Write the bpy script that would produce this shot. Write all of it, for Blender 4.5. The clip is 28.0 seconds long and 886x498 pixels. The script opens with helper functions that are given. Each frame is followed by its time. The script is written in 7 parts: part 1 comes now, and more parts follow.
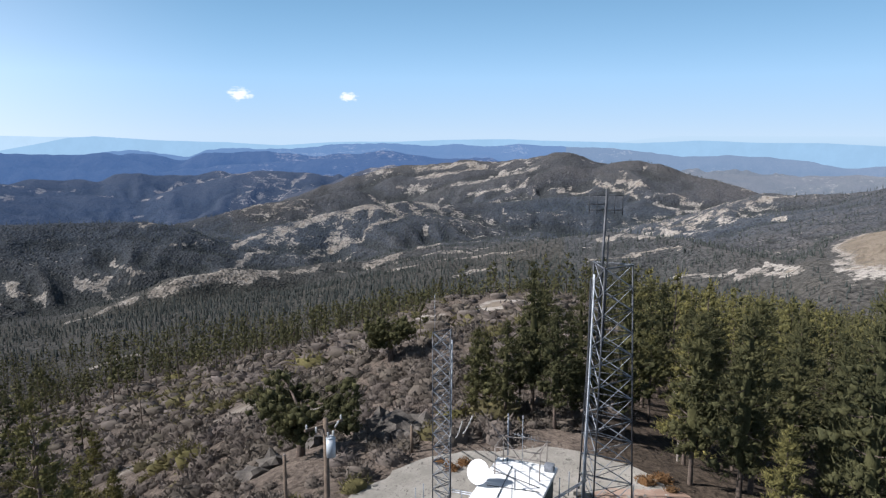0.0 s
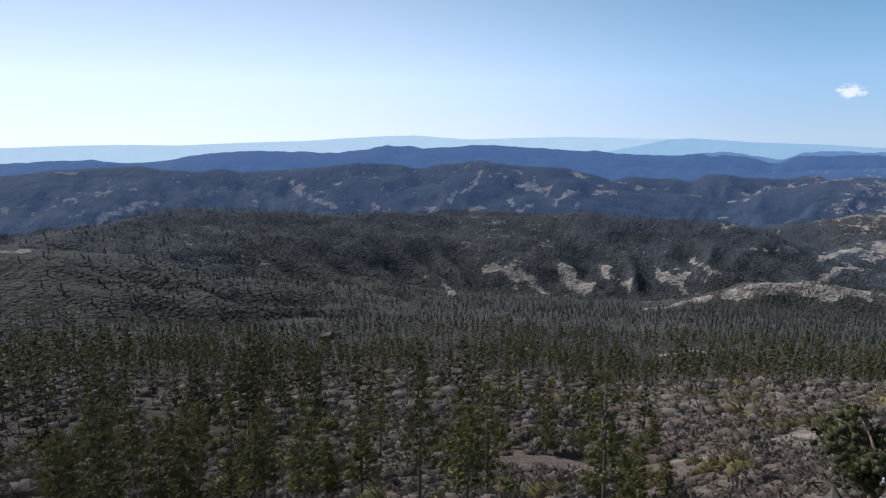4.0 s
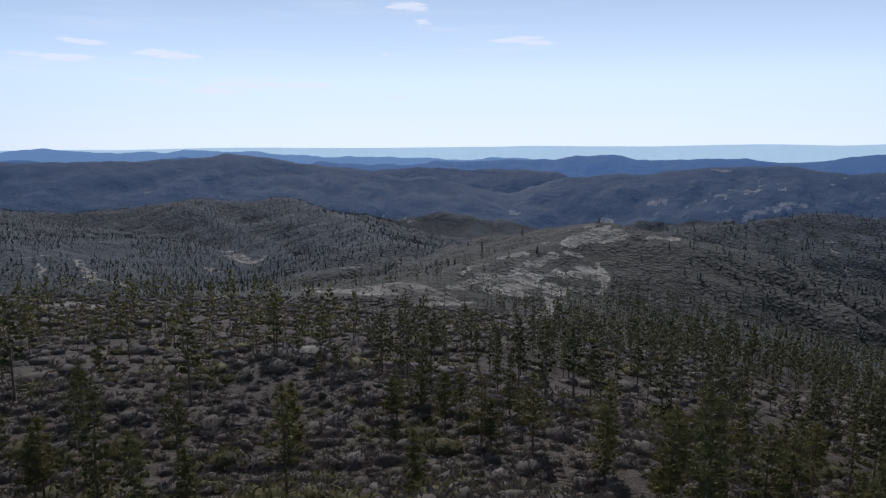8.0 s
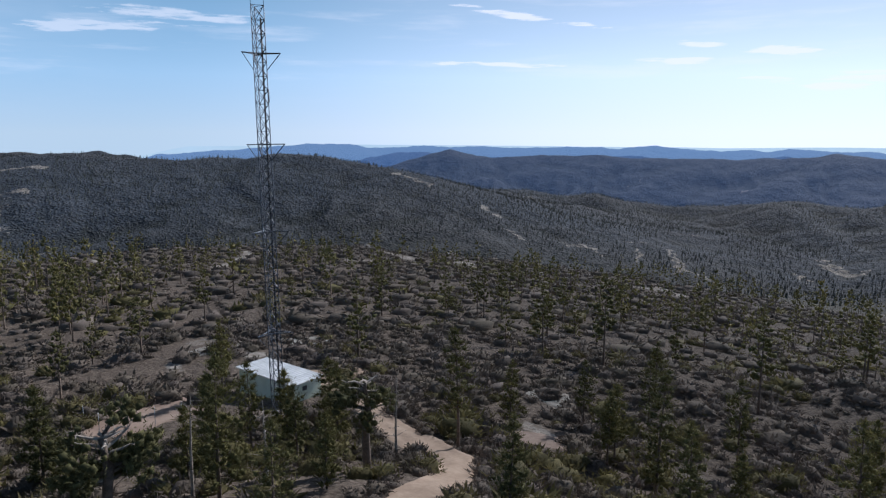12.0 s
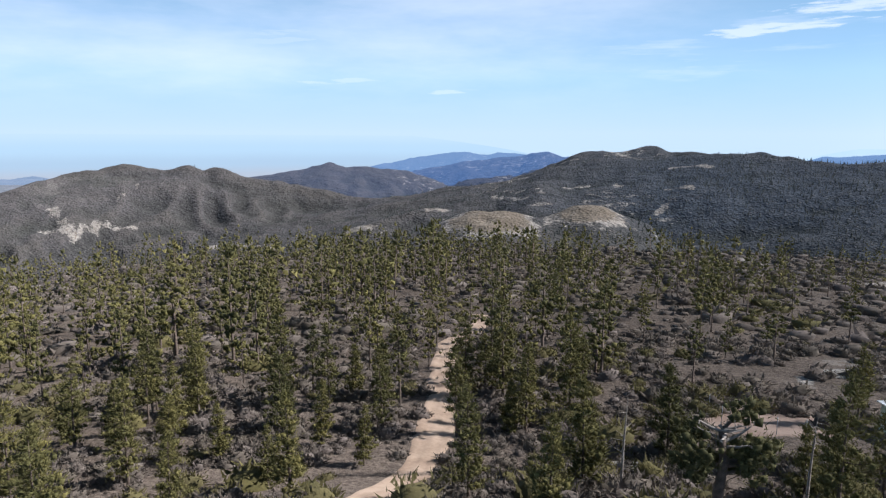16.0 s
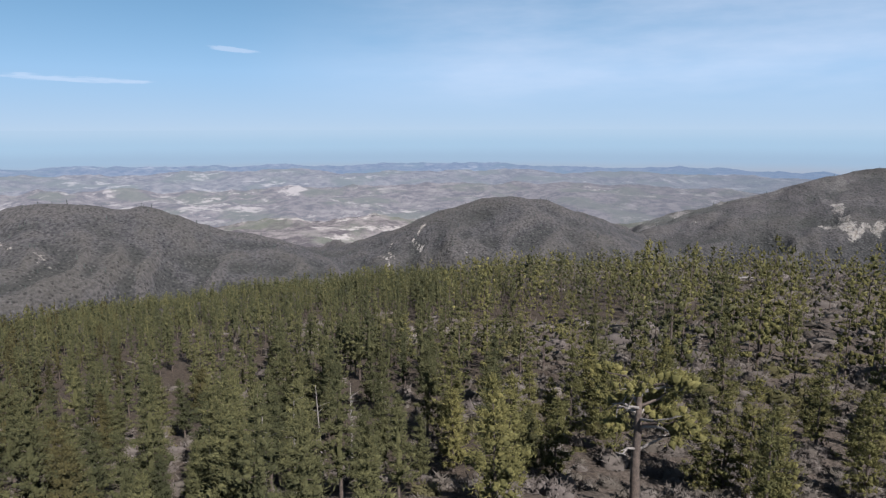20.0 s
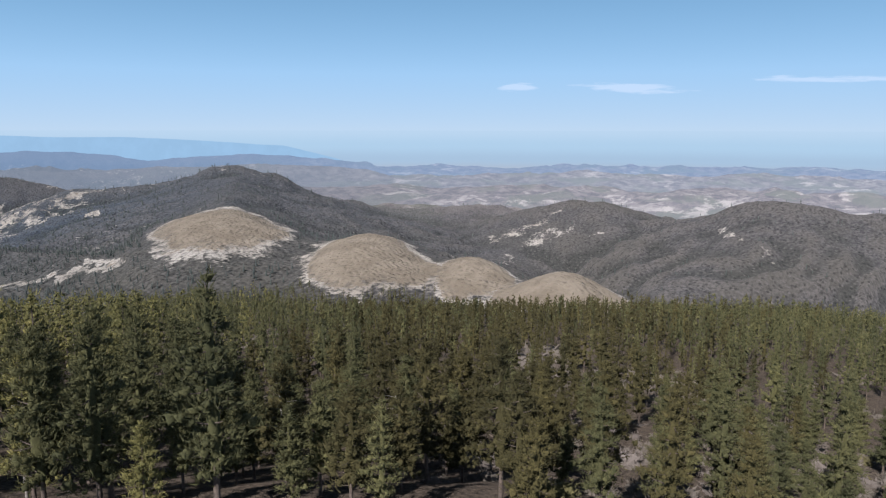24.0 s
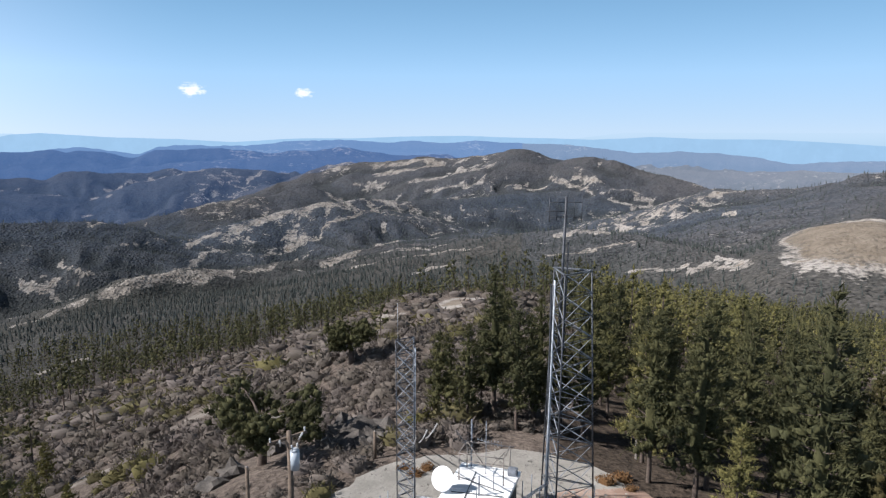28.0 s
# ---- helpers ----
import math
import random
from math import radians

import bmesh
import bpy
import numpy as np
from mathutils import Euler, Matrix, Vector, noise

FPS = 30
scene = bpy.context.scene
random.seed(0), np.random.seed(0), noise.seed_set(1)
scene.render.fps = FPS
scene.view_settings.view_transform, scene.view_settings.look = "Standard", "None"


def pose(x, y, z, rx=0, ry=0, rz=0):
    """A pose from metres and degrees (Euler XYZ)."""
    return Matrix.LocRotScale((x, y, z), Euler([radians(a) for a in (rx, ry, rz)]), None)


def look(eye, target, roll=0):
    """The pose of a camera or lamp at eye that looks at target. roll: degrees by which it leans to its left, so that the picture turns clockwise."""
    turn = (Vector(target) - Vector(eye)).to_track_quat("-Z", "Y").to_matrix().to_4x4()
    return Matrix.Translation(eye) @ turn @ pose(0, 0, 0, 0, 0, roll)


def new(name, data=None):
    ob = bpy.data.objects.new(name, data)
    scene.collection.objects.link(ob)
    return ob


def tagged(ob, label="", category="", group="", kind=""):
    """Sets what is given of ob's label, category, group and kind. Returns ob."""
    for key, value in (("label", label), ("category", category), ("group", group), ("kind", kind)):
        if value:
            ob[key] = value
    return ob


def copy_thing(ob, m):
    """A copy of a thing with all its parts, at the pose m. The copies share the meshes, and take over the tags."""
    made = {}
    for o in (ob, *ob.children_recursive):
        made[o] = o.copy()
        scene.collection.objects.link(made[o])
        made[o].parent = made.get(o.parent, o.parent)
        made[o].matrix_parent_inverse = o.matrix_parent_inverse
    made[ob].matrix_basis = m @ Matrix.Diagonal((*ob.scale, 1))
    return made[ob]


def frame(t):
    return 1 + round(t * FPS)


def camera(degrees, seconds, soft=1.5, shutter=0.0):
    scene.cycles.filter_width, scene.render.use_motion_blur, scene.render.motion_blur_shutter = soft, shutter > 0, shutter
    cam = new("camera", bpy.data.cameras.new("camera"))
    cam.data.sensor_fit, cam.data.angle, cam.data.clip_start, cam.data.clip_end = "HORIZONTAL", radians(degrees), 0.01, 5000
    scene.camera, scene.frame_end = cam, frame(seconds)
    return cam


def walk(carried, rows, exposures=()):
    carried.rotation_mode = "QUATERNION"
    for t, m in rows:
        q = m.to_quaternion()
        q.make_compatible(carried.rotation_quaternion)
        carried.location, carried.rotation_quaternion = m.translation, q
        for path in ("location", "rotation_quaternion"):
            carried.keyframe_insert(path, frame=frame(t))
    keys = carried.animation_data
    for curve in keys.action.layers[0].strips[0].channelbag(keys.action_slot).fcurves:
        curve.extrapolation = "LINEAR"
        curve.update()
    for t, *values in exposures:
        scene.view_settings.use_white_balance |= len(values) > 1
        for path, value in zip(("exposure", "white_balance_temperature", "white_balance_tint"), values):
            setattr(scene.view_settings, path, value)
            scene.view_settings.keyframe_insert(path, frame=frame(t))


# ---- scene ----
# the whole turn: seconds, heading (counter-clockwise from +Y), tilt, roll
TURN = (
    (0.0, 0.0, -9.36, 0.08), (0.5, 2.96, -9.35, 0.01), (1.0, 11.43, -9.30, -0.05), (1.5, 17.43, -9.30, -0.01),
    (2.0, 19.93, -9.26, 0.02), (2.5, 27.97, -9.21, 0.05), (3.2, 36.4, -9.20, 0.0), (4.5, 51.87, -9.20, -0.07),
    (5.0, 57.83, -9.19, -0.03), (5.5, 63.89, -9.21, -0.02), (6.0, 70.20, -9.23, 0.01), (6.5, 76.33, -9.27, 0.11),
    (7.0, 82.28, -9.25, 0.11), (7.5, 89.05, -9.27, 0.16), (8.0, 95.65, -9.25, 0.05), (8.5, 101.60, -9.26, 0.02),
    (9.0, 106.19, -9.25, 0.05), (9.5, 111.27, -9.31, 0.10), (10.0, 117.26, -9.32, 0.14), (10.5, 123.36, -9.36, 0.13),
    (11.0, 129.54, -9.38, 0.14), (11.5, 135.75, -9.43, 0.13), (12.0, 142.00, -9.46, 0.16), (12.5, 148.28, -9.43, 0.16),
    (14.5, 173.61, -9.47, 0.14), (15.0, 179.93, -9.48, 0.14), (15.5, 186.24, -9.53, 0.17), (16.0, 192.54, -9.49, 0.18),
    (16.5, 198.83, -9.53, 0.20), (17.0, 205.24, -9.58, 0.20), (17.5, 211.63, -9.64, 0.15), (18.0, 218.64, -9.75, 0.07),
    (18.5, 227.00, -9.78, 0.07), (19.0, 236.54, -9.83, 0.03), (19.5, 245.15, -9.83, -0.12), (20.0, 251.54, -9.84, -0.15),
    (20.5, 259.20, -9.78, -0.01), (21.0, 265.89, -9.76, 0.03), (21.5, 272.82, -9.77, 0.05), (22.0, 279.25, -9.79, 0.07),
    (22.5, 287.89, -9.80, 0.04), (24.5, 312.87, -9.77, 0.08), (25.0, 319.09, -9.78, 0.05), (25.5, 325.29, -9.75, 0.06),
    (26.0, 331.51, -9.73, 0.09), (26.5, 337.78, -9.73, 0.14), (27.0, 344.05, -9.72, 0.12), (27.5, 350.27, -9.65, 0.08),
    (28.0, 356.52, -9.63, 0.08))
cam = camera(64.9, 28.0, 1.3)
EYE_Z = 20.0


def eye_at(t):
    """A slow drift while the camera turns on the spot: it rises by about half a metre."""
    k = t / 28.0
    return -0.2 * k, 0.0, EYE_Z + 0.58 * k


# the exposure falls towards the sun
LIGHTNESS = [(0.0, 0.67, 6130), (2.5, 0.58, 6120), (5.0, 0.34, 5880), (7.0, 0.24, 5890), (9.5, 0.24, 5890), (12.0, 0.44, 5960), (15.0, 0.8, 6080),
             (17.5, 0.68, 6060), (20.0, 0.42, 6020), (22.0, 0.4, 6010), (25.0, 0.6, 6110), (28.0, 0.67, 6130)]
walk(cam, [(t, pose(*eye_at(t), 90 + tilt, 0, yaw) @ pose(0, 0, 0, 0, 0, roll)) for t, yaw, tilt, roll in TURN],
     [(t, stops, kelvin + 30, 13) for t, stops, kelvin in LIGHTNESS])

# ---- light ----
SUN_AZ, SUN_EL = 100.0, 39.0
world = bpy.data.worlds.new("sky")
scene.world = world
world.use_nodes = True
wn, wl = world.node_tree.nodes, world.node_tree.links
wn.clear()
sky = wn.new("ShaderNodeTexSky")
sky.sky_type = "NISHITA"
sky.sun_disc = False
sky.sun_elevation, sky.sun_rotation = radians(SUN_EL), radians(-SUN_AZ)
sky.altitude, sky.air_density, sky.dust_density, sky.ozone_density = 1500, 1.0, 0.6, 2.0


def wnode(kind, **ins):
    n = wn.new(kind)
    for k, v in ins.items():
        key = k.replace("_", " ")
        if hasattr(v, "is_linked"):
            wl.new(v, n.inputs[key])
        else:
            n.inputs[key].default_value = v
    return n


def wmath(op, a, b=0.0, clamp=False):
    n = wn.new("ShaderNodeMath")
    n.operation, n.use_clamp = op, clamp
    for i, v in enumerate((a, b)):
        if hasattr(v, "is_linked"):
            wl.new(v, n.inputs[i])
        else:
            n.inputs[i].default_value = v
    return n.outputs[0]


def wmix(f, a, b):
    n = wn.new("ShaderNodeMix")
    n.data_type = "RGBA"
    for i, v in ((0, f), (6, a), (7, b)):
        if hasattr(v, "is_linked"):
            wl.new(v, n.inputs[i])
        else:
            n.inputs[i].default_value = v if i == 0 else (*v, 1)
    return n.outputs[2]


# low over the horizon the clear sky pales into haze, more so towards the sun
way = wn.new("ShaderNodeTexCoord").outputs["Generated"]
split = wnode("ShaderNodeSeparateXYZ", Vector=way)
up = wmath("MAXIMUM", split.outputs[2], 0.0)
GLOW_AZ = SUN_AZ - 9  # the brightest haze hangs over the valley
toward = wmath("ADD", wmath("MULTIPLY", split.outputs[0], -math.sin(radians(GLOW_AZ))), wmath("MULTIPLY", split.outputs[1], math.cos(radians(GLOW_AZ))))
sunny = wn.new("ShaderNodeMapRange")
sunny.interpolation_type = "SMOOTHSTEP"
wl.new(toward, sunny.inputs[0])
sunny.inputs[1].default_value, sunny.inputs[2].default_value = 0.22, 1.05
low = wmath("POWER", 2.718, wmath("MULTIPLY", up, -9.0))
blue = wmix(sunny.outputs[0], (2.6, 6.2, 10.1), (9.3, 12.0, 15.6))
haze = wmix(sunny.outputs[0], (6.2, 8.0, 9.6), (11.9, 12.8, 14.4))
air = wmix(low, blue, haze)
veil = wmath("MINIMUM", wmath("MULTIPLY", wmath("POWER", 2.718, wmath("MULTIPLY", up, -4.0)), 1.3), 0.96)
dim = wn.new("ShaderNodeVectorMath")
dim.operation = "SCALE"
wl.new(sky.outputs[0], dim.inputs[0])
dim.inputs[3].default_value = 0.30
clear = wmix(veil, dim.outputs[0], air)

# thin clouds: streaks over the forested side, a soft veil over the plain, two small puffs
bearing = wmath("ARCTAN2", split.outputs[0], wmath("MULTIPLY", split.outputs[1], -1.0))
rise = wmath("ARCSINE", split.outputs[2])


def wrange(v, lo, hi):
    n = wn.new("ShaderNodeMapRange")
    n.interpolation_type = "SMOOTHSTEP"
    wl.new(v, n.inputs[0])
    n.inputs[1].default_value, n.inputs[2].default_value = lo, hi
    return n.outputs[0]


def sector(az, half, soft):
    """1 within half degrees of a bearing, fading over soft degrees."""
    off = wmath("ABSOLUTE", wmath("SUBTRACT", bearing, radians(az - 180)))
    return wmath("SUBTRACT", 1.0, wrange(off, radians(half), radians(half + soft)))


def cloud_noise(su, sv, seed, detail=5.0):
    v = wnode("ShaderNodeCombineXYZ", X=wmath("MULTIPLY", bearing, su), Y=wmath("MULTIPLY", rise, sv), Z=seed)
    return wnode("ShaderNodeTexNoise", Vector=v.outputs[0], Scale=1.0, Detail=detail, Roughness=0.6).outputs[0]


veil_cloud = wmath("MULTIPLY", wmath("MULTIPLY", wrange(cloud_noise(1.6, 7.0, 5.0, 6.0), 0.25, 0.8), wrange(rise, 0.0, 0.08)), sector(214, 30, 26))
haze_cloud = wmath("MULTIPLY", wmath("MULTIPLY", wrange(cloud_noise(4.0, 40.0, 3.0), 0.48, 0.75), wrange(rise, 0.035, 0.09)), sector(150, 55, 20))
cover = wmath("MAXIMUM", wmath("MULTIPLY", veil_cloud, 0.48), wmath("MULTIPLY", haze_cloud, 0.3))
# single clouds: bearing, degrees up, half length and half thickness in degrees, slope
CLOUDS = ((109.8, 3.96, 5.1, 0.54, -0.01), (98.4, 9.95, 1.79, 0.54, 0.04), (97.3, 8.69, 1.02, 0.43, -0.04), (89.3, 7.38, 3.08, 0.49, 0.08),
          (99.3, 3.09, 1.3, 0.27, 0.04), (106.3, 4.0, 2.07, 0.22, -0.01), (100.2, 6.35, 0.78, 0.22, 0.1), (167.4, 7.5, 6.25, 0.54, -0.04),
          (162.5, 8.45, 6.7, 0.38, -0.0), (138.3, 5.39, 6.05, 0.22, 0.02), (136.2, 8.99, 4.32, 0.33, 0.16), (130.5, 8.17, 2.23, 0.22, 0.11),
          (123.9, 5.41, 3.86, 0.33, 0.03), (122.6, 6.66, 2.53, 0.27, 0.07), (116.1, 5.85, 3.13, 0.38, 0.05), (117.4, 3.94, 2.38, 0.33, 0.12),
          (113.1, 3.38, 2.19, 0.43, 0.01), (161.8, 8.56, 5.54, 0.43, 0.04), (192.0, 3.21, 2.25, 0.22, -0.04), (206.0, 7.38, 3.94, 0.49, -0.09),
          (301.2, 3.25, 1.57, 0.43, -0.05), (292.1, 3.1, 4.69, 0.43, 0.05), (267.7, 5.93, 2.24, 0.22, 0.1), (279.4, 3.58, 6.23, 0.27, 0.02),
          (220.1, 9.46, 2.01, 0.49, -0.01), (204.5, 7.1, 7.55, 0.43, -0.09), (200.8, 3.95, 3.74, 0.33, -0.03))
wisp_edge, puff_edge = cloud_noise(15.0, 130.0, 6.0), cloud_noise(90.0, 150.0, 2.0)


def cloud(paz, pel, pw, ph, lean, edge, swell, floor, thick):
    du = wmath("SUBTRACT", bearing, radians(paz - 180))
    dv = wmath("SUBTRACT", wmath("SUBTRACT", rise, radians(pel)), wmath("MULTIPLY", du, lean))
    du, dv = wmath("MULTIPLY", du, 57.3 / pw), wmath("MULTIPLY", dv, 57.3 / ph)
    lump = wmath("ADD", wmath("MULTIPLY", du, du), wmath("MULTIPLY", dv, dv))
    return wmath("MULTIPLY", wrange(wmath("SUBTRACT", wmath("ADD", wmath("MULTIPLY", edge, swell), floor), lump), 0.0, 0.9), thick)


for paz, pel, pw, ph, lean in CLOUDS:
    cover = wmath("MAXIMUM", cover, cloud(paz, pel, pw, ph, lean, wisp_edge, 5.0, -1.6, 0.72 if paz < 158 else 0.48 if paz < 172 else 0.28))
for paz, pel, pw, ph in ((15.9, 3.05, 1.05, 0.6), (7.6, 2.9, 0.95, 0.38)):
    cover = wmath("MAXIMUM", cover, cloud(paz, pel, pw, ph, 0.0, puff_edge, 3.4, -0.85, 0.9))
CLOUDED = wmix(cover, clear, (11.2, 11.4, 12.4))
bg = wn.new("ShaderNodeBackground")
bg.inputs["Strength"].default_value = 0.062
wout = wn.new("ShaderNodeOutputWorld")
wl.new(CLOUDED, bg.inputs[0])
wl.new(bg.outputs[0], wout.inputs[0])
sun = new("sun", bpy.data.lights.new("sun", "SUN"))
sun.data.energy, sun.data.angle, sun.data.color = 5.0, radians(0.5), (1.0, 0.955, 0.885)
sa, se = radians(SUN_AZ), radians(SUN_EL)
sun.matrix_world = look((-math.sin(sa) * math.cos(se) * 100, math.cos(sa) * math.cos(se) * 100, math.sin(se) * 100 + 20), (0, 0, 20))

# ---- the lie of the land ----
def vnoise(x, y, seed=0):
    """Smooth lattice noise in 0..1 for arrays."""
    xi, yi = np.floor(x).astype(np.int64), np.floor(y).astype(np.int64)
    fx, fy = x - xi, y - yi
    fx, fy = fx * fx * (3 - 2 * fx), fy * fy * (3 - 2 * fy)

    def h(a, b):
        n = (a * 374761393 + b * 668265263 + seed * 1442695041) & 0x7FFFFFFF
        n = ((n ^ (n >> 13)) * 1274126177) & 0x7FFFFFFF
        return ((n ^ (n >> 16)) & 0xFFFF) / 65535.0

    a, b, c, d = h(xi, yi), h(xi + 1, yi), h(xi, yi + 1), h(xi + 1, yi + 1)
    return (a * (1 - fx) + b * fx) * (1 - fy) + (c * (1 - fx) + d * fx) * fy


def fbm(x, y, octaves=4, seed=0):
    s, a, tot = 0.0, 1.0, 0.0
    for o in range(octaves):
        s, tot = s + a * vnoise(x, y, seed + o), tot + a
        x, y, a = x * 2.03 + 17.1, y * 2.03 - 9.7, a * 0.5
    return s / tot


def ridged(x, y, octaves=3, seed=0):
    s, a, tot = 0.0, 1.0, 0.0
    for o in range(octaves):
        s, tot = s + a * (1 - np.abs(2 * vnoise(x, y, seed + o) - 1)), tot + a
        x, y, a = x * 2.1 + 5.3, y * 2.1 + 8.9, a * 0.5
    return s / tot


HILLS, RIDGES = [], []


def warped(x, y):
    """The ground plan, bent a little so that ridges and gullies wander."""
    away = np.clip((np.hypot(x, y) - 250) / 700, 0, 1)
    return x + away * 90 * (fbm(x / 260.0, y / 260.0, 3, 91) - 0.5), y + away * 90 * (fbm(x / 260.0, y / 260.0, 3, 92) - 0.5)


def hill(az, r, el, wide, deep):
    """A rounded mound r metres away on the bearing az, its top el degrees over the eye's level; wide in degrees, deep in metres."""
    a = radians(az)
    HILLS.append((-math.sin(a) * r, math.cos(a) * r, a, EYE_Z + r * math.tan(radians(el)), r * radians(wide), deep))


def ridge(slope, spur, *crest):
    """A ridge along crest points (bearing, metres, degrees over the eye's level), falling away at slope, with spurs so many metres apart."""
    pts = []
    for az, r, el in crest:
        a = radians(az)
        x, y = warped(np.array([-math.sin(a) * r]), np.array([math.cos(a) * r]))
        pts.append((float(x[0]), float(y[0]), EYE_Z + r * math.tan(radians(el))))
    RIDGES.append((slope, spur, pts))


# the bare massif beyond the masts
ridge(0.42, 150, (5.7, 2700, -2.69), (3.9, 2660, -2.42), (1.6, 2620, -2.38), (357.9, 2540, -2.1), (355.6, 2490, -2.18), (353.3, 2450, -1.9),
      (351.5, 2410, -1.62), (350.2, 2380, -1.38), (348.8, 2360, -2.09), (347.5, 2330, -2.62), (346.2, 2310, -2.2), (344.4, 2280, -1.96),
      (343.2, 2260, -2.21), (341.9, 2240, -2.8), (339.4, 2190, -3.4), (336.9, 2150, -3.89), (334.6, 2100, -4.61))
# its long wooded foot above the white cliffs
ridge(0.36, 110, (346.5, 2000, -4.75), (351, 1920, -5.15), (355.5, 1830, -5.49), (359.3, 1770, -5.69), (2.5, 1710, -5.51), (5.8, 1650, -5.67),
      (8.5, 1620, -6.1), (11.3, 1580, -6.78), (14, 1550, -7.48), (16.2, 1520, -8.61), (17.8, 1500, -9.57))
# white cliffs over the canyon
ridge(0.5, 60, (354.6, 1300, -8.8), (358.3, 1260, -9.54), (2.1, 1220, -9.31), (5.8, 1170, -10.2), (10.5, 1120, -10.46), (14.1, 1080, -10.86),
      (17.6, 1040, -10.68), (20.2, 1020, -10.84), (21.4, 1000, -10.97), (22.7, 990, -11.56), (23.7, 980, -12.16))
# low ridge behind the summit forest
ridge(0.36, 80, (351.8, 1100, -8.52), (348.2, 1040, -8.1), (345.9, 1000, -7.67), (343.3, 950, -7.88), (340.3, 900, -8.22), (337, 840, -8.81),
      (333.8, 770, -9.39), (331.2, 720, -9.78))
# canyon ridges
ridge(0.42, 120, (3.9, 3150, -2.84), (6.6, 3140, -3.1), (8.5, 3130, -3.45), (11.2, 3110, -3.07), (12.9, 3100, -2.92), (14.7, 3100, -2.81),
      (16.4, 3090, -3.01), (18.1, 3080, -3.51), (20.2, 3070, -3.9), (21.8, 3060, -4.37), (23, 3050, -4.85))
# canyon ridges
ridge(0.4, 110, (7.6, 2350, -4.56), (11.2, 2290, -5.06), (13.9, 2250, -5.37), (16.5, 2210, -5.93), (18.7, 2180, -6.39), (20.4, 2150, -6.93))
# canyon ridges
ridge(0.42, 120, (37.4, 3300, -3.58), (34.4, 3310, -3.53), (32.4, 3310, -3.45), (30.4, 3320, -3.24), (27.9, 3330, -3.32), (26.1, 3330, -3.45),
      (24.1, 3340, -2.87), (21.8, 3340, -3.05), (19.7, 3350, -3.09), (17.6, 3350, -2.81))
# canyon ridges
ridge(0.4, 110, (36.3, 3050, -4.27), (32.5, 3050, -4.07), (30.5, 3050, -4.47), (27.2, 3050, -4.48), (24.2, 3050, -4.85), (21.5, 3050, -5.33),
      (19.5, 3050, -6.1), (17.8, 3050, -6.77))
# canyon range with eroded crests
ridge(0.37, 150, (90.4, 3150, -5.66), (89, 3160, -5.03), (87.6, 3160, -4.1), (85.7, 3170, -3.28), (83.5, 3180, -3.14), (81.2, 3190, -2.94),
      (79.6, 3200, -3.06), (78, 3200, -2.71), (75.9, 3210, -2.44), (73.8, 3220, -2.34), (71.2, 3230, -2.23), (69.4, 3240, -2.16), (67.2, 3250, -2.45),
      (65.4, 3250, -2.64), (63.5, 3240, -2.47), (61.7, 3240, -2.75), (58.9, 3230, -2.62), (57.1, 3230, -2.53), (55.2, 3220, -2.34),
      (52.5, 3220, -2.11), (49.8, 3210, -2.19), (47.9, 3210, -2.54), (45.3, 3200, -2.25), (42.7, 3200, -1.96), (41.4, 3190, -2.13),
      (39.3, 3190, -2.45), (37.2, 3180, -2.38), (36, 3180, -2.49), (34, 3170, -2.87), (32.1, 3170, -3.45), (30.6, 3160, -3.73), (28.4, 3160, -4.14),
      (25.6, 3150, -4.69))
# wooded ridge before the canyon range
ridge(0.37, 120, (79.5, 880, -7.98), (76.1, 980, -7), (73.5, 1050, -6.79), (71.8, 1100, -6.39), (69.1, 1180, -5.87), (66.3, 1250, -5.46),
      (62.7, 1290, -5.64), (58.9, 1330, -5.99), (54.7, 1380, -6.35), (51.5, 1410, -6.14), (47.8, 1450, -6.27), (44.3, 1460, -6.41),
      (41.2, 1460, -6.46), (37, 1470, -6.3), (33.8, 1480, -6.12), (31.1, 1480, -6.32), (27.5, 1490, -6.39), (24.1, 1500, -6.55))
# pale knoll on the wooded spur
ridge(0.33, 70, (98.4, 420, -12.21), (95.3, 470, -11.37), (93.2, 510, -10.54), (91.1, 540, -10.06), (89.0, 575, -9.58),
      (87.1, 610, -8.97), (85.2, 650, -8.12), (83.8, 690, -7.28), (82.7, 710, -6.88), (81.2, 730, -7.19), (79.8, 745, -7.72), (78.5, 760, -8.00))
# main forested range
ridge(0.36, 150, (133.9, 3350, -1.67), (130.1, 3340, -1.65), (127.5, 3330, -1.85), (123.7, 3320, -1.91), (121.3, 3320, -1.89), (117.5, 3310, -1.84),
      (114, 3300, -1.6), (112.7, 3300, -1.34), (110.9, 3270, -1.57), (108.2, 3230, -1.95), (106.4, 3200, -2.27), (103.6, 3160, -2.51),
      (100.9, 3120, -2.97), (98.5, 3080, -3.47), (96.7, 3060, -3.32), (94.9, 3030, -3.72), (93.5, 3010, -4.3), (91.7, 2980, -4.82),
      (89.8, 2950, -5.47))
# main forested range
ridge(0.38, 150, (145.9, 3300, -3.17), (145.2, 3300, -2.57), (144, 3310, -2.03), (142.7, 3310, -1.57), (141.5, 3320, -1.29), (139.9, 3320, -1.69),
      (138.1, 3330, -1.96), (136.5, 3340, -1.77), (134, 3350, -1.84))
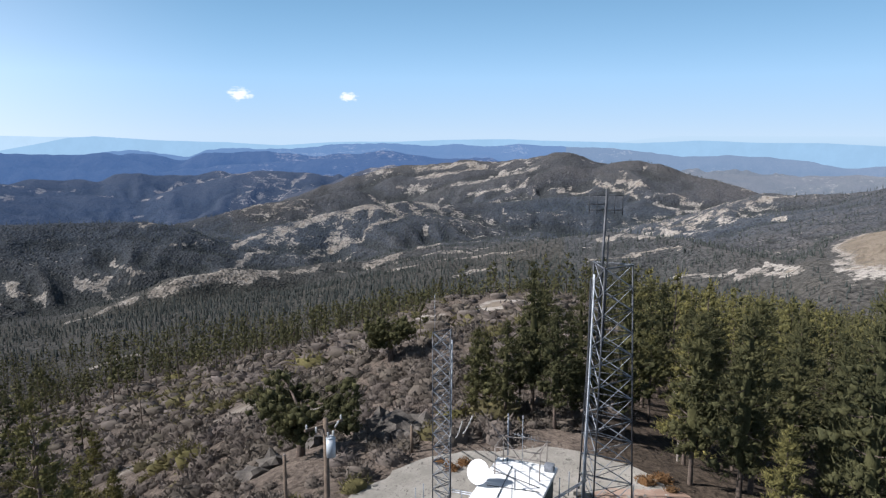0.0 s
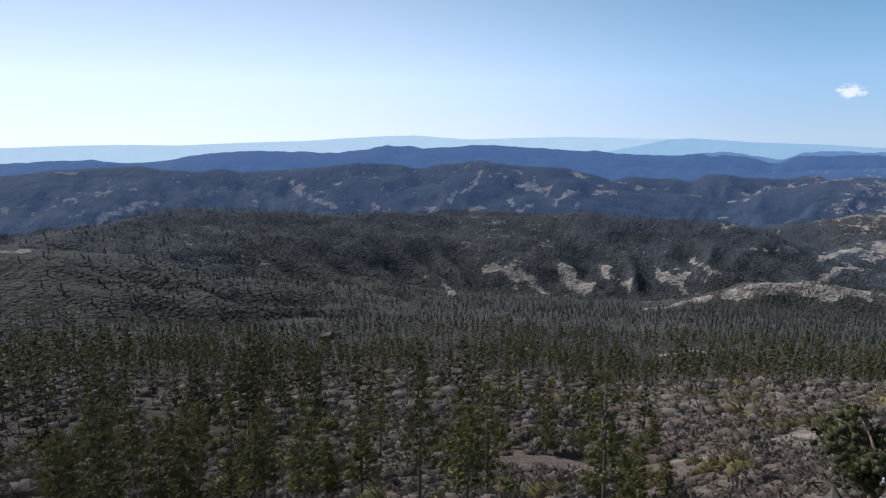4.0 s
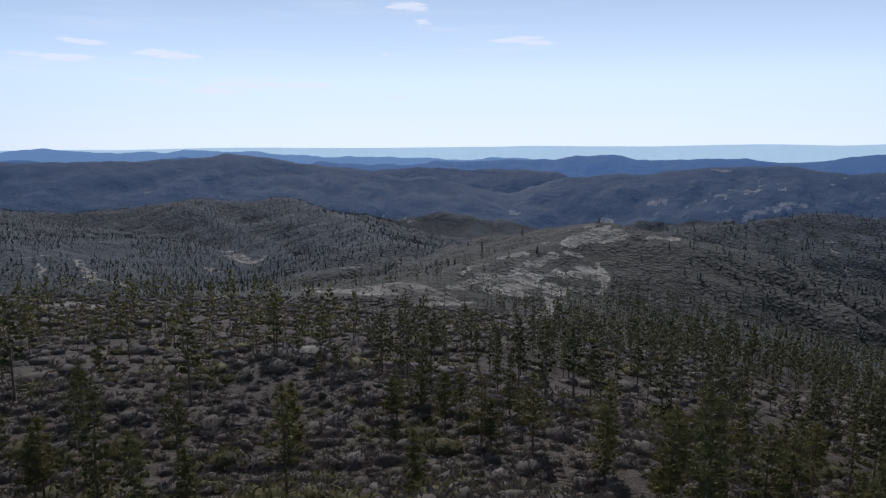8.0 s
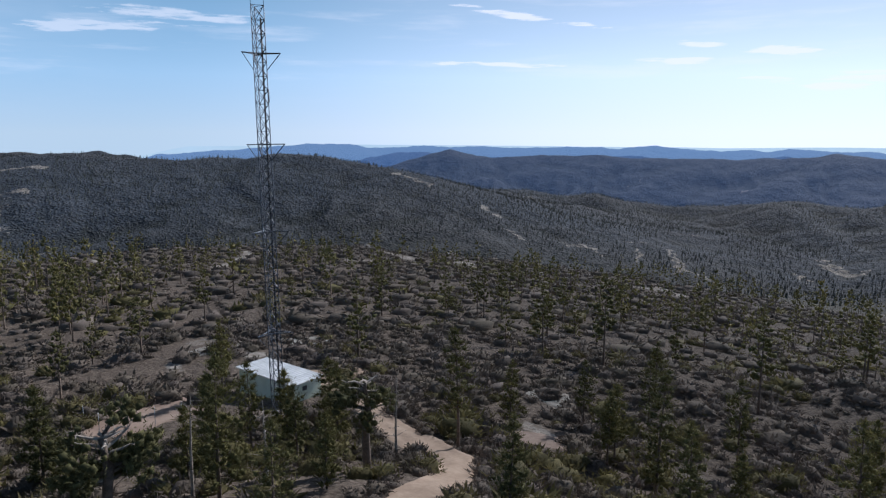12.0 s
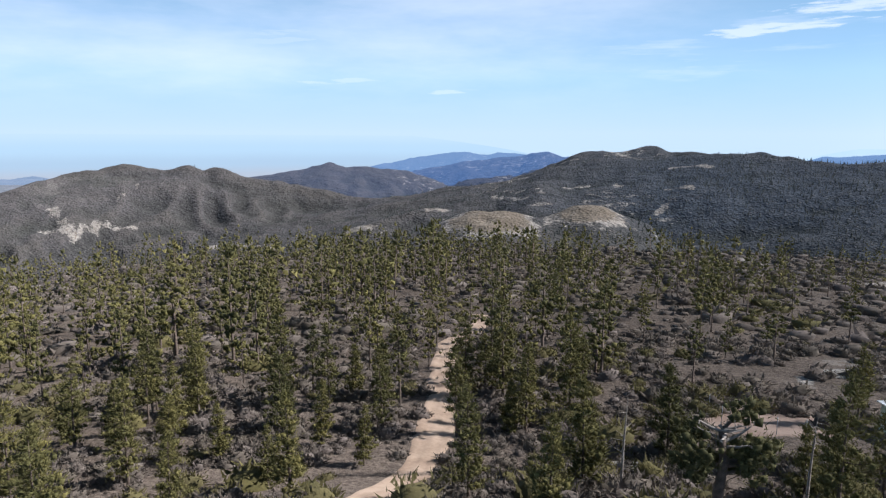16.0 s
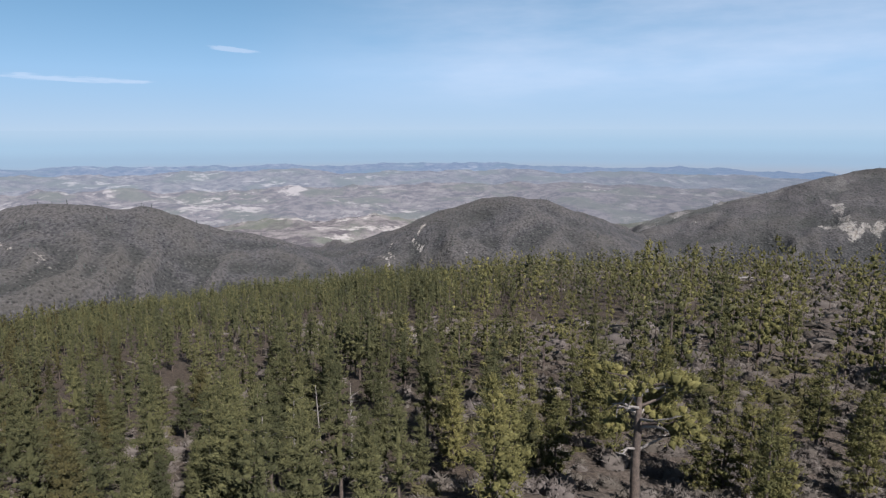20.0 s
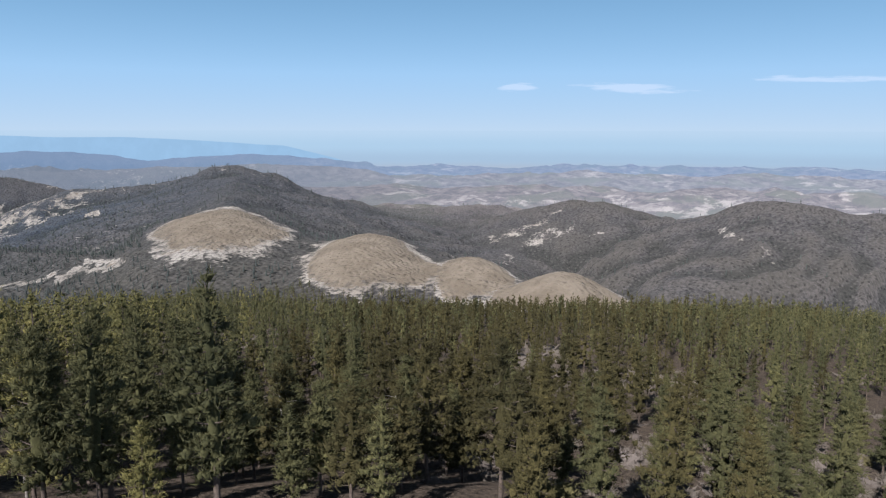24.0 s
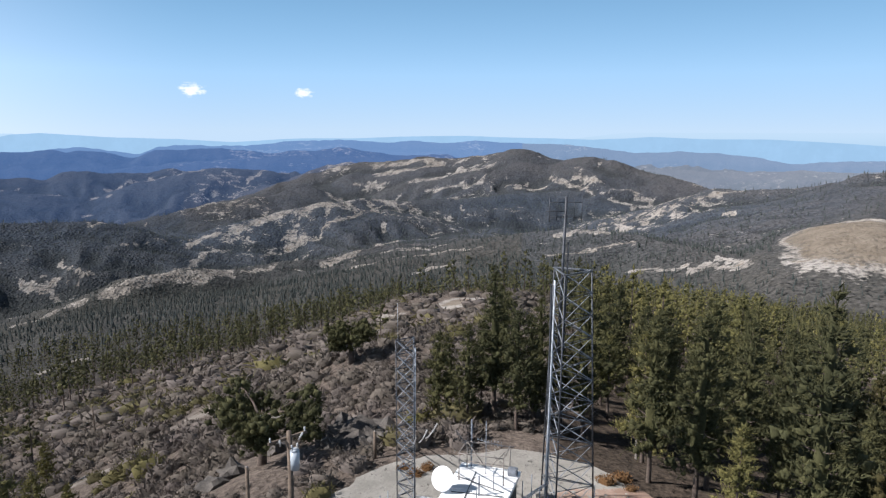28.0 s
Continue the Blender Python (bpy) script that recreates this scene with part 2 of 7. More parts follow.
# folds of the forested range
ridge(0.36, 110, (142.2, 1900, -4.69), (139.4, 1910, -4.53), (135.3, 1920, -4.54), (132.1, 1930, -4.91), (129.8, 1930, -4.77), (127.6, 1940, -5.26),
      (123.3, 1950, -5.61), (118.1, 1970, -5.23), (115.4, 1980, -4.91), (111.8, 1990, -5.09), (109, 2000, -5.4))
# a spur into the valley
ridge(0.38, 70, (129.8, 1850, -4.77), (127.5, 1720, -6.6), (124, 1520, -8.47), (120.5, 1320, -10.02), (117.6, 1150, -11.08))
# a spur into the valley
ridge(0.38, 70, (116.2, 1900, -4.98), (113.8, 1730, -6.39), (111.6, 1550, -7.65), (109.4, 1380, -8.85), (106.6, 1150, -9.91))
# a spur into the valley
ridge(0.38, 70, (135.3, 1800, -4.95), (133.8, 1660, -7), (131.5, 1430, -9.23), (128.2, 1100, -11.37))
# a spur into the valley
ridge(0.38, 70, (109.1, 1900, -4.9), (106.4, 1690, -5.69), (103.9, 1480, -6.6), (101.2, 1240, -7.94), (99.3, 1050, -8.74))
# wooded hill behind the tall mast
ridge(0.26, 140, (179.3, 1650, -1.89), (176.2, 1620, -1.91), (174.3, 1600, -1.79), (172.6, 1590, -1.62), (169, 1560, -1.51), (167.2, 1550, -1.77),
      (164.9, 1530, -1.97), (162.9, 1510, -2.07), (160.4, 1500, -1.84), (157.5, 1480, -2.03), (155.3, 1460, -1.65), (153.6, 1450, -1.65),
      (151.3, 1420, -1.97), (148.6, 1380, -2.48), (145.9, 1340, -3.03), (143.1, 1300, -3.95), (140.3, 1260, -5.14), (137.5, 1230, -6.6),
      (134.2, 1180, -8.62), (131.9, 1150, -10.16))
# rocky crest with the sharp top
ridge(0.42, 110, (190.2, 2300, -4.29), (187.5, 2330, -3.77), (184.7, 2370, -2.96), (182.4, 2400, -2.5), (181.1, 2420, -1.5), (179.7, 2430, -1.45),
      (178.3, 2450, -1.53), (176.9, 2470, -1.21), (176, 2480, -0.89), (174.6, 2460, -1.38), (171.9, 2410, -1.46), (168.3, 2350, -1.43),
      (165.7, 2300, -1.72))
# bald-topped downs
ridge(0.34, 70, (196, 1700, -5.32), (192.9, 1740, -4.93), (190.2, 1780, -4.65), (187.5, 1820, -4.54), (184.3, 1870, -4.1), (181.1, 1910, -3.88),
      (178.3, 1950, -3.96))
# bald-topped downs
ridge(0.34, 70, (197.4, 1250, -7.05), (193.8, 1300, -6.13), (191.2, 1340, -6.18), (188.5, 1380, -5.77), (185.7, 1410, -5.34), (182.9, 1450, -5.03),
      (179.2, 1500, -5.03))
# range above the plain
ridge(0.44, 110, (235.6, 1600, -8.35), (233.7, 1630, -7.55), (231.9, 1670, -7.3), (230, 1700, -6.25), (227.2, 1760, -5.01), (223.5, 1820, -3.7),
      (220.3, 1890, -3.18), (219.4, 1900, -2.67), (217.8, 1930, -2.8), (216.9, 1950, -2.34), (215.8, 1940, -2.73), (214, 1920, -2.84),
      (212.5, 1910, -2.56), (211.4, 1900, -2.9), (210.1, 1890, -2.88), (208.4, 1870, -3.33), (205.9, 1850, -3.79), (203.1, 1820, -4.42),
      (200.4, 1790, -4.94), (196.8, 1750, -5.37))
# range above the plain, farther crest
ridge(0.44, 110, (209.3, 2950, -3.61), (206.4, 2970, -3.24), (204, 2980, -2.89), (202.9, 2990, -2.69), (201.7, 3000, -2.38), (200.6, 3010, -2.76),
      (198.8, 3020, -2.72), (197, 3030, -2.9), (194.6, 3050, -3.3))
# rounded brown hill
ridge(0.42, 90, (261.5, 1350, -11.58), (260.1, 1340, -10.66), (257.9, 1340, -9.22), (255.2, 1330, -8.01), (252.5, 1320, -7.14), (250.6, 1310, -6.4),
      (248.1, 1310, -5.65), (246, 1300, -5.45), (243.5, 1310, -5.66), (241.8, 1310, -6.33), (239.6, 1320, -7.43), (237.4, 1330, -8.22),
      (234.7, 1340, -9.29), (231, 1350, -10.41))
# brown hills above the plain
ridge(0.4, 90, (305, 1400, -10.29), (302.6, 1410, -8.65), (300.5, 1410, -7.47), (298.7, 1420, -6.37), (296.6, 1430, -5.51), (294.4, 1410, -5.57),
      (293.2, 1390, -6.23), (291.4, 1360, -7), (288.7, 1310, -6.88), (285.9, 1260, -6.37), (283.2, 1210, -5.56), (281.3, 1180, -5.38),
      (278.5, 1190, -5.57), (275.7, 1200, -5.88), (272.9, 1210, -6.54), (269.2, 1220, -7.75), (266.5, 1230, -8.81), (263.8, 1240, -9.69),
      (261.1, 1250, -11.02))
# low dark hill behind
ridge(0.36, 90, (313.9, 1900, -6.24), (311.9, 1910, -6.02), (308.4, 1920, -6.12), (305.5, 1930, -6.53), (303.2, 1940, -6.14), (301.2, 1940, -6.31),
      (299.2, 1950, -7))
# hill with the burnt cone
ridge(0.42, 110, (344.8, 1750, -7.42), (342.7, 1720, -6.84), (340.5, 1700, -6.02), (337.4, 1660, -5.01), (334.7, 1630, -4.19), (333.8, 1620, -4.38),
      (330.1, 1580, -4.18), (327.3, 1550, -3.59), (325, 1520, -2.95), (323.2, 1500, -2.86), (321.3, 1520, -3.35), (319.9, 1530, -4.21),
      (318.5, 1550, -5.03), (315.3, 1580, -5.66), (312.6, 1610, -6.29), (309.5, 1640, -6.24), (306.6, 1670, -6.23), (302.5, 1720, -6.19),
      (300.1, 1750, -6.66))
# bald downs and the spur that carries them
ridge(0.34, 80, (324, 1380, -3.8), (325, 900, -6.8), (321, 760, -8.6))
hill(325.2, 820, -6.6, 4.2, 150)
hill(313.6, 660, -8.7, 4.6, 115)
hill(305, 600, -10.6, 4.0, 80)
hill(297.5, 520, -11.6, 4.4, 65)
hill(188.5, 900, -6.35, 4.2, 120)
hill(180.7, 980, -5.75, 3.2, 120)
hill(184.5, 1400, -4.25, 1.8, 140)
hill(173.9, 1500, -3.95, 1.2, 110)
# the far ranges
# blue range across the valley
ridge(0.4, 200, (96.3, 4180, -2.07), (90.1, 4180, -1.93), (86.7, 4180, -1.92), (85.6, 4180, -1.66), (83, 4180, -1.49), (81.5, 4180, -1.51),
      (80.7, 4180, -1.81), (79.1, 4180, -1.92), (77.1, 4180, -1.82), (75, 4180, -1.71), (72.4, 4180, -1.69), (69.8, 4180, -1.97), (68, 4180, -1.9),
      (66.2, 4180, -1.59), (64, 4180, -1.28), (61.7, 4180, -1.15), (59.8, 4180, -1.11), (57.1, 4180, -1.25), (53.9, 4180, -1.25), (52, 4180, -1.06),
      (50.2, 4180, -0.7), (49.8, 4180, -0.83), (48, 4180, -0.83), (47.5, 4180, -1.01), (45.8, 4180, -0.92), (43.6, 4180, -0.73), (41.9, 4180, -0.68),
      (40.2, 4180, -0.81), (38.1, 4180, -0.97), (35.3, 4180, -1.12), (33.4, 4180, -1.15), (31.5, 4180, -1.38), (29.6, 4180, -1.48),
      (27.9, 4180, -1.49), (25.6, 4180, -1.34))
# blue fold before it
ridge(0.4, 200, (94.9, 3850, -2.77), (90.2, 3850, -2.94), (86.8, 3850, -3.04), (83.1, 3850, -3.44))
# blue hills beyond the canyon
ridge(0.42, 180, (33.5, 4500, -1.49), (30.9, 4500, -1.45), (28.8, 4490, -1.52), (27, 4490, -1.46), (25.1, 4490, -1.19), (22.8, 4480, -1.25),
      (21.3, 4480, -1.56), (19.7, 4480, -1.66), (18.4, 4480, -1.16), (15.4, 4470, -1.08), (12.9, 4470, -1.22), (10.2, 4470, -1.54), (7.5, 4460, -1.37),
      (4.8, 4460, -1.1), (2, 4460, -1.47), (359.3, 4450, -1.74), (356.5, 4450, -1.64))
# lower blue hills
ridge(0.42, 160, (33.6, 3950, -2.41), (30.7, 3950, -2.6), (28.2, 3950, -2.78), (25.2, 3950, -2.6), (22.1, 3950, -2.74), (18.9, 3950, -2.54),
      (15.5, 3950, -2.31), (12, 3950, -2.12), (8.4, 3950, -1.91), (4.8, 3950, -2.01), (1.1, 3950, -2.1))
# pale far mountains
ridge(0.42, 200, (13.7, 4720, -1.09), (11.1, 4720, -1.01), (8.4, 4720, -0.74), (4.8, 4720, -0.65), (1.1, 4720, -0.87), (359.3, 4720, -0.74),
      (356.5, 4720, -0.91), (353.3, 4720, -0.77), (350.2, 4720, -0.89), (347.5, 4720, -0.97), (343.6, 4720, -1.3), (339.4, 4720, -1.98))
# rose-grey hills beyond the plain
ridge(0.4, 150, (347, 4650, -2.38), (344.5, 4650, -1.77), (340.3, 4660, -1.59), (337.7, 4660, -1.47), (335.5, 4670, -1.57), (332.8, 4670, -1.85),
      (330.1, 4680, -2.31), (326.4, 4680, -2.08), (321.8, 4690, -1.94), (317.7, 4690, -2.28), (313.6, 4700, -2.61))
# lower rose-grey hills
ridge(0.4, 150, (342.5, 4250, -3.1), (339.1, 4260, -2.79), (335.5, 4260, -3.01), (331.9, 4270, -2.85), (329.2, 4270, -2.77), (325.5, 4280, -2.86),
      (321.8, 4290, -2.67), (317.7, 4290, -2.92), (313.6, 4300, -3.15))
# blue mountains behind the forested range
ridge(0.4, 180, (141.6, 4600, -1.27), (137, 4590, -1.2), (133.8, 4590, -1.09), (130.4, 4590, -1.05), (128.2, 4580, -1.15), (126.4, 4580, -1.04),
      (125.2, 4580, -0.92), (123.6, 4580, -1.1), (120.8, 4580, -1.34), (118.7, 4580, -1.22), (117.1, 4570, -1.32), (115.3, 4570, -1.06),
      (113.1, 4570, -1.25), (110.9, 4570, -1.21), (108.2, 4570, -1.49), (105.5, 4560, -1.64), (100.9, 4560, -1.68), (96.3, 4560, -1.81),
      (93.5, 4560, -1.94), (91.7, 4550, -1.66), (90, 4550, -1.69), (87.3, 4550, -1.94))
# blue fold in the gap
ridge(0.4, 180, (105.5, 3800, -2.05), (100.9, 3760, -2.37), (97.2, 3740, -2.27), (93.5, 3710, -2.62), (89.9, 3680, -2.68), (86.4, 3650, -2.86))
# blue dome
ridge(0.36, 200, (150.9, 4250, -2.7), (149.5, 4250, -2.3), (147.7, 4250, -1.89), (145.9, 4250, -1.57), (144, 4250, -1.48), (141.7, 4250, -1.84))
# far mountain above the plain
ridge(0.4, 160, (199.7, 4650, -2.92), (197.1, 4660, -2.34), (195, 4660, -1.92), (192.8, 4670, -1.66), (191, 4670, -1.49), (189.3, 4680, -1.68),
      (186.6, 4690, -1.59), (184.7, 4690, -1.95), (181.1, 4700, -2.5))
# blue shoulder before it
ridge(0.4, 140, (195.5, 3950, -3.11), (192.8, 3960, -2.69), (190.2, 3970, -2.26), (187.5, 3980, -1.95), (184.3, 3980, -1.45), (182.9, 3990, -1.82),
      (181.5, 3990, -1.77), (179.2, 4000, -2.5))
# pale mountains to the east
ridge(0.4, 200, (164.1, 4750, -1.64), (159.2, 4750, -1.37), (154.9, 4750, -1.03), (152.2, 4750, -0.85), (149.5, 4750, -0.89), (147.7, 4750, -1.21),
      (143.6, 4750, -1.02), (141.3, 4750, -1.15), (139, 4750, -1.01), (134.4, 4750, -1.21), (132.2, 4750, -1.07), (127.8, 4750, -1.3))

SLOPE_AZ = (0, 7, 13, 30, 60, 80, 95, 110, 130, 150, 170, 190, 215, 240, 270, 292, 312, 330, 342, 352, 360)
SLOPE = (0.19, 0.235, 0.27, 0.292, 0.275, 0.225, 0.20, 0.175, 0.14, 0.105, 0.10, 0.105, 0.115, 0.145, 0.185, 0.212, 0.232, 0.212, 0.195, 0.165, 0.19)
BRINK = (0.5, 1.5, 2.5, 9.0, 8.5, 8, 8, 8, 7, 5.5, 6.5, 8, 8, 8, 8, 7, 6, 4, 2, 0.5, 0.5)


# low humps on the near slopes: x, y, height and radius
MOUNDS = [(-math.sin(radians(a)) * r, math.cos(radians(a)) * r, h, w) for a, r, h, w in
          ((108.6, 112, 5.0, 9), (103, 96, 2.5, 7), (116, 84, 1.8, 6), (124, 105, 2.0, 9), (88, 90, 1.8, 8), (72, 75, 1.5, 7), (2, 84, 2.0, 7), (9, 92, 2.0, 9), (20, 70, 1.2, 6))]


def land(x, y, fine=True):
    """Height of the ground."""
    x, y = np.asarray(x, float), np.asarray(y, float)
    r = np.hypot(x, y)
    deg = np.degrees(np.arctan2(-x, y)) % 360
    turn = (1 - np.cos(np.radians(deg - 20))) * 0.5
    brink = np.clip((r - 26) / 34, 0, 1)
    z = -np.interp(deg, SLOPE_AZ, BRINK) * brink * brink * (3 - 2 * brink) - np.interp(deg, SLOPE_AZ, SLOPE) * np.maximum(r - 44, 0)
    z = z - 0.11 * turn * np.maximum(r - 370, 0) + 0.115 * np.clip(np.cos(np.radians(deg - 35)), 0, 1) * np.maximum(r - 390, 0)
    z = z - 0.10 * np.exp(-(((deg - 354 + 180) % 360 - 180) / 14) ** 2) * np.clip(r - 215, 0, 420)
    for mx, my, mh, mr in MOUNDS:
        z = z + mh * np.exp(-((x - mx) ** 2 + (y - my) ** 2) / (2 * mr * mr))
    plain = np.exp(-((deg - 275) / 58) ** 4)
    far = -335.0 + plain * np.clip((r - 2300) / 2500, 0, 1) * 105
    far = far + plain * np.clip((r - 1900) / 800, 0, 1) * 80 * (ridged(x / 430.0, y / 430.0, 5, 15) - 0.58)
    far = far + (1 - plain) * np.clip((r - 2900) / 1500, 0, 1) * 40
    wx, wy = warped(x, y)
    bend, bend2 = fbm(x / 300.0, y / 300.0, 2, 77), fbm(x / 170.0, y / 170.0, 2, 78)
    gully = 0.55 - ridged(wx / 230.0, wy / 230.0, 3, 29)
    zs = [z, far]
    for slope, spur, pts in RIDGES:
        spur = spur * 1.9
        P = np.array(pts)
        near_by = (x > P[:, 0].min() - 1150) & (x < P[:, 0].max() + 1150) & (y > P[:, 1].min() - 1150) & (y < P[:, 1].max() + 1150)
        height = np.full(x.shape, -900.0)
        zs.append(height)
        if not near_by.any():
            continue
        qx, qy = wx[near_by], wy[near_by]
        best, top = np.full(qx.shape, 1e9), np.full(qx.shape, -1e9)
        for (ax, ay, az_), (bx, by, bz) in zip(pts, pts[1:]):
            ux, uy = bx - ax, by - ay
            ln = math.hypot(ux, uy)
            k = np.clip(((qx - ax) * ux + (qy - ay) * uy) / (ln * ln), 0, 1)
            d = np.hypot(qx - ax - k * ux, qy - ay - k * uy)
            s = k * k * (3 - 2 * k) * 0.5 + k * 0.5
            best = np.minimum(best, d)
            d = np.sqrt(d * d + 14.0 ** 2) - 14.0
            top = np.maximum(top, az_ + s * (bz - az_) - slope * d * (1 - 0.22 * np.clip(d / 900, 0, 1)))
        d = np.sqrt(best * best + 14.0 ** 2) - 14.0
        (ax, ay, _), (bx, by, _) = pts[0], pts[-1]
        ln = math.hypot(bx - ax, by - ay)
        along = ((qx - ax) * (bx - ax) + (qy - ay) * (by - ay)) / ln
        wave = fbm((along + 1.5 * d * (bend[near_by] - 0.42)) / spur, d / (spur * 2.0) + spur, 2, 60)
        fine_wave = vnoise((along + 1.1 * d * (bend2[near_by] - 0.5)) / (spur * 0.36), d / (spur * 0.9), 61)
        cut = min(max((slope - 0.2) / 0.2, 0.35), 0.95)
        spurs = cut * (((2 * wave - 1) ** 2 * 1.6 - 0.2) * np.minimum(d * 0.2, 50) + (np.abs(2 * fine_wave - 1) - 0.3) * np.minimum(d * 0.15, 24) + gully[near_by] * np.minimum(d * 0.22, 48))
        if slope >= 0.4:
            top = top + 10 * (ridged(along / 110.0, d * 0 + 3.3, 3, 55) - 0.62)
        height[near_by] = top - spurs
    for hx, hy, a, top, wt, wr in HILLS:
        dx, dy = x - hx, y - hy
        u, v = (dx * math.cos(a) + dy * math.sin(a)) / wt, (-dx * math.sin(a) + dy * math.cos(a)) / wr
        rho = np.sqrt(u * u + v * v)
        zs.append(top - 42.0 * (1 - np.exp(-0.5 * rho * rho)) - 34.0 * np.maximum(rho - 1.6, 0))
    zs = np.stack(zs)
    m, k = zs.max(0), 7.0
    z = m + k * np.log(np.exp((zs - m) / k).sum(0))
    z = z - np.clip((r - 120) / 900, 0, 1) * 9 * (ridged(x / 95.0, y / 95.0, 3, 3) - 0.6)
    if fine:
        near = np.clip((r - 44) / 60, 0, 1)
        z = z + near * (3.0 * (fbm(x / 34.0, y / 34.0, 3, 11) - 0.5) + 1.0 * (fbm(x / 7.0, y / 7.0, 2, 5) - 0.5))
    return z


def spot(az, r):
    a = radians(az)
    return -math.sin(a) * r, math.cos(a) * r


# ---- materials ----
def material(name):
    m = bpy.data.materials.new(name)
    m.use_nodes = True
    nt = m.node_tree
    nt.nodes.clear()
    out = nt.nodes.new("ShaderNodeOutputMaterial")
    b = nt.nodes.new("ShaderNodeBsdfPrincipled")
    nt.links.new(b.outputs[0], out.inputs[0])
    return m, nt, b


def node(nt, kind, **ins):
    n = nt.nodes.new(kind)
    for k, v in ins.items():
        key = k.replace("_", " ")
        if hasattr(v, "is_linked"):
            nt.links.new(v, n.inputs[key])
        else:
            n.inputs[key].default_value = v
    return n


def noise_of(nt, scale, detail=4.0, rough=0.6, vec=None):
    n = node(nt, "ShaderNodeTexNoise", Scale=scale, Detail=detail, Roughness=rough)
    if vec is None:
        vec = nt.nodes.new("ShaderNodeNewGeometry").outputs["Position"]
    nt.links.new(vec, n.inputs["Vector"])
    return n.outputs[0]


def maths(nt, op, a, b=0.0, c=0.0, clamp=False):
    n = nt.nodes.new("ShaderNodeMath")
    n.operation, n.use_clamp = op, clamp
    for i, v in enumerate((a, b, c)):
        if hasattr(v, "is_linked"):
            nt.links.new(v, n.inputs[i])
        else:
            n.inputs[i].default_value = v
    return n.outputs[0]


def step(nt, v, lo, hi):
    n = nt.nodes.new("ShaderNodeMapRange")
    n.interpolation_type = "SMOOTHSTEP"
    nt.links.new(v, n.inputs[0])
    n.inputs[1].default_value, n.inputs[2].default_value = lo, hi
    return n.outputs[0]


def mixc(nt, f, a, b):
    n = nt.nodes.new("ShaderNodeMix")
    n.data_type = "RGBA"
    for i, v in ((0, f), (6, a), (7, b)):
        if hasattr(v, "is_linked"):
            nt.links.new(v, n.inputs[i])
        else:
            n.inputs[i].default_value = v if i == 0 else (*v, 1)
    return n.outputs[2]


def bump(nt, b, height, strength=0.5, dist=0.1):
    n = node(nt, "ShaderNodeBump", Strength=strength, Distance=dist)
    nt.links.new(height, n.inputs["Height"])
    nt.links.new(n.outputs[0], b.inputs["Normal"])


def attr(nt, name):
    n = nt.nodes.new("ShaderNodeAttribute")
    n.attribute_name = name
    return n.outputs["Fac"]


def plain_mat(name, a, b, scale, rough=0.6, metal=0.0, relief=0.3, dist=0.01):
    """Two tones mingled by a coarse and a fine noise."""
    m, nt, p = material(name)
    v = nt.nodes.new("ShaderNodeTexCoord").outputs["Object"]
    n = maths(nt, "ADD", maths(nt, "MULTIPLY", noise_of(nt, scale, 3, 0.6, v), 0.6), maths(nt, "MULTIPLY", noise_of(nt, scale * 9, 3, 0.7, v), 0.4))
    nt.links.new(mixc(nt, step(nt, n, 0.35, 0.65), a, b), p.inputs["Base Color"])
    p.inputs["Roughness"].default_value, p.inputs["Metallic"].default_value = rough, metal
    p.inputs["Diffuse Roughness"].default_value = 1.0 if rough > 0.9 else 0.0
    if relief:
        bump(nt, p, n, relief, dist)
    return m


def leaf_mat(name, a, b, c, rough=0.65, through_light=0.3, tufted=0.0):
    """Foliage: every tuft has its own tone, every plant too."""
    m, nt, p = material(name)
    g = nt.nodes.new("ShaderNodeNewGeometry")
    o = nt.nodes.new("ShaderNodeObjectInfo")
    patch = noise_of(nt, 0.11, 2, 0.5, g.outputs["Position"])
    mix1 = mixc(nt, g.outputs["Random Per Island"], a, b)
    k = maths(nt, "ADD", maths(nt, "MULTIPLY", step(nt, patch, 0.4, 0.65), 0.35), maths(nt, "MULTIPLY", maths(nt, "FRACT", maths(nt, "ADD", o.outputs["Random"], attr(nt, "tone"))), 0.65))
    col = mixc(nt, k, mix1, c)
    grain = noise_of(nt, 5.0, 3, 0.7, g.outputs["Position"])
    col = mixc(nt, maths(nt, "MULTIPLY", step(nt, grain, 0.42, 0.62), 0.2 if tufted else 0.35), col, tuple(v * 0.35 for v in c))
    nt.links.new(col, p.inputs["Base Color"])
    if tufted:
        lumps = maths(nt, "ADD", noise_of(nt, 3.2, 4, 0.75, g.outputs["Position"]), maths(nt, "MULTIPLY", grain, 0.5))
        bump(nt, p, lumps, tufted, 0.45)
    tl = nt.nodes.new("ShaderNodeBsdfTranslucent")
    nt.links.new(col, tl.inputs[0])
    mx = node(nt, "ShaderNodeMixShader", Fac=through_light)
    nt.links.new(p.outputs[0], mx.inputs[1])
    nt.links.new(tl.outputs[0], mx.inputs[2])
    out = [n for n in nt.nodes if n.bl_idname == "ShaderNodeOutputMaterial"][0]
    nt.links.new(mx.outputs[0], out.inputs[0])
    p.inputs["Roughness"].default_value = rough
    p.inputs["Specular IOR Level"].default_value = 0.04
    p.inputs["Diffuse Roughness"].default_value = 1.0
    return m


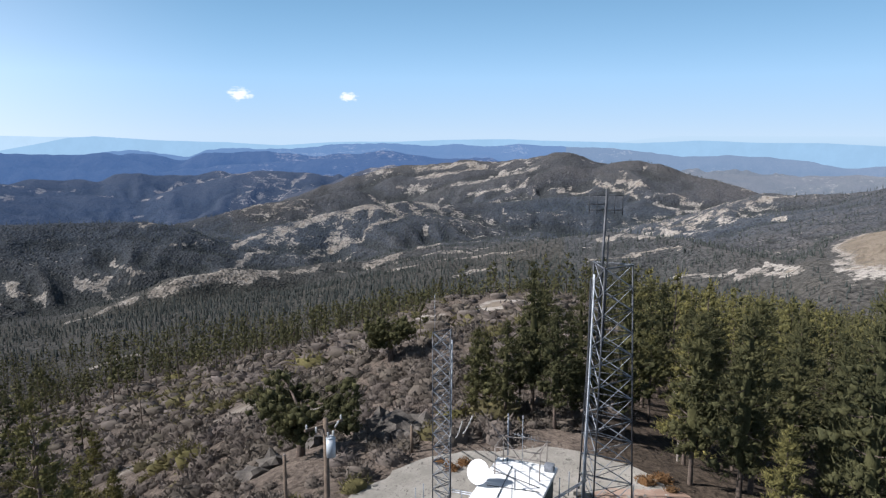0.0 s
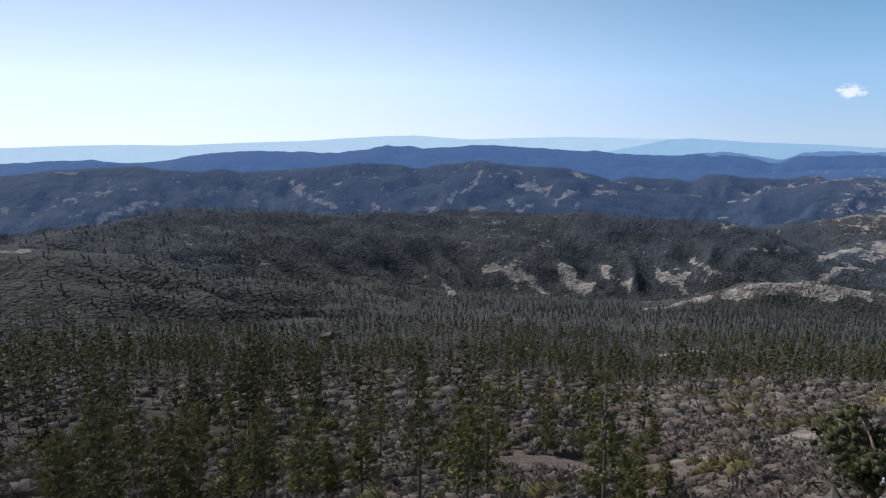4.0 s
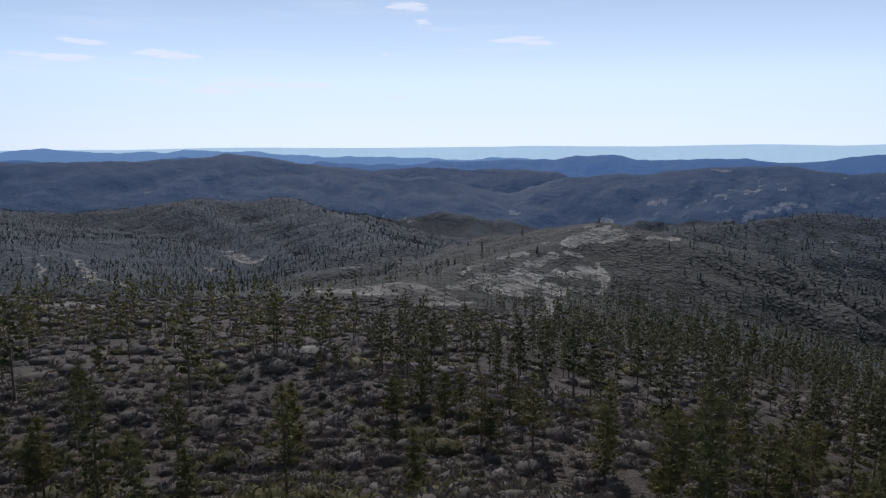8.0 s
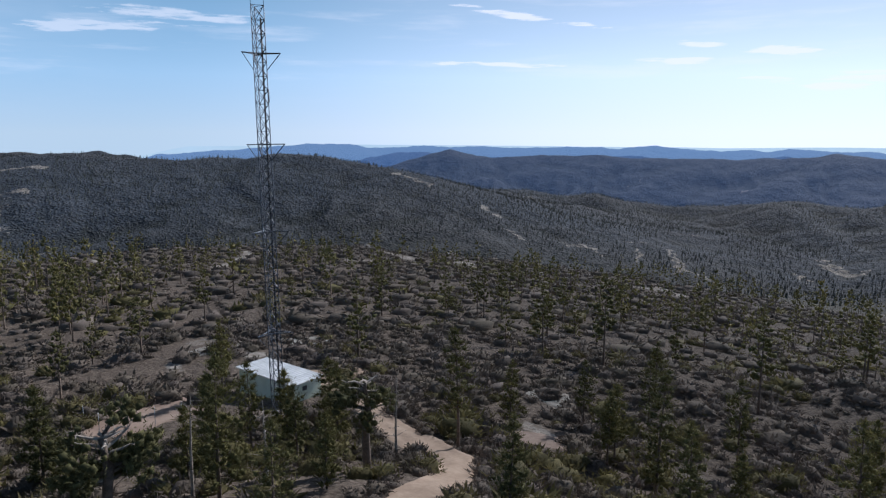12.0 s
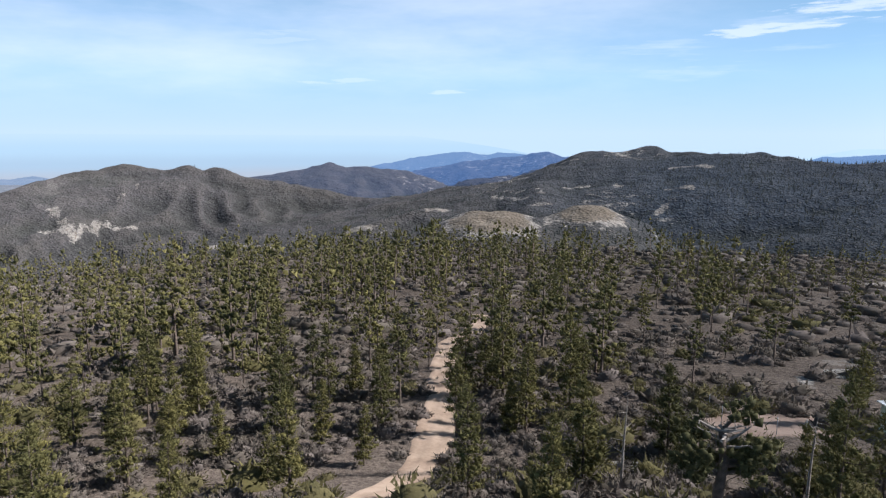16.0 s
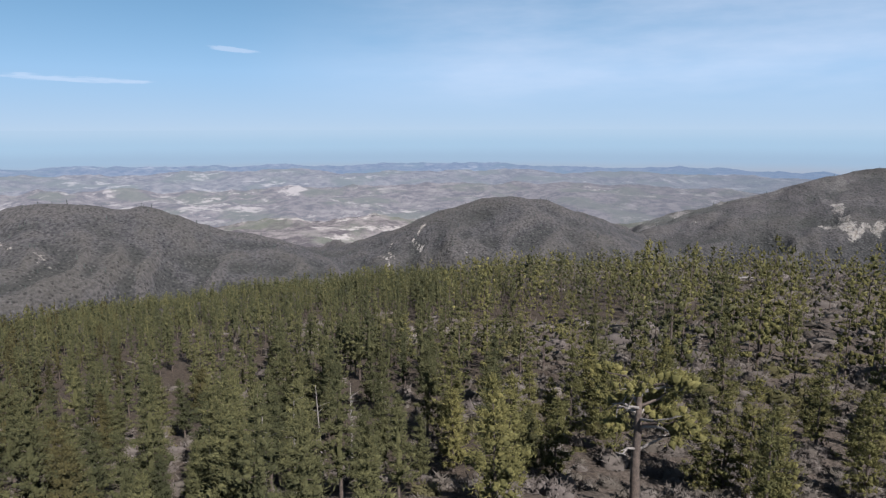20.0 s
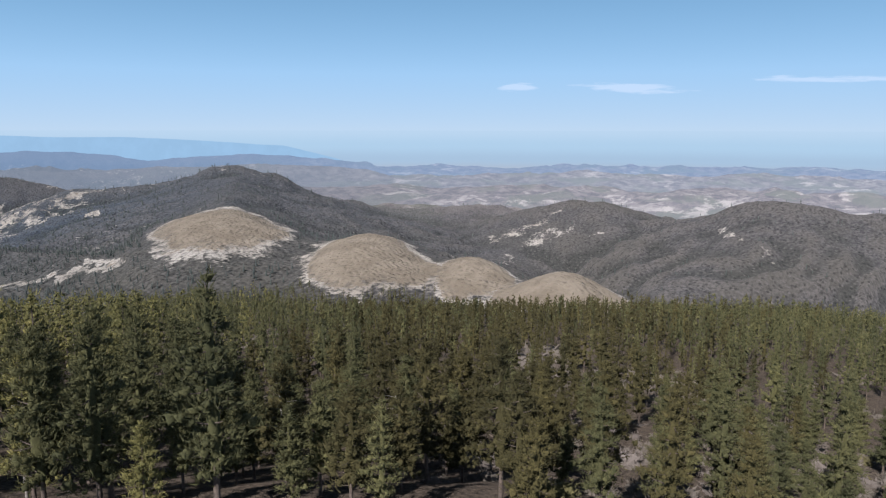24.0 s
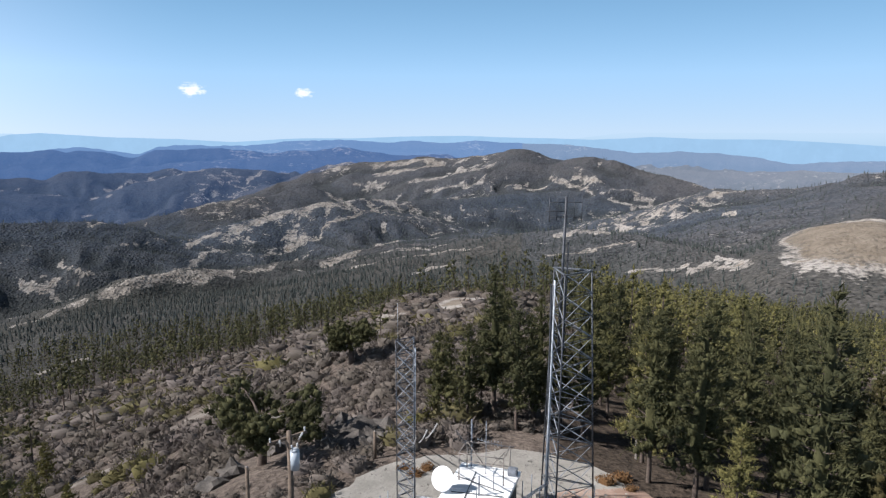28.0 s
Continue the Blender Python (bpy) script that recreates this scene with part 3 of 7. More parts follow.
M_NEEDLE = leaf_mat("pine_needles", (0.125, 0.116, 0.045), (0.258, 0.226, 0.086), (0.094, 0.094, 0.042), 0.6, 0.16)
# darker, browner copy of the pine needles, picked by bearing and chance
M_NEEDLE_DENSE = leaf_mat("brownish_darkened_pine_needles", (0.08, 0.08, 0.039), (0.176, 0.164, 0.073), (0.06, 0.063, 0.034), 0.6, 0.2)
# brown tint, with presumed cloud shade put into the needle colour
M_NEEDLE_BROWN = leaf_mat("shaded_brown_pine_needles", (0.056, 0.05, 0.024), (0.118, 0.1, 0.042), (0.043, 0.04, 0.021), 0.6, 0.1)
# far needles greyed towards blue, haze put into their colour
M_NEEDLE_FAR = leaf_mat("hazed_far_pine_needles", (0.066, 0.077, 0.075), (0.13, 0.143, 0.128), (0.073, 0.084, 0.082), 0.6, 0.35)
M_SCRUB = leaf_mat("dry_scrub", (0.112, 0.093, 0.084), (0.2, 0.17, 0.156), (0.13, 0.112, 0.09), 0.8, 0.07, 0.3)
M_GREENSCRUB = leaf_mat("green_scrub", (0.1, 0.094, 0.043), (0.19, 0.168, 0.07), (0.13, 0.113, 0.062), 0.7, 0.16, 0.3)
M_BARK = plain_mat("pine_bark", (0.055, 0.042, 0.034), (0.14, 0.105, 0.085), 3.0, 0.9, 0, 0.6, 0.03)
M_DEADWOOD = plain_mat("bleached_wood", (0.15, 0.13, 0.115), (0.29, 0.26, 0.235), 3.0, 0.85, 0, 0.5, 0.02)


def ground_mat(name="hill_ground", air=None, share=0.0):
    """The hills' cover. With air given, a share of haze-coloured emission is mixed in."""
    m, nt, p = material(name)
    n0 = noise_of(nt, 0.006, 4, 0.6)
    n1 = noise_of(nt, 0.035, 5, 0.62)
    n2 = noise_of(nt, 0.22, 5, 0.65)
    n3 = noise_of(nt, 2.2, 4, 0.7)
    wood, bare, plain = attr(nt, "wood"), attr(nt, "bare"), attr(nt, "plain")
    brush = mixc(nt, step(nt, n2, 0.36, 0.64), (0.044, 0.042, 0.044), (0.104, 0.096, 0.094))
    brush = mixc(nt, maths(nt, "MULTIPLY", step(nt, n0, 0.45, 0.6), 0.5), brush, (0.07, 0.065, 0.057))
    # haze put into the base colour: forest turns bluer with distance
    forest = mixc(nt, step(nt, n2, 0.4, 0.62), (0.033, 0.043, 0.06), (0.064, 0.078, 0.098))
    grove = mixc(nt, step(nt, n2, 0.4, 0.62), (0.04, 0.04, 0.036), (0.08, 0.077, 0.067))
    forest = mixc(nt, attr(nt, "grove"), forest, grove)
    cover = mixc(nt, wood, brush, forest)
    # relief put into the colour: brush darker in hollows, paler on spurs
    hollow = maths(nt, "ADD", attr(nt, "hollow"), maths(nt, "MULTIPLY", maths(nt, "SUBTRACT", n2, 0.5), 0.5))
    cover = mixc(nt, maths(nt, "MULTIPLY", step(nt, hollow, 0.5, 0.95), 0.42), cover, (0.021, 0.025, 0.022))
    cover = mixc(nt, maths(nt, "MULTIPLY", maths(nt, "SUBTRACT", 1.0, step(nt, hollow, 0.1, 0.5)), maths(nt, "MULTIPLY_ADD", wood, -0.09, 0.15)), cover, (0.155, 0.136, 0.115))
    litter = mixc(nt, step(nt, n3, 0.35, 0.65), (0.085, 0.068, 0.057), (0.17, 0.138, 0.115))
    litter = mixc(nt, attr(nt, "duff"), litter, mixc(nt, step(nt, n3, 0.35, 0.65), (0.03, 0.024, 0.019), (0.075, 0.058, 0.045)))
    bush = nt.nodes.new("ShaderNodeTexVoronoi")
    bush.inputs["Scale"].default_value = 0.2
    geo = nt.nodes.new("ShaderNodeNewGeometry")
    nt.links.new(geo.outputs["Position"], bush.inputs["Vector"])
    tint = nt.nodes.new("ShaderNodeSeparateColor")
    nt.links.new(bush.outputs["Color"], tint.inputs[0])
    dome = maths(nt, "SUBTRACT", 1.0, step(nt, bush.outputs["Distance"], 0.15, 0.55))
    crown = mixc(nt, step(nt, tint.outputs[0], 0.25, 0.8), (0.014, 0.016, 0.015), (0.118, 0.11, 0.106))
    cover = mixc(nt, maths(nt, "MULTIPLY", dome, maths(nt, "MULTIPLY_ADD", wood, -0.3, 0.68)), cover, crown)
    cover = mixc(nt, attr(nt, "litter"), cover, litter)
    soil = mixc(nt, step(nt, n1, 0.35, 0.65), (0.23, 0.205, 0.178), (0.375, 0.345, 0.305))
    soil = mixc(nt, maths(nt, "MULTIPLY", step(nt, noise_of(nt, 0.0045, 3, 0.5), 0.42, 0.58), 0.8), soil, mixc(nt, step(nt, n1, 0.35, 0.65), (0.235, 0.219, 0.2), (0.4, 0.378, 0.35)))
    soil = mixc(nt, maths(nt, "MULTIPLY", n3, 0.45), soil, (0.16, 0.13, 0.108))
    down = mixc(nt, step(nt, n1, 0.38, 0.66), (0.15, 0.124, 0.096), (0.2, 0.168, 0.134))
    edge = maths(nt, "ADD", maths(nt, "MULTIPLY", maths(nt, "SUBTRACT", n1, 0.52), 1.7), maths(nt, "MULTIPLY", maths(nt, "SUBTRACT", n2, 0.5), 1.5))
    soil = mixc(nt, step(nt, maths(nt, "MULTIPLY_ADD", edge, 0.45, bare), 0.82, 1.0), soil, down)
    speck = maths(nt, "SUBTRACT", 1.0, maths(nt, "MULTIPLY", maths(nt, "ABSOLUTE", maths(nt, "SUBTRACT", noise_of(nt, 0.014, 5, 0.6), 0.5)), 9.0))
    bare = maths(nt, "MAXIMUM", bare, maths(nt, "MULTIPLY", maths(nt, "MULTIPLY", attr(nt, "worn"), speck), 1.1))
    tufts = maths(nt, "MULTIPLY", step(nt, maths(nt, "ADD", noise_of(nt, 0.13, 4, 0.7), maths(nt, "MULTIPLY", n3, 0.12)), 0.57, 0.65), maths(nt, "SUBTRACT", 1.0, step(nt, bare, 0.9, 1.5)))
    k = maths(nt, "MULTIPLY", step(nt, maths(nt, "ADD", bare, edge), 0.45, 0.75), step(nt, bare, 0.02, 0.2))
    k = maths(nt, "MULTIPLY", k, maths(nt, "SUBTRACT", 1.0, maths(nt, "MULTIPLY", tufts, 0.6)))
    col = mixc(nt, k, cover, soil)
    broad = noise_of(nt, 0.0035, 5, 0.6)
    bad = mixc(nt, step(nt, noise_of(nt, 0.017, 6, 0.7), 0.38, 0.64), (0.1, 0.09, 0.098), (0.235, 0.212, 0.208))
    bad = mixc(nt, maths(nt, "MULTIPLY", step(nt, broad, 0.48, 0.6), 0.8), bad, (0.13, 0.138, 0.115))
    bad = mixc(nt, maths(nt, "MULTIPLY", step(nt, noise_of(nt, 0.008, 7, 0.68), 0.53, 0.62), maths(nt, "MULTIPLY", step(nt, noise_of(nt, 0.0017, 4, 0.6), 0.42, 0.6), 0.9)), bad, (0.42, 0.385, 0.365))
    col = mixc(nt, plain, col, bad)
    nt.links.new(col, p.inputs["Base Color"])
    p.inputs["Roughness"].default_value = 0.95
    nt.links.new(maths(nt, "MULTIPLY_ADD", attr(nt, "litter"), 0.3, 0.7), p.inputs["Diffuse Roughness"])
    p.inputs["Specular IOR Level"].default_value = 0.1
    relief = maths(nt, "ADD", maths(nt, "MULTIPLY", n2, 1.0), maths(nt, "MULTIPLY", n3, 0.12))
    relief = maths(nt, "ADD", relief, maths(nt, "MULTIPLY", noise_of(nt, 0.018, 4, 0.6), maths(nt, "MULTIPLY", maths(nt, "SUBTRACT", 1.0, attr(nt, "litter")), 11.0)))
    relief = maths(nt, "ADD", relief, maths(nt, "MULTIPLY", dome, maths(nt, "MULTIPLY_ADD", attr(nt, "litter"), -0.9, 0.9)))
    bump(nt, p, relief, 0.9, 1.6)
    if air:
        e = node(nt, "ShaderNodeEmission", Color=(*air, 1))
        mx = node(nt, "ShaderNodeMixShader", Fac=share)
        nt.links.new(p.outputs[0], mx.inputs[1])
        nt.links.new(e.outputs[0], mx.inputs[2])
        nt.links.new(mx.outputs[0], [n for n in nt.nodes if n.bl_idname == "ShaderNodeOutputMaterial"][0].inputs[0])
    return m


M_GROUND = ground_mat()
# rings of far land with haze painted in as blue emission
M_HAZY_FARGROUND = [ground_mat("far_hills", (0.06, 0.125, 0.285), 0.2), ground_mat("farther_hills", (0.08, 0.17, 0.38), 0.5), ground_mat("farthest_hills", (0.14, 0.25, 0.45), 0.7)]
M_HAZY_PLAIN = [ground_mat("plain_rim", (0.25, 0.28, 0.35), 0.28), ground_mat("plain_far_rim", (0.26, 0.32, 0.41), 0.42), ground_mat("plain_farthest_rim", (0.2, 0.3, 0.45), 0.62)]


# ---- mesh helpers ----
def mesh_of(name, verts, faces, mat, smooth=False):
    """A mesh from vertex and triangle (or quad) arrays."""
    verts, faces = np.asarray(verts, np.float32), np.asarray(faces, np.int32)
    me = bpy.data.meshes.new(name)
    n, k = faces.shape
    me.vertices.add(len(verts))
    me.vertices.foreach_set("co", verts.ravel())
    me.loops.add(n * k)
    me.loops.foreach_set("vertex_index", faces.ravel())
    me.polygons.add(n)
    me.polygons.foreach_set("loop_start", np.arange(0, n * k, k, dtype=np.int32))
    me.polygons.foreach_set("loop_total", np.full(n, k, np.int32))
    if smooth:
        me.polygons.foreach_set("use_smooth", np.ones(n, bool))
    me.update(calc_edges=True)
    me.materials.append(mat)
    return me


def thing(name, label, category, group="", kind="", at=None):
    ob = new(name)
    if at is not None:
        ob.matrix_world = at
    return tagged(ob, label, category, group, kind)


def part(name, bm, mat, parent, label=""):
    """Links a bmesh (or mesh) as one mesh object under a thing or a part."""
    me = bm
    if isinstance(bm, bmesh.types.BMesh):
        me = bpy.data.meshes.new(name)
        bm.to_mesh(me)
        bm.free()
        me.materials.append(mat)
    ob = new(name, me)
    ob.parent = parent
    return tagged(ob, label)


# ---- ground: bare scars and slides, by bearing, distance, half width and half depth in metres ----
SCARS = []


def scar(az, r, wide, deep, lean=0.0, amount=1.0):
    x, y = spot(az, r)
    SCARS.append((x, y, radians(az + lean), wide, deep, amount))


# small bare patches on the summit slopes
scar(1.1, 172, 3, 9)
scar(355.4, 181, 7, 11)
scar(354.4, 119, 2, 5)
scar(17.7, 94, 3, 7)
scar(23.0, 102, 2, 3)
scar(17.7, 92, 2, 3)
scar(25.0, 85, 2, 4)
scar(22.1, 90, 2, 2)
scar(132.8, 82, 2, 3)
scar(133.4, 65, 2, 2)
scar(143.0, 125, 2, 3)
scar(132.5, 81, 2, 3)
scar(133.3, 64, 2, 2)
scar(121.2, 63, 2, 2)
scar(161.6, 111, 2, 2)
scar(164.3, 95, 2, 2)
scar(153.6, 107, 2, 3)
scar(157.7, 101, 2, 2)


# bald rounded downs
scar(325.4, 815, 62, 130, amount=1.9)
scar(322.8, 760, 36, 50, amount=1.7)
scar(314.1, 640, 46, 105, amount=1.9)
scar(311.2, 600, 38, 60, amount=1.8)
scar(304.5, 575, 36, 60, amount=1.6)
scar(298.3, 505, 40, 60, amount=1.7)
scar(293.8, 505, 26, 50, amount=1.5)
scar(188.5, 890, 50, 95, amount=1.6)
scar(180.7, 970, 44, 90, amount=1.5)


SLIDES = []


def slide(half, *line, full=0.85):
    """A bare slide or eroded strip along (bearing, metres) marks, half so many metres wide; full: how bare it is."""
    SLIDES.append((half, [spot(*p) for p in line], full))


# bearings about 0
slide(7, (22.9, 980), (21.4, 986), (19.3, 1010), (16.8, 1026), (14.1, 1058))
slide(4, (13.2, 1069), (10.5, 1104), (8.6, 1420))
slide(5, (11.4, 1401), (9.1, 1472), (6.7, 1479))
slide(5, (9.5, 1488), (8.6, 1510), (8.1, 1547))
slide(4, (6.7, 1504), (5.3, 1531), (3, 1618))
slide(8, (6.3, 1135), (4, 1183), (2.1, 1406), (0.7, 1406))
slide(4, (4.4, 983), (2.1, 989), (359.2, 1020), (356.4, 1036), (353.2, 968))
slide(4, (359.2, 761), (357.3, 863), (355.5, 874))
slide(8, (13.1, 1538), (11.3, 1570), (9, 1594), (7.6, 1618), (5.5, 1628))
slide(9, (17.1, 1453), (15.8, 1510), (14.4, 1524))
slide(4, (17.6, 1302), (16.3, 1376), (14.5, 1438))
slide(3, (27.5, 941), (25.9, 977), (24.3, 989))
slide(7, (24.3, 2862), (23.5, 2845))
slide(4, (23.4, 1486), (23.5, 1486))
slide(3, (23.2, 1479), (21.6, 1606))
slide(4, (19.5, 2131), (19.7, 2131))
slide(3, (21.3, 1393), (19.6, 1416))
slide(3, (33, 1271), (31.7, 1241), (30.3, 1214))
slide(3, (28.8, 1258), (27, 1219), (25.9, 1189))
slide(3, (25.7, 1340), (24.2, 1236), (23.4, 1225))
slide(3, (27.3, 1268), (25.8, 1234), (24.3, 1212))
slide(8, (32.4, 3136), (31.1, 3131), (29.7, 3131))
slide(7, (32.3, 2927), (31.7, 2980))
slide(5, (29, 3141), (27.6, 3226))
slide(5, (27.2, 3039), (25.4, 3075))
slide(10, (22.2, 3122), (21, 3221), (18.9, 3260), (17.3, 3066), (15.5, 3089), (13.8, 3832))
slide(12, (12.1, 2980), (11.2, 3062), (9.4, 3692))
slide(6, (23.5, 3057), (22.3, 2985))
slide(10, (2, 2574), (0.2, 2547), (357.4, 2498))
slide(8, (3.9, 2392), (2.5, 2374), (1.1, 2352))
slide(10, (2, 2483), (359.3, 2435), (356.5, 2428))
slide(9, (359.3, 2269), (357, 2256), (354.7, 2345), (352.8, 2249))
slide(7, (357.4, 2147), (355.6, 2125), (353.3, 2106))
slide(5, (351.9, 2093), (350.1, 2059), (348.3, 2053))
slide(6, (357.9, 2464), (354.7, 2428))
slide(4, (352.4, 2269), (350.6, 2266))
slide(9, (347.6, 2122), (347.2, 2084))
slide(7, (346.7, 2084), (345.6, 2050), (343.9, 1983))
slide(8, (345.7, 2112), (344.8, 2081), (343.5, 2050))
slide(7, (345.7, 2199), (345.3, 2138))
slide(4, (343.4, 1977), (341.3, 1966), (340, 1972))
slide(8, (341.3, 2022), (340.7, 2010), (339.7, 2022))
slide(5, (341.7, 1902), (340.4, 1963), (339.6, 1995))
slide(5, (336.1, 1580), (334.9, 1594), (333.4, 1604))
slide(4, (341.2, 1513), (339.5, 1479))
slide(4, (334.4, 1370), (333.3, 1364))
slide(5, (347.7, 972), (345.5, 981), (343.3, 940))
slide(3, (347.6, 863), (345.4, 867), (342.8, 882), (341.1, 874))
slide(3, (341, 772), (338.5, 766), (336.9, 762))
slide(4, (336.9, 744), (334.9, 748), (333, 718))
slide(3, (334.6, 768), (333.4, 751), (332.3, 710))
slide(4, (330.2, 729), (328.4, 737), (327.2, 748))
slide(5, (329.4, 701), (327.1, 688))
# bearings about 58
slide(3, (90.1, 508), (88.7, 533), (86.9, 586))
slide(5, (85, 626), (83, 658), (81.5, 664), (80.3, 677))
slide(3, (83.4, 688), (81.8, 701))
slide(3, (79.1, 681), (77.4, 709), (75.3, 872))
slide(3, (88.8, 494), (87.3, 525), (86.2, 547))
slide(3, (85.1, 571), (83.6, 574), (82.7, 539), (82.9, 513))
slide(3, (89.9, 465), (87.4, 494), (85.2, 508), (82.9, 513))
slide(3, (91, 454), (88.9, 453))
slide(3, (87.7, 392), (86.5, 435), (85.7, 459))
slide(8, (74.8, 3155), (73.3, 3150))
slide(9, (72.2, 2716), (70.8, 2749), (69.5, 2803), (68.1, 2815))
slide(7, (73.9, 2708), (73, 2769))
slide(5, (75.6, 2854), (73.9, 2879), (71.7, 2940))
slide(14, (78.9, 2858), (78.1, 2858))
slide(12, (58, 3071), (57.1, 2985))
slide(9, (57.5, 2954), (55.7, 2794), (54.3, 2736))
slide(9, (61, 2932), (60.6, 2858))
slide(9, (51.5, 2749), (50.1, 2708))
slide(9, (47, 2680), (46.3, 2644))
slide(7, (45.2, 2704), (44.8, 2799), (43.5, 2866))
slide(11, (43.4, 2632), (42.5, 2712))
slide(7, (42.7, 3048), (43, 2927), (43.5, 2866))
slide(10, (40.1, 3126), (39.3, 3085))
slide(7, (40.4, 2778), (39.5, 2656))
slide(12, (39.2, 2954), (37.5, 2910))
slide(7, (39.5, 2652), (38.3, 2720))
slide(7, (37.1, 2811), (37.1, 2932))
slide(9, (36.6, 2708), (35.1, 2897))
slide(7, (35, 2664), (34.7, 2765))
slide(10, (33.5, 2927), (32, 2980))
slide(6, (33.2, 3039), (32, 3007))
slide(8, (35.6, 3141), (34, 3122))
slide(9, (41.9, 1236), (40.1, 1212), (38, 1192), (37.5, 1169))
slide(9, (36.3, 1227), (35.5, 1210), (33.8, 1169))
slide(3, (32.7, 1254), (31.1, 1234))
slide(7, (45.8, 1143), (44.9, 1050))
slide(3, (47.7, 1159), (46.3, 1148))
slide(3, (28.2, 1249), (26.8, 1230))
slide(3, (29.5, 921), (26.9, 948), (24.6, 978))
slide(3, (27.3, 458), (25.6, 483), (24.3, 474))
# bearings about 102
slide(3, (108.4, 484), (104.6, 470), (100.8, 424), (96.1, 410))
slide(3, (125.9, 317), (123.5, 309))
slide(3, (126.5, 1100), (125.8, 1042))
slide(4, (123.7, 1150), (123, 1047))
slide(3, (123.4, 1043), (120.1, 1023))
slide(3, (114.8, 1238), (113.4, 1205))
slide(5, (113, 1318), (111.1, 1298))
slide(3, (103.7, 851), (102.7, 852))
slide(6, (101.3, 2664), (100.4, 2652))
slide(6, (99, 2636), (98.1, 2605))
slide(7, (90.3, 2811), (89.4, 2765))
# bearings about 142
slide(5, (174.5, 1344), (173.1, 1314))
slide(5, (174.3, 1490), (172.3, 1492), (171.6, 1472))
slide(4, (146.8, 1330), (144.5, 1291), (142.7, 1273))
slide(4, (148.3, 947), (148.4, 947))
slide(3, (146.9, 369), (145.3, 314))
slide(3, (150.6, 288), (148.8, 285), (147.4, 276))
slide(5, (141.7, 930), (141.9, 930))
slide(3, (140.3, 322), (139.6, 294))
slide(3, (144.5, 306), (144.7, 306))
slide(3, (142.7, 955), (142.8, 955))
slide(5, (135.7, 1249), (135.8, 1249))
slide(7, (134.8, 1741), (134.9, 1741))
slide(5, (135.3, 1877), (135.4, 1877))
slide(7, (133.4, 2901), (133.6, 2901))
slide(5, (131.6, 1913), (131.8, 1913))
slide(5, (127.2, 3003), (126.4, 3030))
slide(6, (119.3, 2905), (118.5, 2879))
slide(3, (126.1, 1121), (125.6, 1010))
slide(3, (123.1, 1160), (122.6, 1036), (123.4, 1002))
slide(3, (124.2, 328), (122.5, 301))
slide(3, (121.7, 1020), (119.6, 948))
slide(3, (115, 1223), (113.5, 1155))
slide(5, (112.9, 1368), (111, 1298))
slide(3, (172.4, 1074), (171, 1051))
slide(3, (168.1, 338), (167.3, 320))
# bearings about 180
slide(6, (190.8, 868), (188.5, 881), (186.2, 868), (184.3, 874))
slide(7, (182.2, 916), (180.1, 938), (178.3, 945))
slide(6, (175.5, 1225), (174.8, 1245))
slide(6, (174.1, 1344), (173.2, 1324))
slide(5, (188.4, 1387), (185.7, 1312), (184.3, 1322))
slide(4, (185.2, 1236), (183.8, 1241))
slide(4, (182.9, 1401), (180.6, 1429))
slide(3, (179.2, 1393), (177.8, 1374))
slide(4, (173.7, 1497), (171.9, 1477))
slide(4, (193.9, 1283), (192.1, 1304))
slide(3, (187.5, 1416), (184.8, 1358))
slide(4, (199.9, 1243), (197.8, 1219))
slide(3, (172.6, 1072), (171.3, 1059))
slide(3, (160.5, 262), (158.1, 340))
slide(3, (150.3, 281), (147.9, 294))
# bearings about 227
slide(9, (222.1, 1695), (221.4, 1594), (220.7, 1580))
slide(5, (223, 1592), (219.3, 1601))
slide(3, (217.1, 1824), (214.8, 1752))
slide(3, (218, 1708), (217.1, 1746))
slide(4, (219.3, 1618), (217, 1599))
slide(6, (211.6, 1440), (209, 1358), (205.2, 1238))
slide(5, (200.2, 1232), (198, 1210))
slide(3, (228.1, 327), (223.4, 343))
slide(2, (256.5, 1232), (255.8, 1173))
slide(2.4, (254.2, 1219), (253.5, 1183))
slide(2, (257.3, 1205), (256.2, 1162))
slide(2, (253.8, 1243), (253, 1258))
# bald knolls beside the valley
slide(4, (105.5, 430), (103.0, 416), (100.2, 403), (97.4, 400), (94.8, 408))
slide(3.8, (95.2, 433), (93.1, 462), (91.0, 487), (88.5, 514))
slide(3.8, (91.3, 455), (88.5, 494))
slide(3.8, (88.1, 514), (86.1, 540))
slide(4.5, (85.0, 549), (82.7, 569))
slide(3.1, (82.8, 591), (82.9, 553))
slide(2.5, (97.8, 362), (95.2, 391), (92.6, 402))
slide(3.9, (86.6, 480), (86.2, 493))
slide(2.5, (86.6, 455), (87.2, 412), (87.5, 355))
slide(2.5, (89.3, 277), (88.6, 294))
slide(3.2, (94.2, 485), (92.7, 508), (91.5, 531))
slide(2.5, (91.1, 544), (88.8, 574))
slide(3.1, (89.4, 531), (87.4, 573), (86.4, 588))
slide(2.5, (85.1, 600), (83.9, 600))
slide(2.5, (87.1, 644), (88.7, 650))
slide(6, (84.8, 649), (83.0, 673), (80.8, 682))
slide(5, (83.4, 697), (83.7, 697))
slide(19.6, (82.3, 2741), (82.6, 2741))
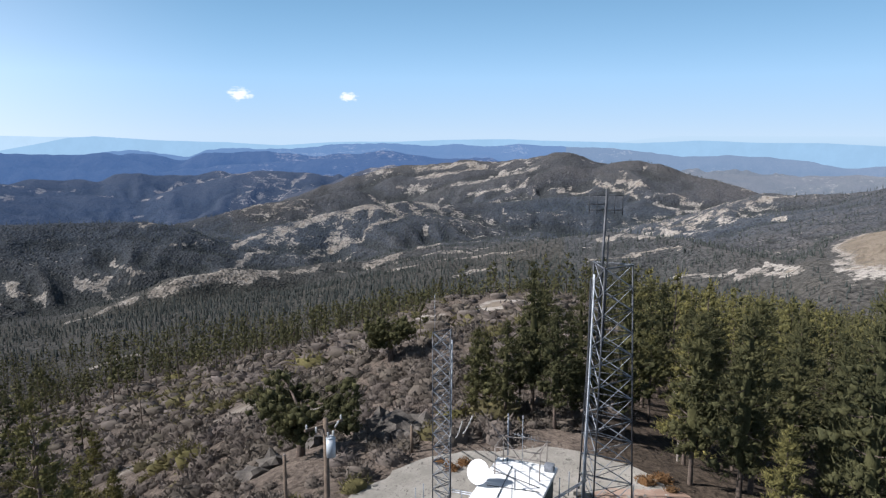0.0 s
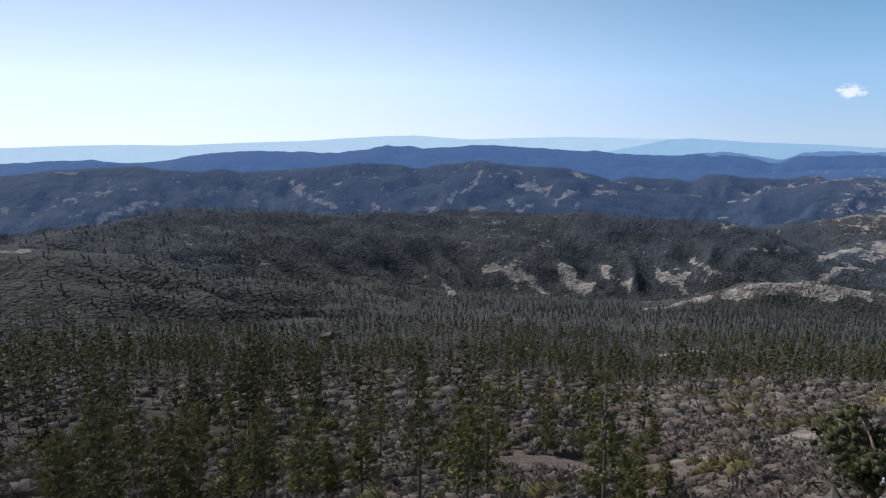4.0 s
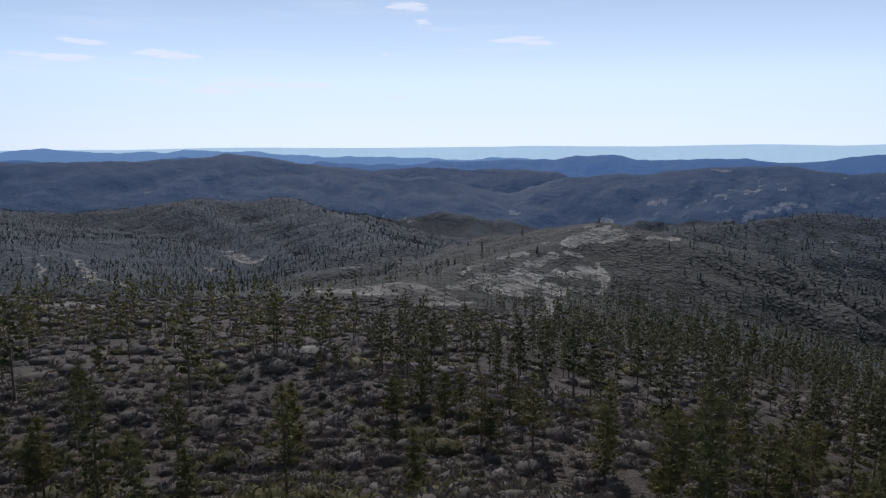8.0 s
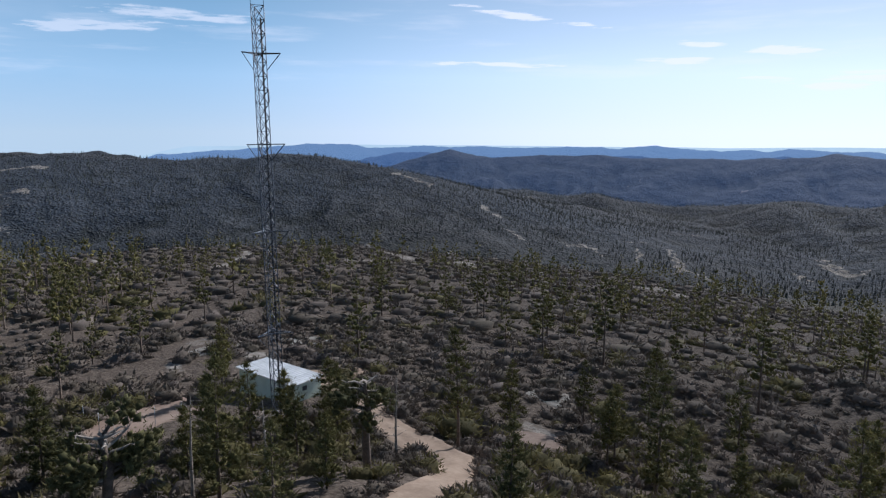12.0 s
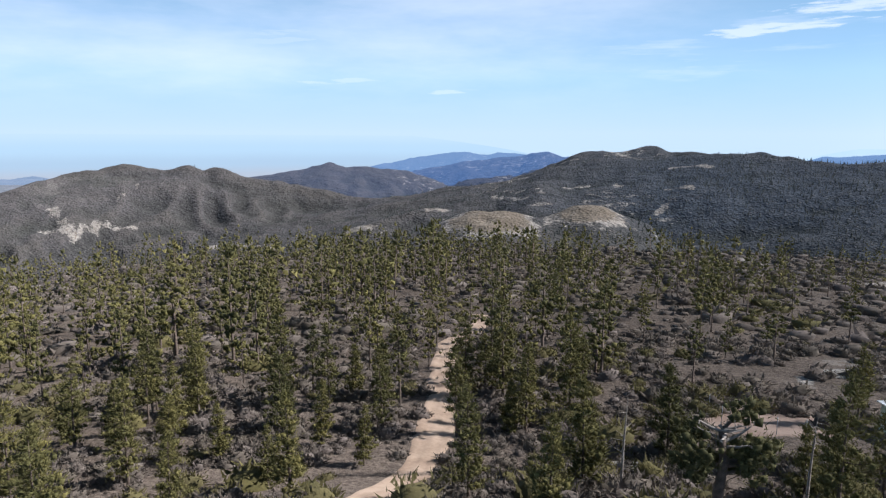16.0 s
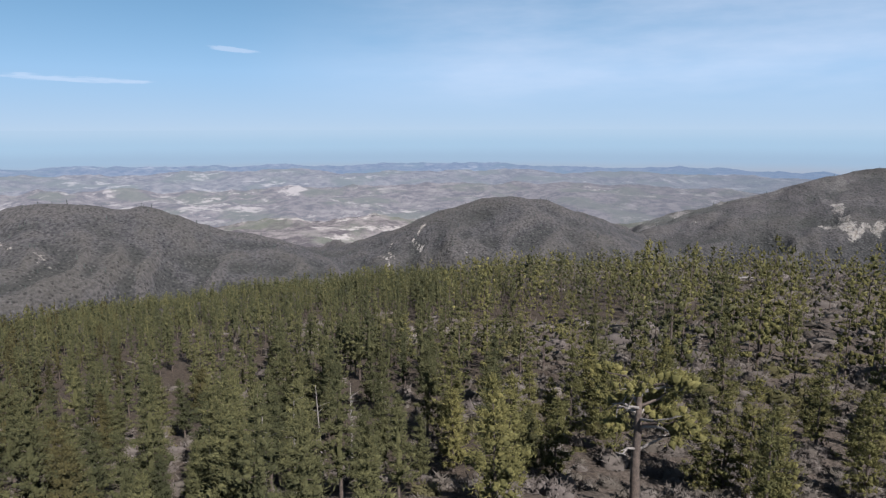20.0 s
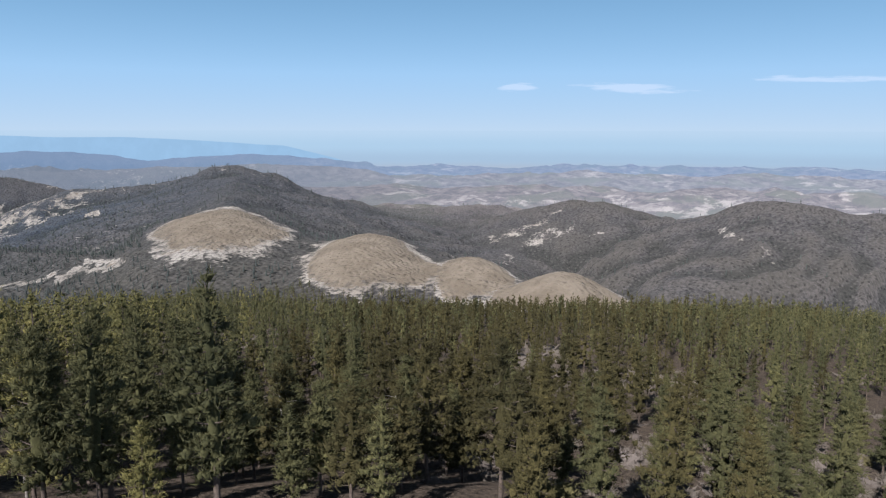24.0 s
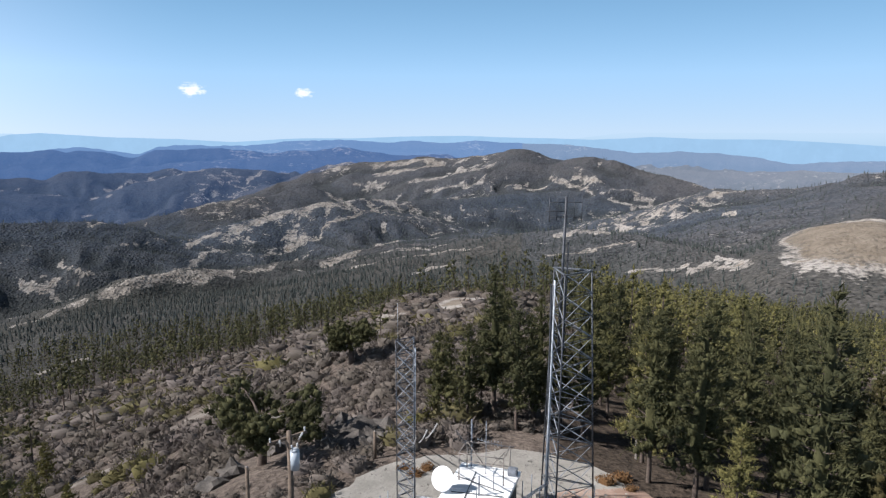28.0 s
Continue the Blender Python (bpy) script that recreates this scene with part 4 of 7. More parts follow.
# bearings about 279
slide(6, (303.4, 1332), (301.3, 1360), (298.8, 1362), full=0.5)
slide(7, (302.3, 1091), (301.4, 1239), full=0.5)
slide(8, (300.1, 1300), (298.4, 1310), (296.7, 1293), full=0.5)
slide(3.6, (296.3, 1300), (294.1, 1279), full=0.5)
slide(3.6, (298.8, 1383), (297.5, 1399), full=0.5)
slide(4.2, (285.5, 1135), (283.7, 1054), full=0.5)
slide(2, (282.3, 1013), (281.3, 1014), full=0.5)
slide(3, (276.1, 1017), (274.7, 1028), full=0.5)
slide(2, (256.6, 1210), (255.8, 1253), full=0.5)
slide(3, (306.3, 567), (301.2, 584), full=0.5)
slide(2, (287.5, 868), (286.1, 865), full=0.5)
slide(2.4, (275.6, 954), (273.7, 984), full=0.5)


def gullied(az0, az1, r0, r1, count, seed):
    """Many small bare gullies that run down the slopes of a stretch of hills."""
    rng = np.random.default_rng(seed)
    for _ in range(count):
        x, y = spot(rng.uniform(az0, az1), rng.uniform(r0, r1))
        z = land(np.array([x - 8, x + 8, x, x]), np.array([y, y, y - 8, y + 8]))
        g = np.array([z[0] - z[1], z[2] - z[3]])
        ln = rng.uniform(18, 75)
        g = g / (np.linalg.norm(g) + 1e-6) * ln
        bend = rng.normal(size=2) * ln * 0.15
        SLIDES.append((rng.uniform(2.5, 5.5), [(x, y), (x + g[0] * 0.5 + bend[0], y + g[1] * 0.5 + bend[1]), (x + g[0], y + g[1])], 0.7))


gullied(337, 367, 1850, 2480, 42, 1)
gullied(355, 380, 1080, 1850, 30, 2)
gullied(36, 76, 2880, 3260, 55, 3)
gullied(110, 142, 1020, 1450, 10, 6)


FOREST_AZ = (0, 8, 20, 35, 60, 90, 105, 140, 165, 180, 200, 220, 235, 250, 300, 338, 344, 348, 360)
FOREST_NEAR = (0.015, 0.02, 0.05, 0.19, 0.42, 0.36, 0.23, 0.13, 0.17, 0.29, 0.21, 0.22, 0.36, 0.75, 0.72, 0.78, 0.75, 0.05, 0.015)
FOREST_FAR = (0.5, 0.55, 0.75, 0.85, 0.8, 0.42, 0.16, 0.06, 0.08, 0.2, 0.3, 0.18, 0.6, 1, 1, 0.9, 0.75, 0.4, 0.5)


def forest(x, y):
    """How thick the pines stand, 0 to 1."""
    r, az = np.hypot(x, y), np.degrees(np.arctan2(-x, y)) % 360
    k = np.clip((r - 185) / 90, 0, 1)
    d = np.interp(az, FOREST_AZ, FOREST_NEAR) * (1 - k) + np.interp(az, FOREST_AZ, FOREST_FAR) * k
    patch = fbm(x / 55.0, y / 55.0, 3, 21)
    return np.clip(d * (1.1 + (patch - 0.5) * 4.0 * np.clip(1.25 - d, 0, 1)), 0, 1)


def bareness(x, y):
    b = np.zeros_like(x)
    r = np.hypot(x, y)
    far = 6 + 12 * np.clip((r - 150) / 900, 0, 1)
    x, y = x + 2 * far * (fbm(x / far / 2, y / far / 2, 3, 43) - 0.5), y + 2 * far * (fbm(x / far / 2, y / far / 2, 3, 44) - 0.5)
    for sx, sy, a, wt, wr, amt in SCARS:
        dx, dy = x - sx, y - sy
        u = (dx * math.cos(a) + dy * math.sin(a)) / wt
        v = (-dx * math.sin(a) + dy * math.cos(a)) / wr
        b = np.maximum(b, np.clip(amt * (1.55 - np.sqrt(u * u + v * v)), 0, max(1.0, amt)))
    for half, pts, full in SLIDES:
        P = np.array(pts)
        lo, hi = P.min(0) - 5 * half, P.max(0) + 5 * half
        i = np.where((x > lo[0]) & (x < hi[0]) & (y > lo[1]) & (y < hi[1]))[0]
        if not len(i):
            continue
        away = P.mean(0) / np.linalg.norm(P.mean(0))
        turn = np.array([[away[1], -away[0]], away * 0.5])  # slopes rise outwards: less deep in plan than along the slope
        Q, P = np.stack([x[i], y[i]], -1) @ turn.T, P @ turn.T
        for p, q in zip(P, P[1:]):
            k = np.clip(((Q - p) @ (q - p)) / ((q - p) @ (q - p) + 1e-6), 0, 1)
            d = np.linalg.norm(Q - p - k[:, None] * (q - p), axis=1)
            b[i] = np.maximum(b[i], np.clip(1.7 - d / half, 0, full))
    return b


def build_ground():
    n_az = 1600
    rr = np.concatenate([[0.0, 6, 12, 18, 23], np.geomspace(27, 290, 56), np.geomspace(296, 2640, 185), np.geomspace(2670, 4880, 48)])
    a = np.linspace(0, 2 * np.pi, n_az, endpoint=False)
    A, R = np.meshgrid(a, rr, indexing="ij")
    X, Y = -np.sin(A) * R, np.cos(A) * R
    Z = land(X, Y)
    nr = len(rr)
    i, j = np.meshgrid(np.arange(n_az), np.arange(nr - 1), indexing="ij")
    i2 = (i + 1) % n_az
    F = np.stack([i * nr + j, i * nr + j + 1, i2 * nr + j + 1, i2 * nr + j], -1).reshape(-1, 4)
    me = mesh_of("ground", np.stack([X, Y, Z], -1).reshape(-1, 3), F[:, ::-1], M_GROUND, True)
    x, y, r = X.ravel(), Y.ravel(), R.ravel()
    az = np.degrees(A.ravel())
    flat = np.exp(-((az - 272) / 50) ** 4) * np.clip((r - 1500) / 500, 0, 1) * (Z.ravel() < -90 + (r - 1800) * 0.05)
    wood_az = np.interp(az, (0, 20, 85, 100, 170, 180, 195, 210, 300, 320, 345, 360), (0.85, 1, 1, 1, 1, 0.55, 0.12, 0.1, 0.12, 0.4, 0.8, 0.85))
    wooded = wood_az * np.clip((r - 250) / 200, 0, 1) * (1 - 0.45 * np.clip((r - 1900) / 300, 0, 1) * (np.abs(az - 102) > 85))
    wooded = np.clip(wooded * (0.55 + 0.9 * fbm(x / 300.0, y / 300.0, 3, 40)), 0, 1)
    wooded = np.maximum(wooded, np.clip((r - 2600) / 300, 0, 1) * (np.abs(az - 80) < 100) * 0.9)
    worn = np.interp(az, (0, 14, 22, 32, 40, 72, 80, 92, 172, 178, 190, 204, 300, 318, 330, 340, 360), (0.8, 0.7, 0.3, 0.3, 0.42, 0.42, 0.25, 0.12, 0.2, 0.7, 0.7, 0.2, 0.2, 0.3, 0.5, 0.8, 0.8))
    worn = worn * np.clip((r - 500) / 400, 0, 1) * np.clip(fbm(x / 240.0, y / 240.0, 3, 70) * 3.2 - 1.25, 0, 1)
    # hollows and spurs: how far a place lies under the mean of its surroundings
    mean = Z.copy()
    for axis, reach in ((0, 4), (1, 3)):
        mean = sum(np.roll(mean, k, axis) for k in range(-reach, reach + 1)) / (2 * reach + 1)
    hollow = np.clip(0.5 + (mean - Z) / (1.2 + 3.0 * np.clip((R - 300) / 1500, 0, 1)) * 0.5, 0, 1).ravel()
    # grove fades with distance and lets the haze-blue forest colour in
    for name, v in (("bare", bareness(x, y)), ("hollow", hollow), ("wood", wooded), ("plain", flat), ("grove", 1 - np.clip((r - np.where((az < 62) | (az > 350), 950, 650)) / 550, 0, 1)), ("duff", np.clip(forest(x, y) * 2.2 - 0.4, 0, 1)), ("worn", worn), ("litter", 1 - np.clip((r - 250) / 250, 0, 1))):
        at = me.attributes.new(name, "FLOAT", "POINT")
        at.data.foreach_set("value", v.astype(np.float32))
    for m in M_HAZY_FARGROUND + M_HAZY_PLAIN:
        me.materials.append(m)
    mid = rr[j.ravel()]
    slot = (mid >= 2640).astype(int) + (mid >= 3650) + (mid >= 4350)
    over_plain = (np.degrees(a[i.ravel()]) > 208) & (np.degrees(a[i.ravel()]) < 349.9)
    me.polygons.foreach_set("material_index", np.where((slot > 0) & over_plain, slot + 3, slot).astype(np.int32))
    return tagged(new("ground", me), "scrub-covered mountain land with bare pale slides", "ground", kind="structure")


build_ground()


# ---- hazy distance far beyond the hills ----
# unlit emission in haze colours stands in for the farthest land
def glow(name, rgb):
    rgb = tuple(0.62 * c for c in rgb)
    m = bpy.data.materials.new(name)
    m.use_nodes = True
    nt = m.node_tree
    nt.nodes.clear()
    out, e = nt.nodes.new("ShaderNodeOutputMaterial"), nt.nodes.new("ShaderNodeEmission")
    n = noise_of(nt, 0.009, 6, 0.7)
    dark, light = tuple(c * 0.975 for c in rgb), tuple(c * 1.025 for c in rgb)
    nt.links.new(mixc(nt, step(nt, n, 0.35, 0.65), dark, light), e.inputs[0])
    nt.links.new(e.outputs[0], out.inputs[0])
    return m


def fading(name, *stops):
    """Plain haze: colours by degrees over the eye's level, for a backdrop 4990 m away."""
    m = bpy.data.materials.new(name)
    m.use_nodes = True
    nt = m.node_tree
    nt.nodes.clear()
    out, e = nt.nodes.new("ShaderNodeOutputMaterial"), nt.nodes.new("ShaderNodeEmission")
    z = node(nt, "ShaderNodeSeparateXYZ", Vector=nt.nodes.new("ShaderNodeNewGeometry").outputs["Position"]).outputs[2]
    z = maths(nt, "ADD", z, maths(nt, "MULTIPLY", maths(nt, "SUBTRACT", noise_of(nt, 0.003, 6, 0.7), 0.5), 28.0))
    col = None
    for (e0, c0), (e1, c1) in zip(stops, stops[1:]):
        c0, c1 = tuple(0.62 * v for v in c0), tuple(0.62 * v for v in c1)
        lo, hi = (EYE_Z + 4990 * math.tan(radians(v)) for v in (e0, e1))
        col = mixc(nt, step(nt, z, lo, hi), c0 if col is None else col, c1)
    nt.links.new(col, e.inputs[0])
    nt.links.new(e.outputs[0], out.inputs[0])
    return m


def far_ridge(r, az0, az1, crest, swing, mat, seed, grain=7.0, taper=3.0):
    """The palest rim of the distance: a strip between two bearings, its crest wavering about (bearing, degrees) marks."""
    a = np.arange(az0, az1 + 0.01, 0.12)
    n = fbm(a / grain + 50, a * 0 + seed, 5, seed) - 0.5
    edge = np.clip(np.minimum(a - az0, az1 - a) / taper, 0, 1)
    e = np.interp(a, *zip(*crest)) + swing * n - (1 - edge ** 0.7) * 1.6
    x, y = -np.sin(np.radians(a)) * r, np.cos(np.radians(a)) * r
    top = EYE_Z + r * np.tan(np.radians(e))
    k = len(a)
    V = np.concatenate([np.stack([x, y, top], -1), np.stack([x, y, top * 0 - 420], -1)])
    i = np.arange(k - 1)
    F = np.stack([i, i + 1, i + 1 + k, i + k], -1)
    return tagged(new("backdrop", mesh_of("backdrop", V, F, mat)), "glowing backdrop strip of hazy far mountains and plain", "mountains", kind="structure")


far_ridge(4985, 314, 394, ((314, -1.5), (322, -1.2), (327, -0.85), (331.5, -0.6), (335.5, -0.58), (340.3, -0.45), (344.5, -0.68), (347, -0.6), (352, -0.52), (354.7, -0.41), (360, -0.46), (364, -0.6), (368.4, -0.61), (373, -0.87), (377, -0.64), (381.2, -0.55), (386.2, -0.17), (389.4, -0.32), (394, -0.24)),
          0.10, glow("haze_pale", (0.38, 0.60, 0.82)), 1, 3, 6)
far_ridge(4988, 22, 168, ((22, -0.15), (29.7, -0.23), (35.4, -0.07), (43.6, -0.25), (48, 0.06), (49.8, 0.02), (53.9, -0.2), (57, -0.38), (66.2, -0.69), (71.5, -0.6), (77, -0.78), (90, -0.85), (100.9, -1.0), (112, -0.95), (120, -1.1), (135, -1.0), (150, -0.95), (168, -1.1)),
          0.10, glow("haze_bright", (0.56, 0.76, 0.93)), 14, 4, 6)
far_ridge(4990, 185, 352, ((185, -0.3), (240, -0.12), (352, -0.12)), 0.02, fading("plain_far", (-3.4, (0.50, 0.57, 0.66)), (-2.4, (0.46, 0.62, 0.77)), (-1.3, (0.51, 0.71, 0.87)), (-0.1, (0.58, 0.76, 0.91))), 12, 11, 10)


# ---- dirt roads and the gravel pad ----
ROAD_A = ((205, 30), (199, 46), (196.4, 53), (195.2, 56), (194.2, 60.3), (193.4, 65), (192.9, 70.5), (192.6, 77.5), (192.3, 86), (192.4, 95), (192.2, 106.5), (191.8, 117), (190.6, 123), (189.1, 136), (189.4, 147))
ROAD_B = ((151, 30), (145.5, 38), (142.4, 44), (140.9, 50), (140.8, 56), (142.6, 59), (145.1, 62), (147.1, 65.6), (148.3, 70), (149, 75), (150.9, 78), (153.5, 88))
M_DIRT = plain_mat("sandy_dirt", (0.27, 0.19, 0.135), (0.40, 0.30, 0.225), 0.35, 0.95, 0, 0.6, 0.05)
M_REDDIRT = plain_mat("reddish_dirt", (0.21, 0.14, 0.105), (0.31, 0.23, 0.185), 0.3, 0.95, 0, 0.6, 0.05)
M_GRAVEL = plain_mat("pale_gravel", (0.2, 0.188, 0.166), (0.285, 0.268, 0.24), 0.6, 0.95, 0, 0.5, 0.03)


def strip_road(line, half, name, mat, label, seed):
    pts = []
    for (a0, r0), (a1, r1) in zip(line, line[1:]):
        n = max(2, int(abs(r1 - r0) / 1.2) + int(abs(a1 - a0) * r0 / 90))
        pts += [spot(a0 + (a1 - a0) * k / n, r0 + (r1 - r0) * k / n) for k in range(n)]
    P = np.array(pts)
    for _ in range(6):
        P[1:-1] = (P[:-2] + 2 * P[1:-1] + P[2:]) / 4
    D = np.gradient(P, axis=0)
    D /= np.linalg.norm(D, axis=1)[:, None]
    N = np.stack([-D[:, 1], D[:, 0]], -1)
    s = np.linspace(-1, 1, 11)
    w = half * (0.72 + 0.4 * vnoise(np.arange(len(P)) / 6.0, np.zeros(len(P)), seed) + 0.35 * vnoise(np.arange(len(P)) / 1.7, np.ones(len(P)), seed))
    XY = P[:, None] + N[:, None] * (s[None, :, None] * w[:, None, None])
    x, y = XY[..., 0], XY[..., 1]
    rut = 0.05 * np.cos(s * math.pi * 2.4)[None] - 0.12 * (np.abs(s)[None] > 0.95)
    z = land(x, y) + 0.10 + rut
    k = len(s)
    i, j = np.meshgrid(np.arange(len(P) - 1), np.arange(k - 1), indexing="ij")
    F = np.stack([i * k + j, (i + 1) * k + j, (i + 1) * k + j + 1, i * k + j + 1], -1).reshape(-1, 4)
    return tagged(new(name, mesh_of(name, np.stack([x, y, z], -1).reshape(-1, 3), F[:, ::-1], mat, True)), label, "road", kind="structure")


def patch(name, az, r, a, b, turn, mat, label, seed):
    """A cleared patch with a ragged edge that follows the ground."""
    cx, cy = spot(az, r)
    t = np.linspace(0, 2 * np.pi, 72, endpoint=False)
    k = np.linspace(0, 1, 14)
    T, K = np.meshgrid(t, k, indexing="ij")
    rag = 0.8 + 0.45 * vnoise(np.cos(T) * 2 + 9, np.sin(T) * 2 + 9, seed) + 0.1 * vnoise(np.cos(T) * 9 + 50, np.sin(T) * 9 + 50, seed)
    u, v = np.cos(T) * K * rag * a, np.sin(T) * K * rag * b
    c, s = math.cos(radians(turn)), math.sin(radians(turn))
    x, y = cx + u * c - v * s, cy + u * s + v * c
    z = land(x, y) + 0.07 - 0.12 * (K > 0.99)
    n = len(k)
    i, j = np.meshgrid(np.arange(72), np.arange(n - 1), indexing="ij")
    i2 = (i + 1) % 72
    F = np.stack([i * n + j, i * n + j + 1, i2 * n + j + 1, i2 * n + j], -1).reshape(-1, 4)
    return tagged(new(name, mesh_of(name, np.stack([x, y, z], -1).reshape(-1, 3), F, mat, True)), label, "ground patch", kind="structure")


strip_road(ROAD_A, 1.9, "road", M_DIRT, "sandy dirt road through the pines", 4)
strip_road(ROAD_B, 1.9, "road", M_DIRT, "sandy dirt track to the tall mast", 7)
patch("pavement", 352.8, 37.6, 8.2, 5.6, 6, M_GRAVEL, "pale gravel pad round the radio hut", 3)
patch("pavement", 166.3, 77, 6.4, 5.0, 10, M_REDDIRT, "reddish dirt clearing beside the shed", 5)
patch("pavement", 151, 85, 4.0, 3.5, 0, M_DIRT, "sandy clearing by the shed", 6)
patch("pavement", 133.2, 65.5, 1.8, 3.6, 30, M_REDDIRT, "reddish bare soil between the bushes", 9)
patch("pavement", 132.7, 81.5, 2.2, 3.2, 0, M_GRAVEL, "pale bare sand between the bushes", 10)
patch("pavement", 161.2, 104, 4.2, 3.2, 0, M_GRAVEL, "pale bare sand behind the shed", 12)
patch("pavement", 153.4, 110, 4.0, 3.0, 0, M_GRAVEL, "pale bare sand behind the shed", 13)
patch("pavement", 177.6, 58.8, 3.2, 1.5, 12, M_GRAVEL, "pale sand among the pines", 14)
patch("pavement", 341.2, 37.5, 3.4, 3.0, 0, M_REDDIRT, "reddish bare dirt beside the gravel pad", 8)


def loose_stones(az, r, a, b, turn, count, seed):
    """Loose stones lying on the pad, each a small uneven four-sided lump."""
    rng = np.random.default_rng(seed)
    cx, cy = spot(az, r)
    t, k = rng.uniform(0, 2 * np.pi, count), np.sqrt(rng.uniform(0, 1, count)) * 0.95
    u, v = np.cos(t) * k * a, np.sin(t) * k * b
    c, s = math.cos(radians(turn)), math.sin(radians(turn))
    x, y = cx + u * c - v * s, cy + u * s + v * c
    size = np.clip(rng.lognormal(-3.0, 0.5, count), 0.02, 0.16)[:, None, None]
    form = np.array([(1, 0, 0), (-0.4, 0.9, 0), (-0.6, -0.8, 0), (0.05, 0.1, 0.8)])
    V = form[None] * size * rng.uniform(0.6, 1.3, (count, 4, 3)) + np.stack([x, y, land(x, y) + 0.07], -1)[:, None]
    F = np.array([(0, 1, 3), (1, 2, 3), (2, 0, 3)])[None] + (np.arange(count) * 4)[:, None, None]
    return tagged(new("loose_stones", mesh_of("loose_stones", V.reshape(-1, 3), F.reshape(-1, 3), M_STONE)), "loose grey stones scattered over the gravel pad", "stones", kind="stuff")


M_STONE = plain_mat("grey_stone", (0.11, 0.102, 0.092), (0.30, 0.285, 0.26), 1.5, 0.95, 0, 0.3, 0.01)
loose_stones(352.8, 37.6, 9.0, 6.2, 6, 2600, 77)


# ---- pines and scrub ----
def tube(pts, radii, sides):
    """A tapered tube along points, as vertex and triangle arrays."""
    V, F = [], []
    pts = [Vector(p) for p in pts]
    for i, p in enumerate(pts):
        d = (pts[min(i + 1, len(pts) - 1)] - pts[max(i - 1, 0)]).normalized()
        u = d.orthogonal().normalized()
        w = d.cross(u)
        for s in range(sides):
            t = 2 * math.pi * s / sides
            V.append(p + (u * math.cos(t) + w * math.sin(t)) * radii[i])
    for i in range(len(pts) - 1):
        for s in range(sides):
            a, b = i * sides + s, i * sides + (s + 1) % sides
            F += [(a, b, b + sides), (a, b + sides, a + sides)]
    return V, F


def merge(pieces):
    V, F, n = [], [], 0
    for v, f in pieces:
        V.append(np.asarray(v, float).reshape(-1, 3))
        F.append(np.asarray(f, int).reshape(-1, 3) + n)
        n += len(V[-1])
    return np.concatenate(V), np.concatenate(F)


def brushes(rng, centres, ways, radius, n, length, wide):
    """Tufts of needles: n slim blades round each centre that point outwards along the limb and upwards."""
    c = np.repeat(np.asarray(centres, float), n, 0)
    d = np.repeat(np.asarray(ways, float), n, 0)
    r = np.repeat(np.asarray(radius, float), n)[:, None]
    o = c + rng.normal(size=c.shape) * np.array([0.55, 0.55, 0.34]) * r
    d = d * 0.75 + np.array([0, 0, 0.5]) + rng.normal(size=c.shape) * 0.5
    d /= np.linalg.norm(d, axis=1)[:, None]
    u = np.cross(d, rng.normal(size=c.shape))
    u /= np.linalg.norm(u, axis=1)[:, None] + 1e-9
    ln = length * rng.uniform(0.7, 1.35, (len(c), 1))
    V = np.stack([o - u * ln * wide, o + u * ln * wide, o + d * ln], 1).reshape(-1, 3)
    return V, np.arange(len(V)).reshape(-1, 3)


def lobes(rng, centres, ways, radius, sides=8):
    """The close heart of each tuft: a small ragged eight-sided lobe that leans along its limb."""
    c, d, r = np.asarray(centres, float), np.asarray(ways, float) + np.array([0, 0, 0.45]), np.asarray(radius, float)[:, None]
    d = d / np.linalg.norm(d, axis=1)[:, None]
    u = np.cross(d, rng.normal(size=c.shape))
    u /= np.linalg.norm(u, axis=1)[:, None] + 1e-9
    v = np.cross(d, u)
    w = rng.uniform(0.65, 1.3, (6, len(c), 1)) * r
    V = np.stack([c + u * w[0], c + v * w[1], c - u * w[2], c - v * w[3], c + d * w[4] * 1.35, c - d * w[5] * 0.8], 1).reshape(-1, 3)
    f = np.array([(0, 1, 4), (1, 2, 4), (2, 3, 4), (3, 0, 4), (1, 0, 5), (2, 1, 5), (3, 2, 5), (0, 3, 5)][:sides])
    return V, (f[None] + 6 * np.arange(len(c))[:, None, None]).reshape(-1, 3)


